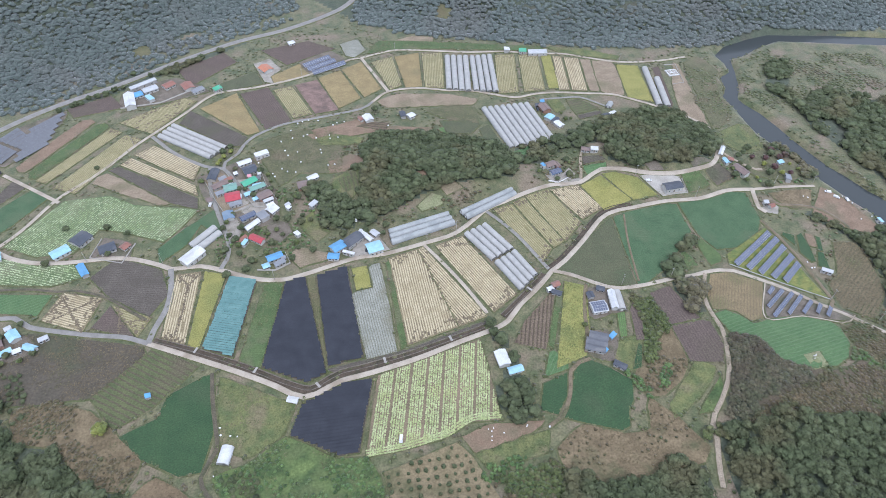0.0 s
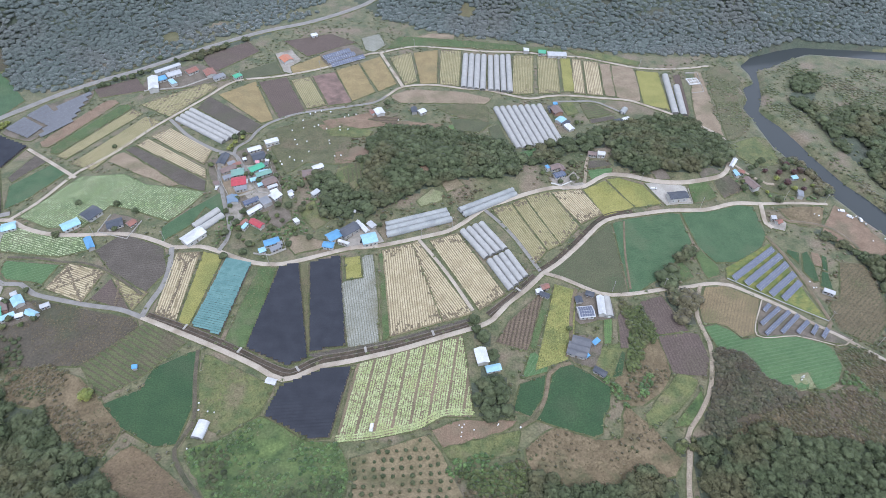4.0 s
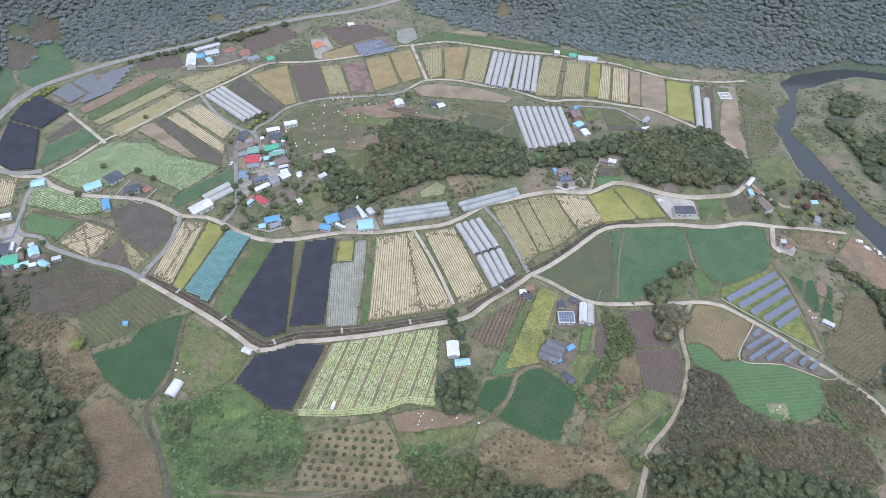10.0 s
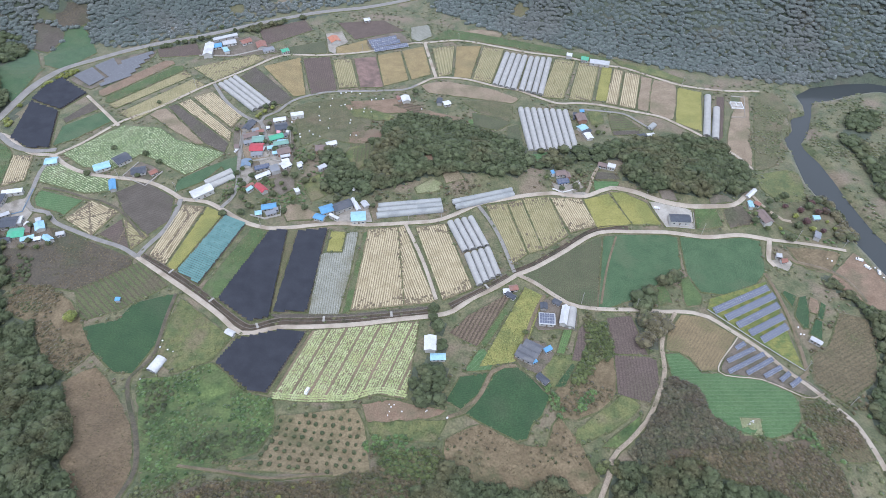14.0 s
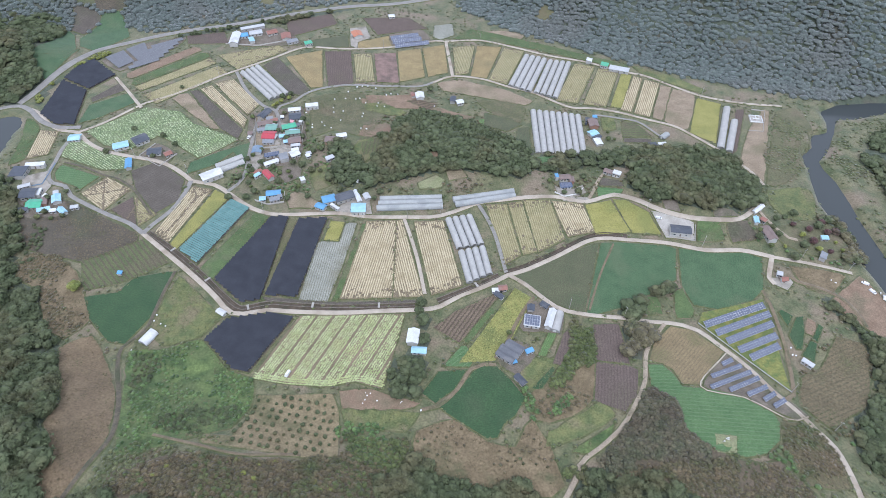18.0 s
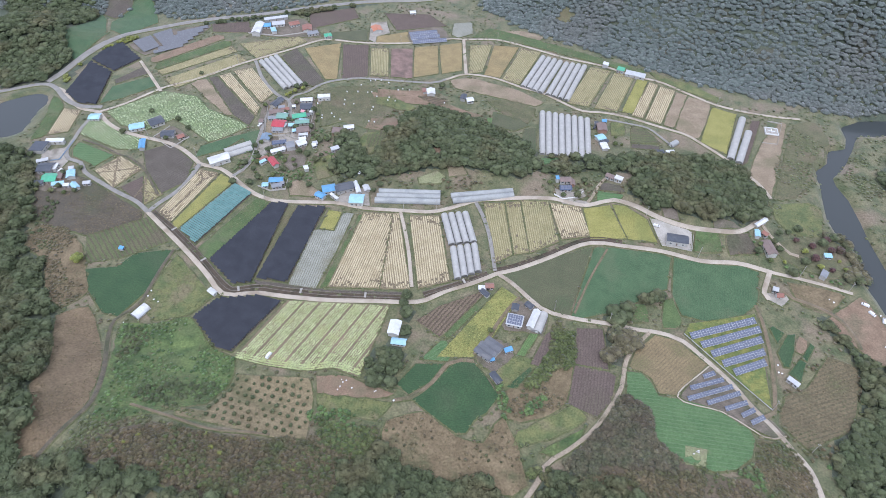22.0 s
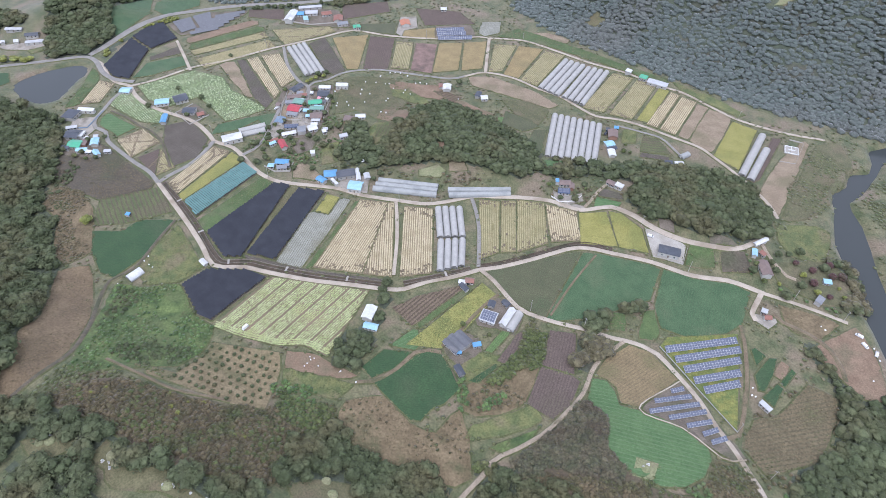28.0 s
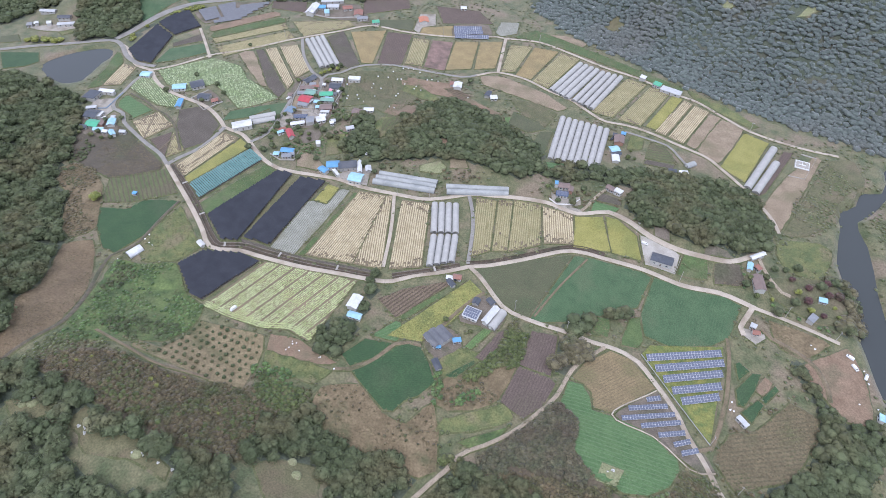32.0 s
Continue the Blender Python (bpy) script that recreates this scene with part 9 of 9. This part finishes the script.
wood("green thicket below the round field", [(236.4, 232.8), (249.4, 228.6), (254.1, 215.0), (244.2, 205.1), (233.9, 212.4), (231.0, 225.3)], 3.04, 2.65, 2.08, 47, BUSHES, M_GREEN, "thicket", "thicket", patchy=0.1)
wood("scrub along the river", [(228.9, 565.5), (264.3, 565.8), (256.9, 513.4), (249.4, 464.7), (261.7, 433.1), (273.2, 404.4), (250.9, 417.1), (224.5, 447.3), (225.6, 498.4)], 3.4, 2.9, 0.6, 48, BUSHES, M_VERGE, "thicket", "thicket", patchy=0.5, field_gap=False)
wood("scrub on the far bank", [(289.0, 566.0), (318.8, 587.5), (438.9, 583.1), (400.9, 508.4), (307.8, 490.1), (300.8, 449.1), (332.1, 366.5), (335.3, 379.0), (294.5, 481.5), (275.6, 512.2)], 3.8, 3.2, 0.6, 49, BUSHES, M_VERGE, "thicket", "thicket", patchy=0.45)
wood("garden bushes round the village", [(-156.4, 326.8), (-118.2, 381.9), (-84.7, 378.3), (-86.2, 327.8), (-117.9, 300.6), (-148.3, 308.3)], 3.8, 2.34, 1.92, 50, BUSHES, M_GREEN, "thicket", "thicket", patchy=0.45)
wood("bushes on the knoll's edge", [(-82.4, 393.4), (-76.5, 444.3), (-6.2, 465.6), (39.2, 449.7), (6.7, 443.9), (-56.9, 448.2), (-66.0, 401.8), (-51.2, 342.6), (32.3, 384.4), (41.4, 372.1), (-45.9, 341.4)], 4.18, 2.5, 1.92, 51, BUSHES, M_BUSH, "thicket", "thicket", patchy=0.5)
wood("bushes below the dark knoll", [(67.0, 402.2), (126.2, 422.8), (130.5, 403.3), (107.5, 397.0), (68.3, 383.4)], 3.8, 2.34, 1.76, 52, BUSHES, M_BUSH, "thicket", "thicket", patchy=0.5)
wood("riverside garden shrubs", [(201.7, 397.0), (219.7, 411.9), (251.0, 399.8), (279.4, 391.1), (272.1, 362.5), (251.9, 368.8), (232.8, 391.0), (208.1, 380.6)], 3.8, 2.34, 1.92, 53, BUSHES, M_GREEN, "thicket", "thicket", patchy=0.4)
wood("green shrubs beside the purple field", [(124.0, 258.2), (121.1, 270.8), (118.4, 279.9), (124.7, 280.3), (134.5, 268.3), (141.3, 259.9), (134.7, 247.8), (126, 250)], 2.6, 3.2, 3.0, 55, BUSHES, M_OLIVE, "thicket", "thicket", field_gap=False)
wood("yellow-green shrubs above the track", [(122.4, 211.5), (123.1, 219.4), (129.7, 229.0), (133.9, 226.8), (129.2, 216.3)], 2.4, 2.6, 2.0, 56, BUSHES, M_GREEN, "thicket", "thicket", field_gap=False)
wood("dark green hedge at the dry bank", [(104.0, 222.5), (105.5, 226.4), (114.7, 217.0), (119.5, 206.6), (114.4, 207.1)], 2.6, 2.8, 2.6, 57, BUSHES, M_GREEN, "thicket", "thicket", field_gap=False)
wood("green shrubs below the orchard", [(19.8, 161.6), (22.6, 169.3), (41.0, 174.0), (52.9, 164.9), (55.9, 152.4), (44.0, 151.3), (30.5, 154.8)], 2.9, 2.7, 2.0, 58, BUSHES, M_GREEN, "thicket", "thicket", patchy=0.2, field_gap=False)
wood("tufts and low bushes on rough ground", [(-330, 150), (330, 150), (330, 640), (-100, 660), (-340, 500)], 5.7, 2.5, 0.7, 54, BUSHES, M_VERGE, "thicket", "thicket", patchy=0.42, road_gap=1.0)


# undergrowth on the ground below every stand
for stand in STANDS:
    under |= inside(mx, my, stand)
ground.data.polygons.foreach_set("material_index", under.ravel().astype(np.int32))

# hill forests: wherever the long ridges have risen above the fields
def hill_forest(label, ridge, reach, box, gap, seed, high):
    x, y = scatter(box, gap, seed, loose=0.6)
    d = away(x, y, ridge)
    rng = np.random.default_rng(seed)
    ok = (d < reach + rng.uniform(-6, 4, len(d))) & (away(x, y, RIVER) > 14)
    return grow("forest", label, "forest", x[ok], y[ok], PROTO_FAR, 6.2, high, M_LEAF_HAZED, seed, 0.3)


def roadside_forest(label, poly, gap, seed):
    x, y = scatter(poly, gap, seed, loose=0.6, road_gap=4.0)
    return grow("forest", label, "forest", x, y, PROTO_FAR, 6.0, 3.8, M_LEAF_HAZED, seed, 0.3)


# weeds along the field edges and tussocks on wild ground
def verges(seed):
    rng = np.random.default_rng(seed)
    pts = []
    for poly in FIELD_POLYS:
        for a, b in zip(poly, poly[1:] + poly[:1]):
            k = max(1, int(math.dist(a, b) / 1.9))
            u = rng.random(k)[:, None]
            pts.append(np.array(a) * (1 - u) + np.array(b) * u + rng.normal(0, 0.45, (k, 2)))
    p = np.concatenate(pts)
    p = p[rng.random(len(p)) < 0.8]
    p = p[~busy(p[:, 0], p[:, 1], 0.3, False)]
    return grow("weeds", "uneven weedy verges along the field edges", "weeds", p[:, 0], p[:, 1], TUFTS, 1.5, 0.7, M_VERGE, seed, 0.3)


def tussocks(sorts, gap, wide, tall, material, label, seed):
    xs, ys = [], []
    for k, (poly, sort) in enumerate(zip(FIELD_POLYS, FIELD_SORTS)):
        if sort in sorts:
            x, y = scatter(poly, gap, seed + k, patchy=0.35, field_gap=False, road_gap=0.5)
            xs.append(x)
            ys.append(y)
    return grow("tussocks", label, "grass", np.concatenate(xs), np.concatenate(ys), TUFTS, wide, tall, material, seed, 0.3)


verges(80)
tussocks(("scrub", "dryslope", "fallow", "dryrows"), 1.9, 1.7, 0.6, M_TUFT, "dry straw-coloured grass tussocks on fallow ground", 81)
tussocks(("brush", "meadow", "weeds", "grass", "dry"), 2.2, 1.9, 0.7, M_VERGE, "green and yellow grass tussocks on the meadows", 200)
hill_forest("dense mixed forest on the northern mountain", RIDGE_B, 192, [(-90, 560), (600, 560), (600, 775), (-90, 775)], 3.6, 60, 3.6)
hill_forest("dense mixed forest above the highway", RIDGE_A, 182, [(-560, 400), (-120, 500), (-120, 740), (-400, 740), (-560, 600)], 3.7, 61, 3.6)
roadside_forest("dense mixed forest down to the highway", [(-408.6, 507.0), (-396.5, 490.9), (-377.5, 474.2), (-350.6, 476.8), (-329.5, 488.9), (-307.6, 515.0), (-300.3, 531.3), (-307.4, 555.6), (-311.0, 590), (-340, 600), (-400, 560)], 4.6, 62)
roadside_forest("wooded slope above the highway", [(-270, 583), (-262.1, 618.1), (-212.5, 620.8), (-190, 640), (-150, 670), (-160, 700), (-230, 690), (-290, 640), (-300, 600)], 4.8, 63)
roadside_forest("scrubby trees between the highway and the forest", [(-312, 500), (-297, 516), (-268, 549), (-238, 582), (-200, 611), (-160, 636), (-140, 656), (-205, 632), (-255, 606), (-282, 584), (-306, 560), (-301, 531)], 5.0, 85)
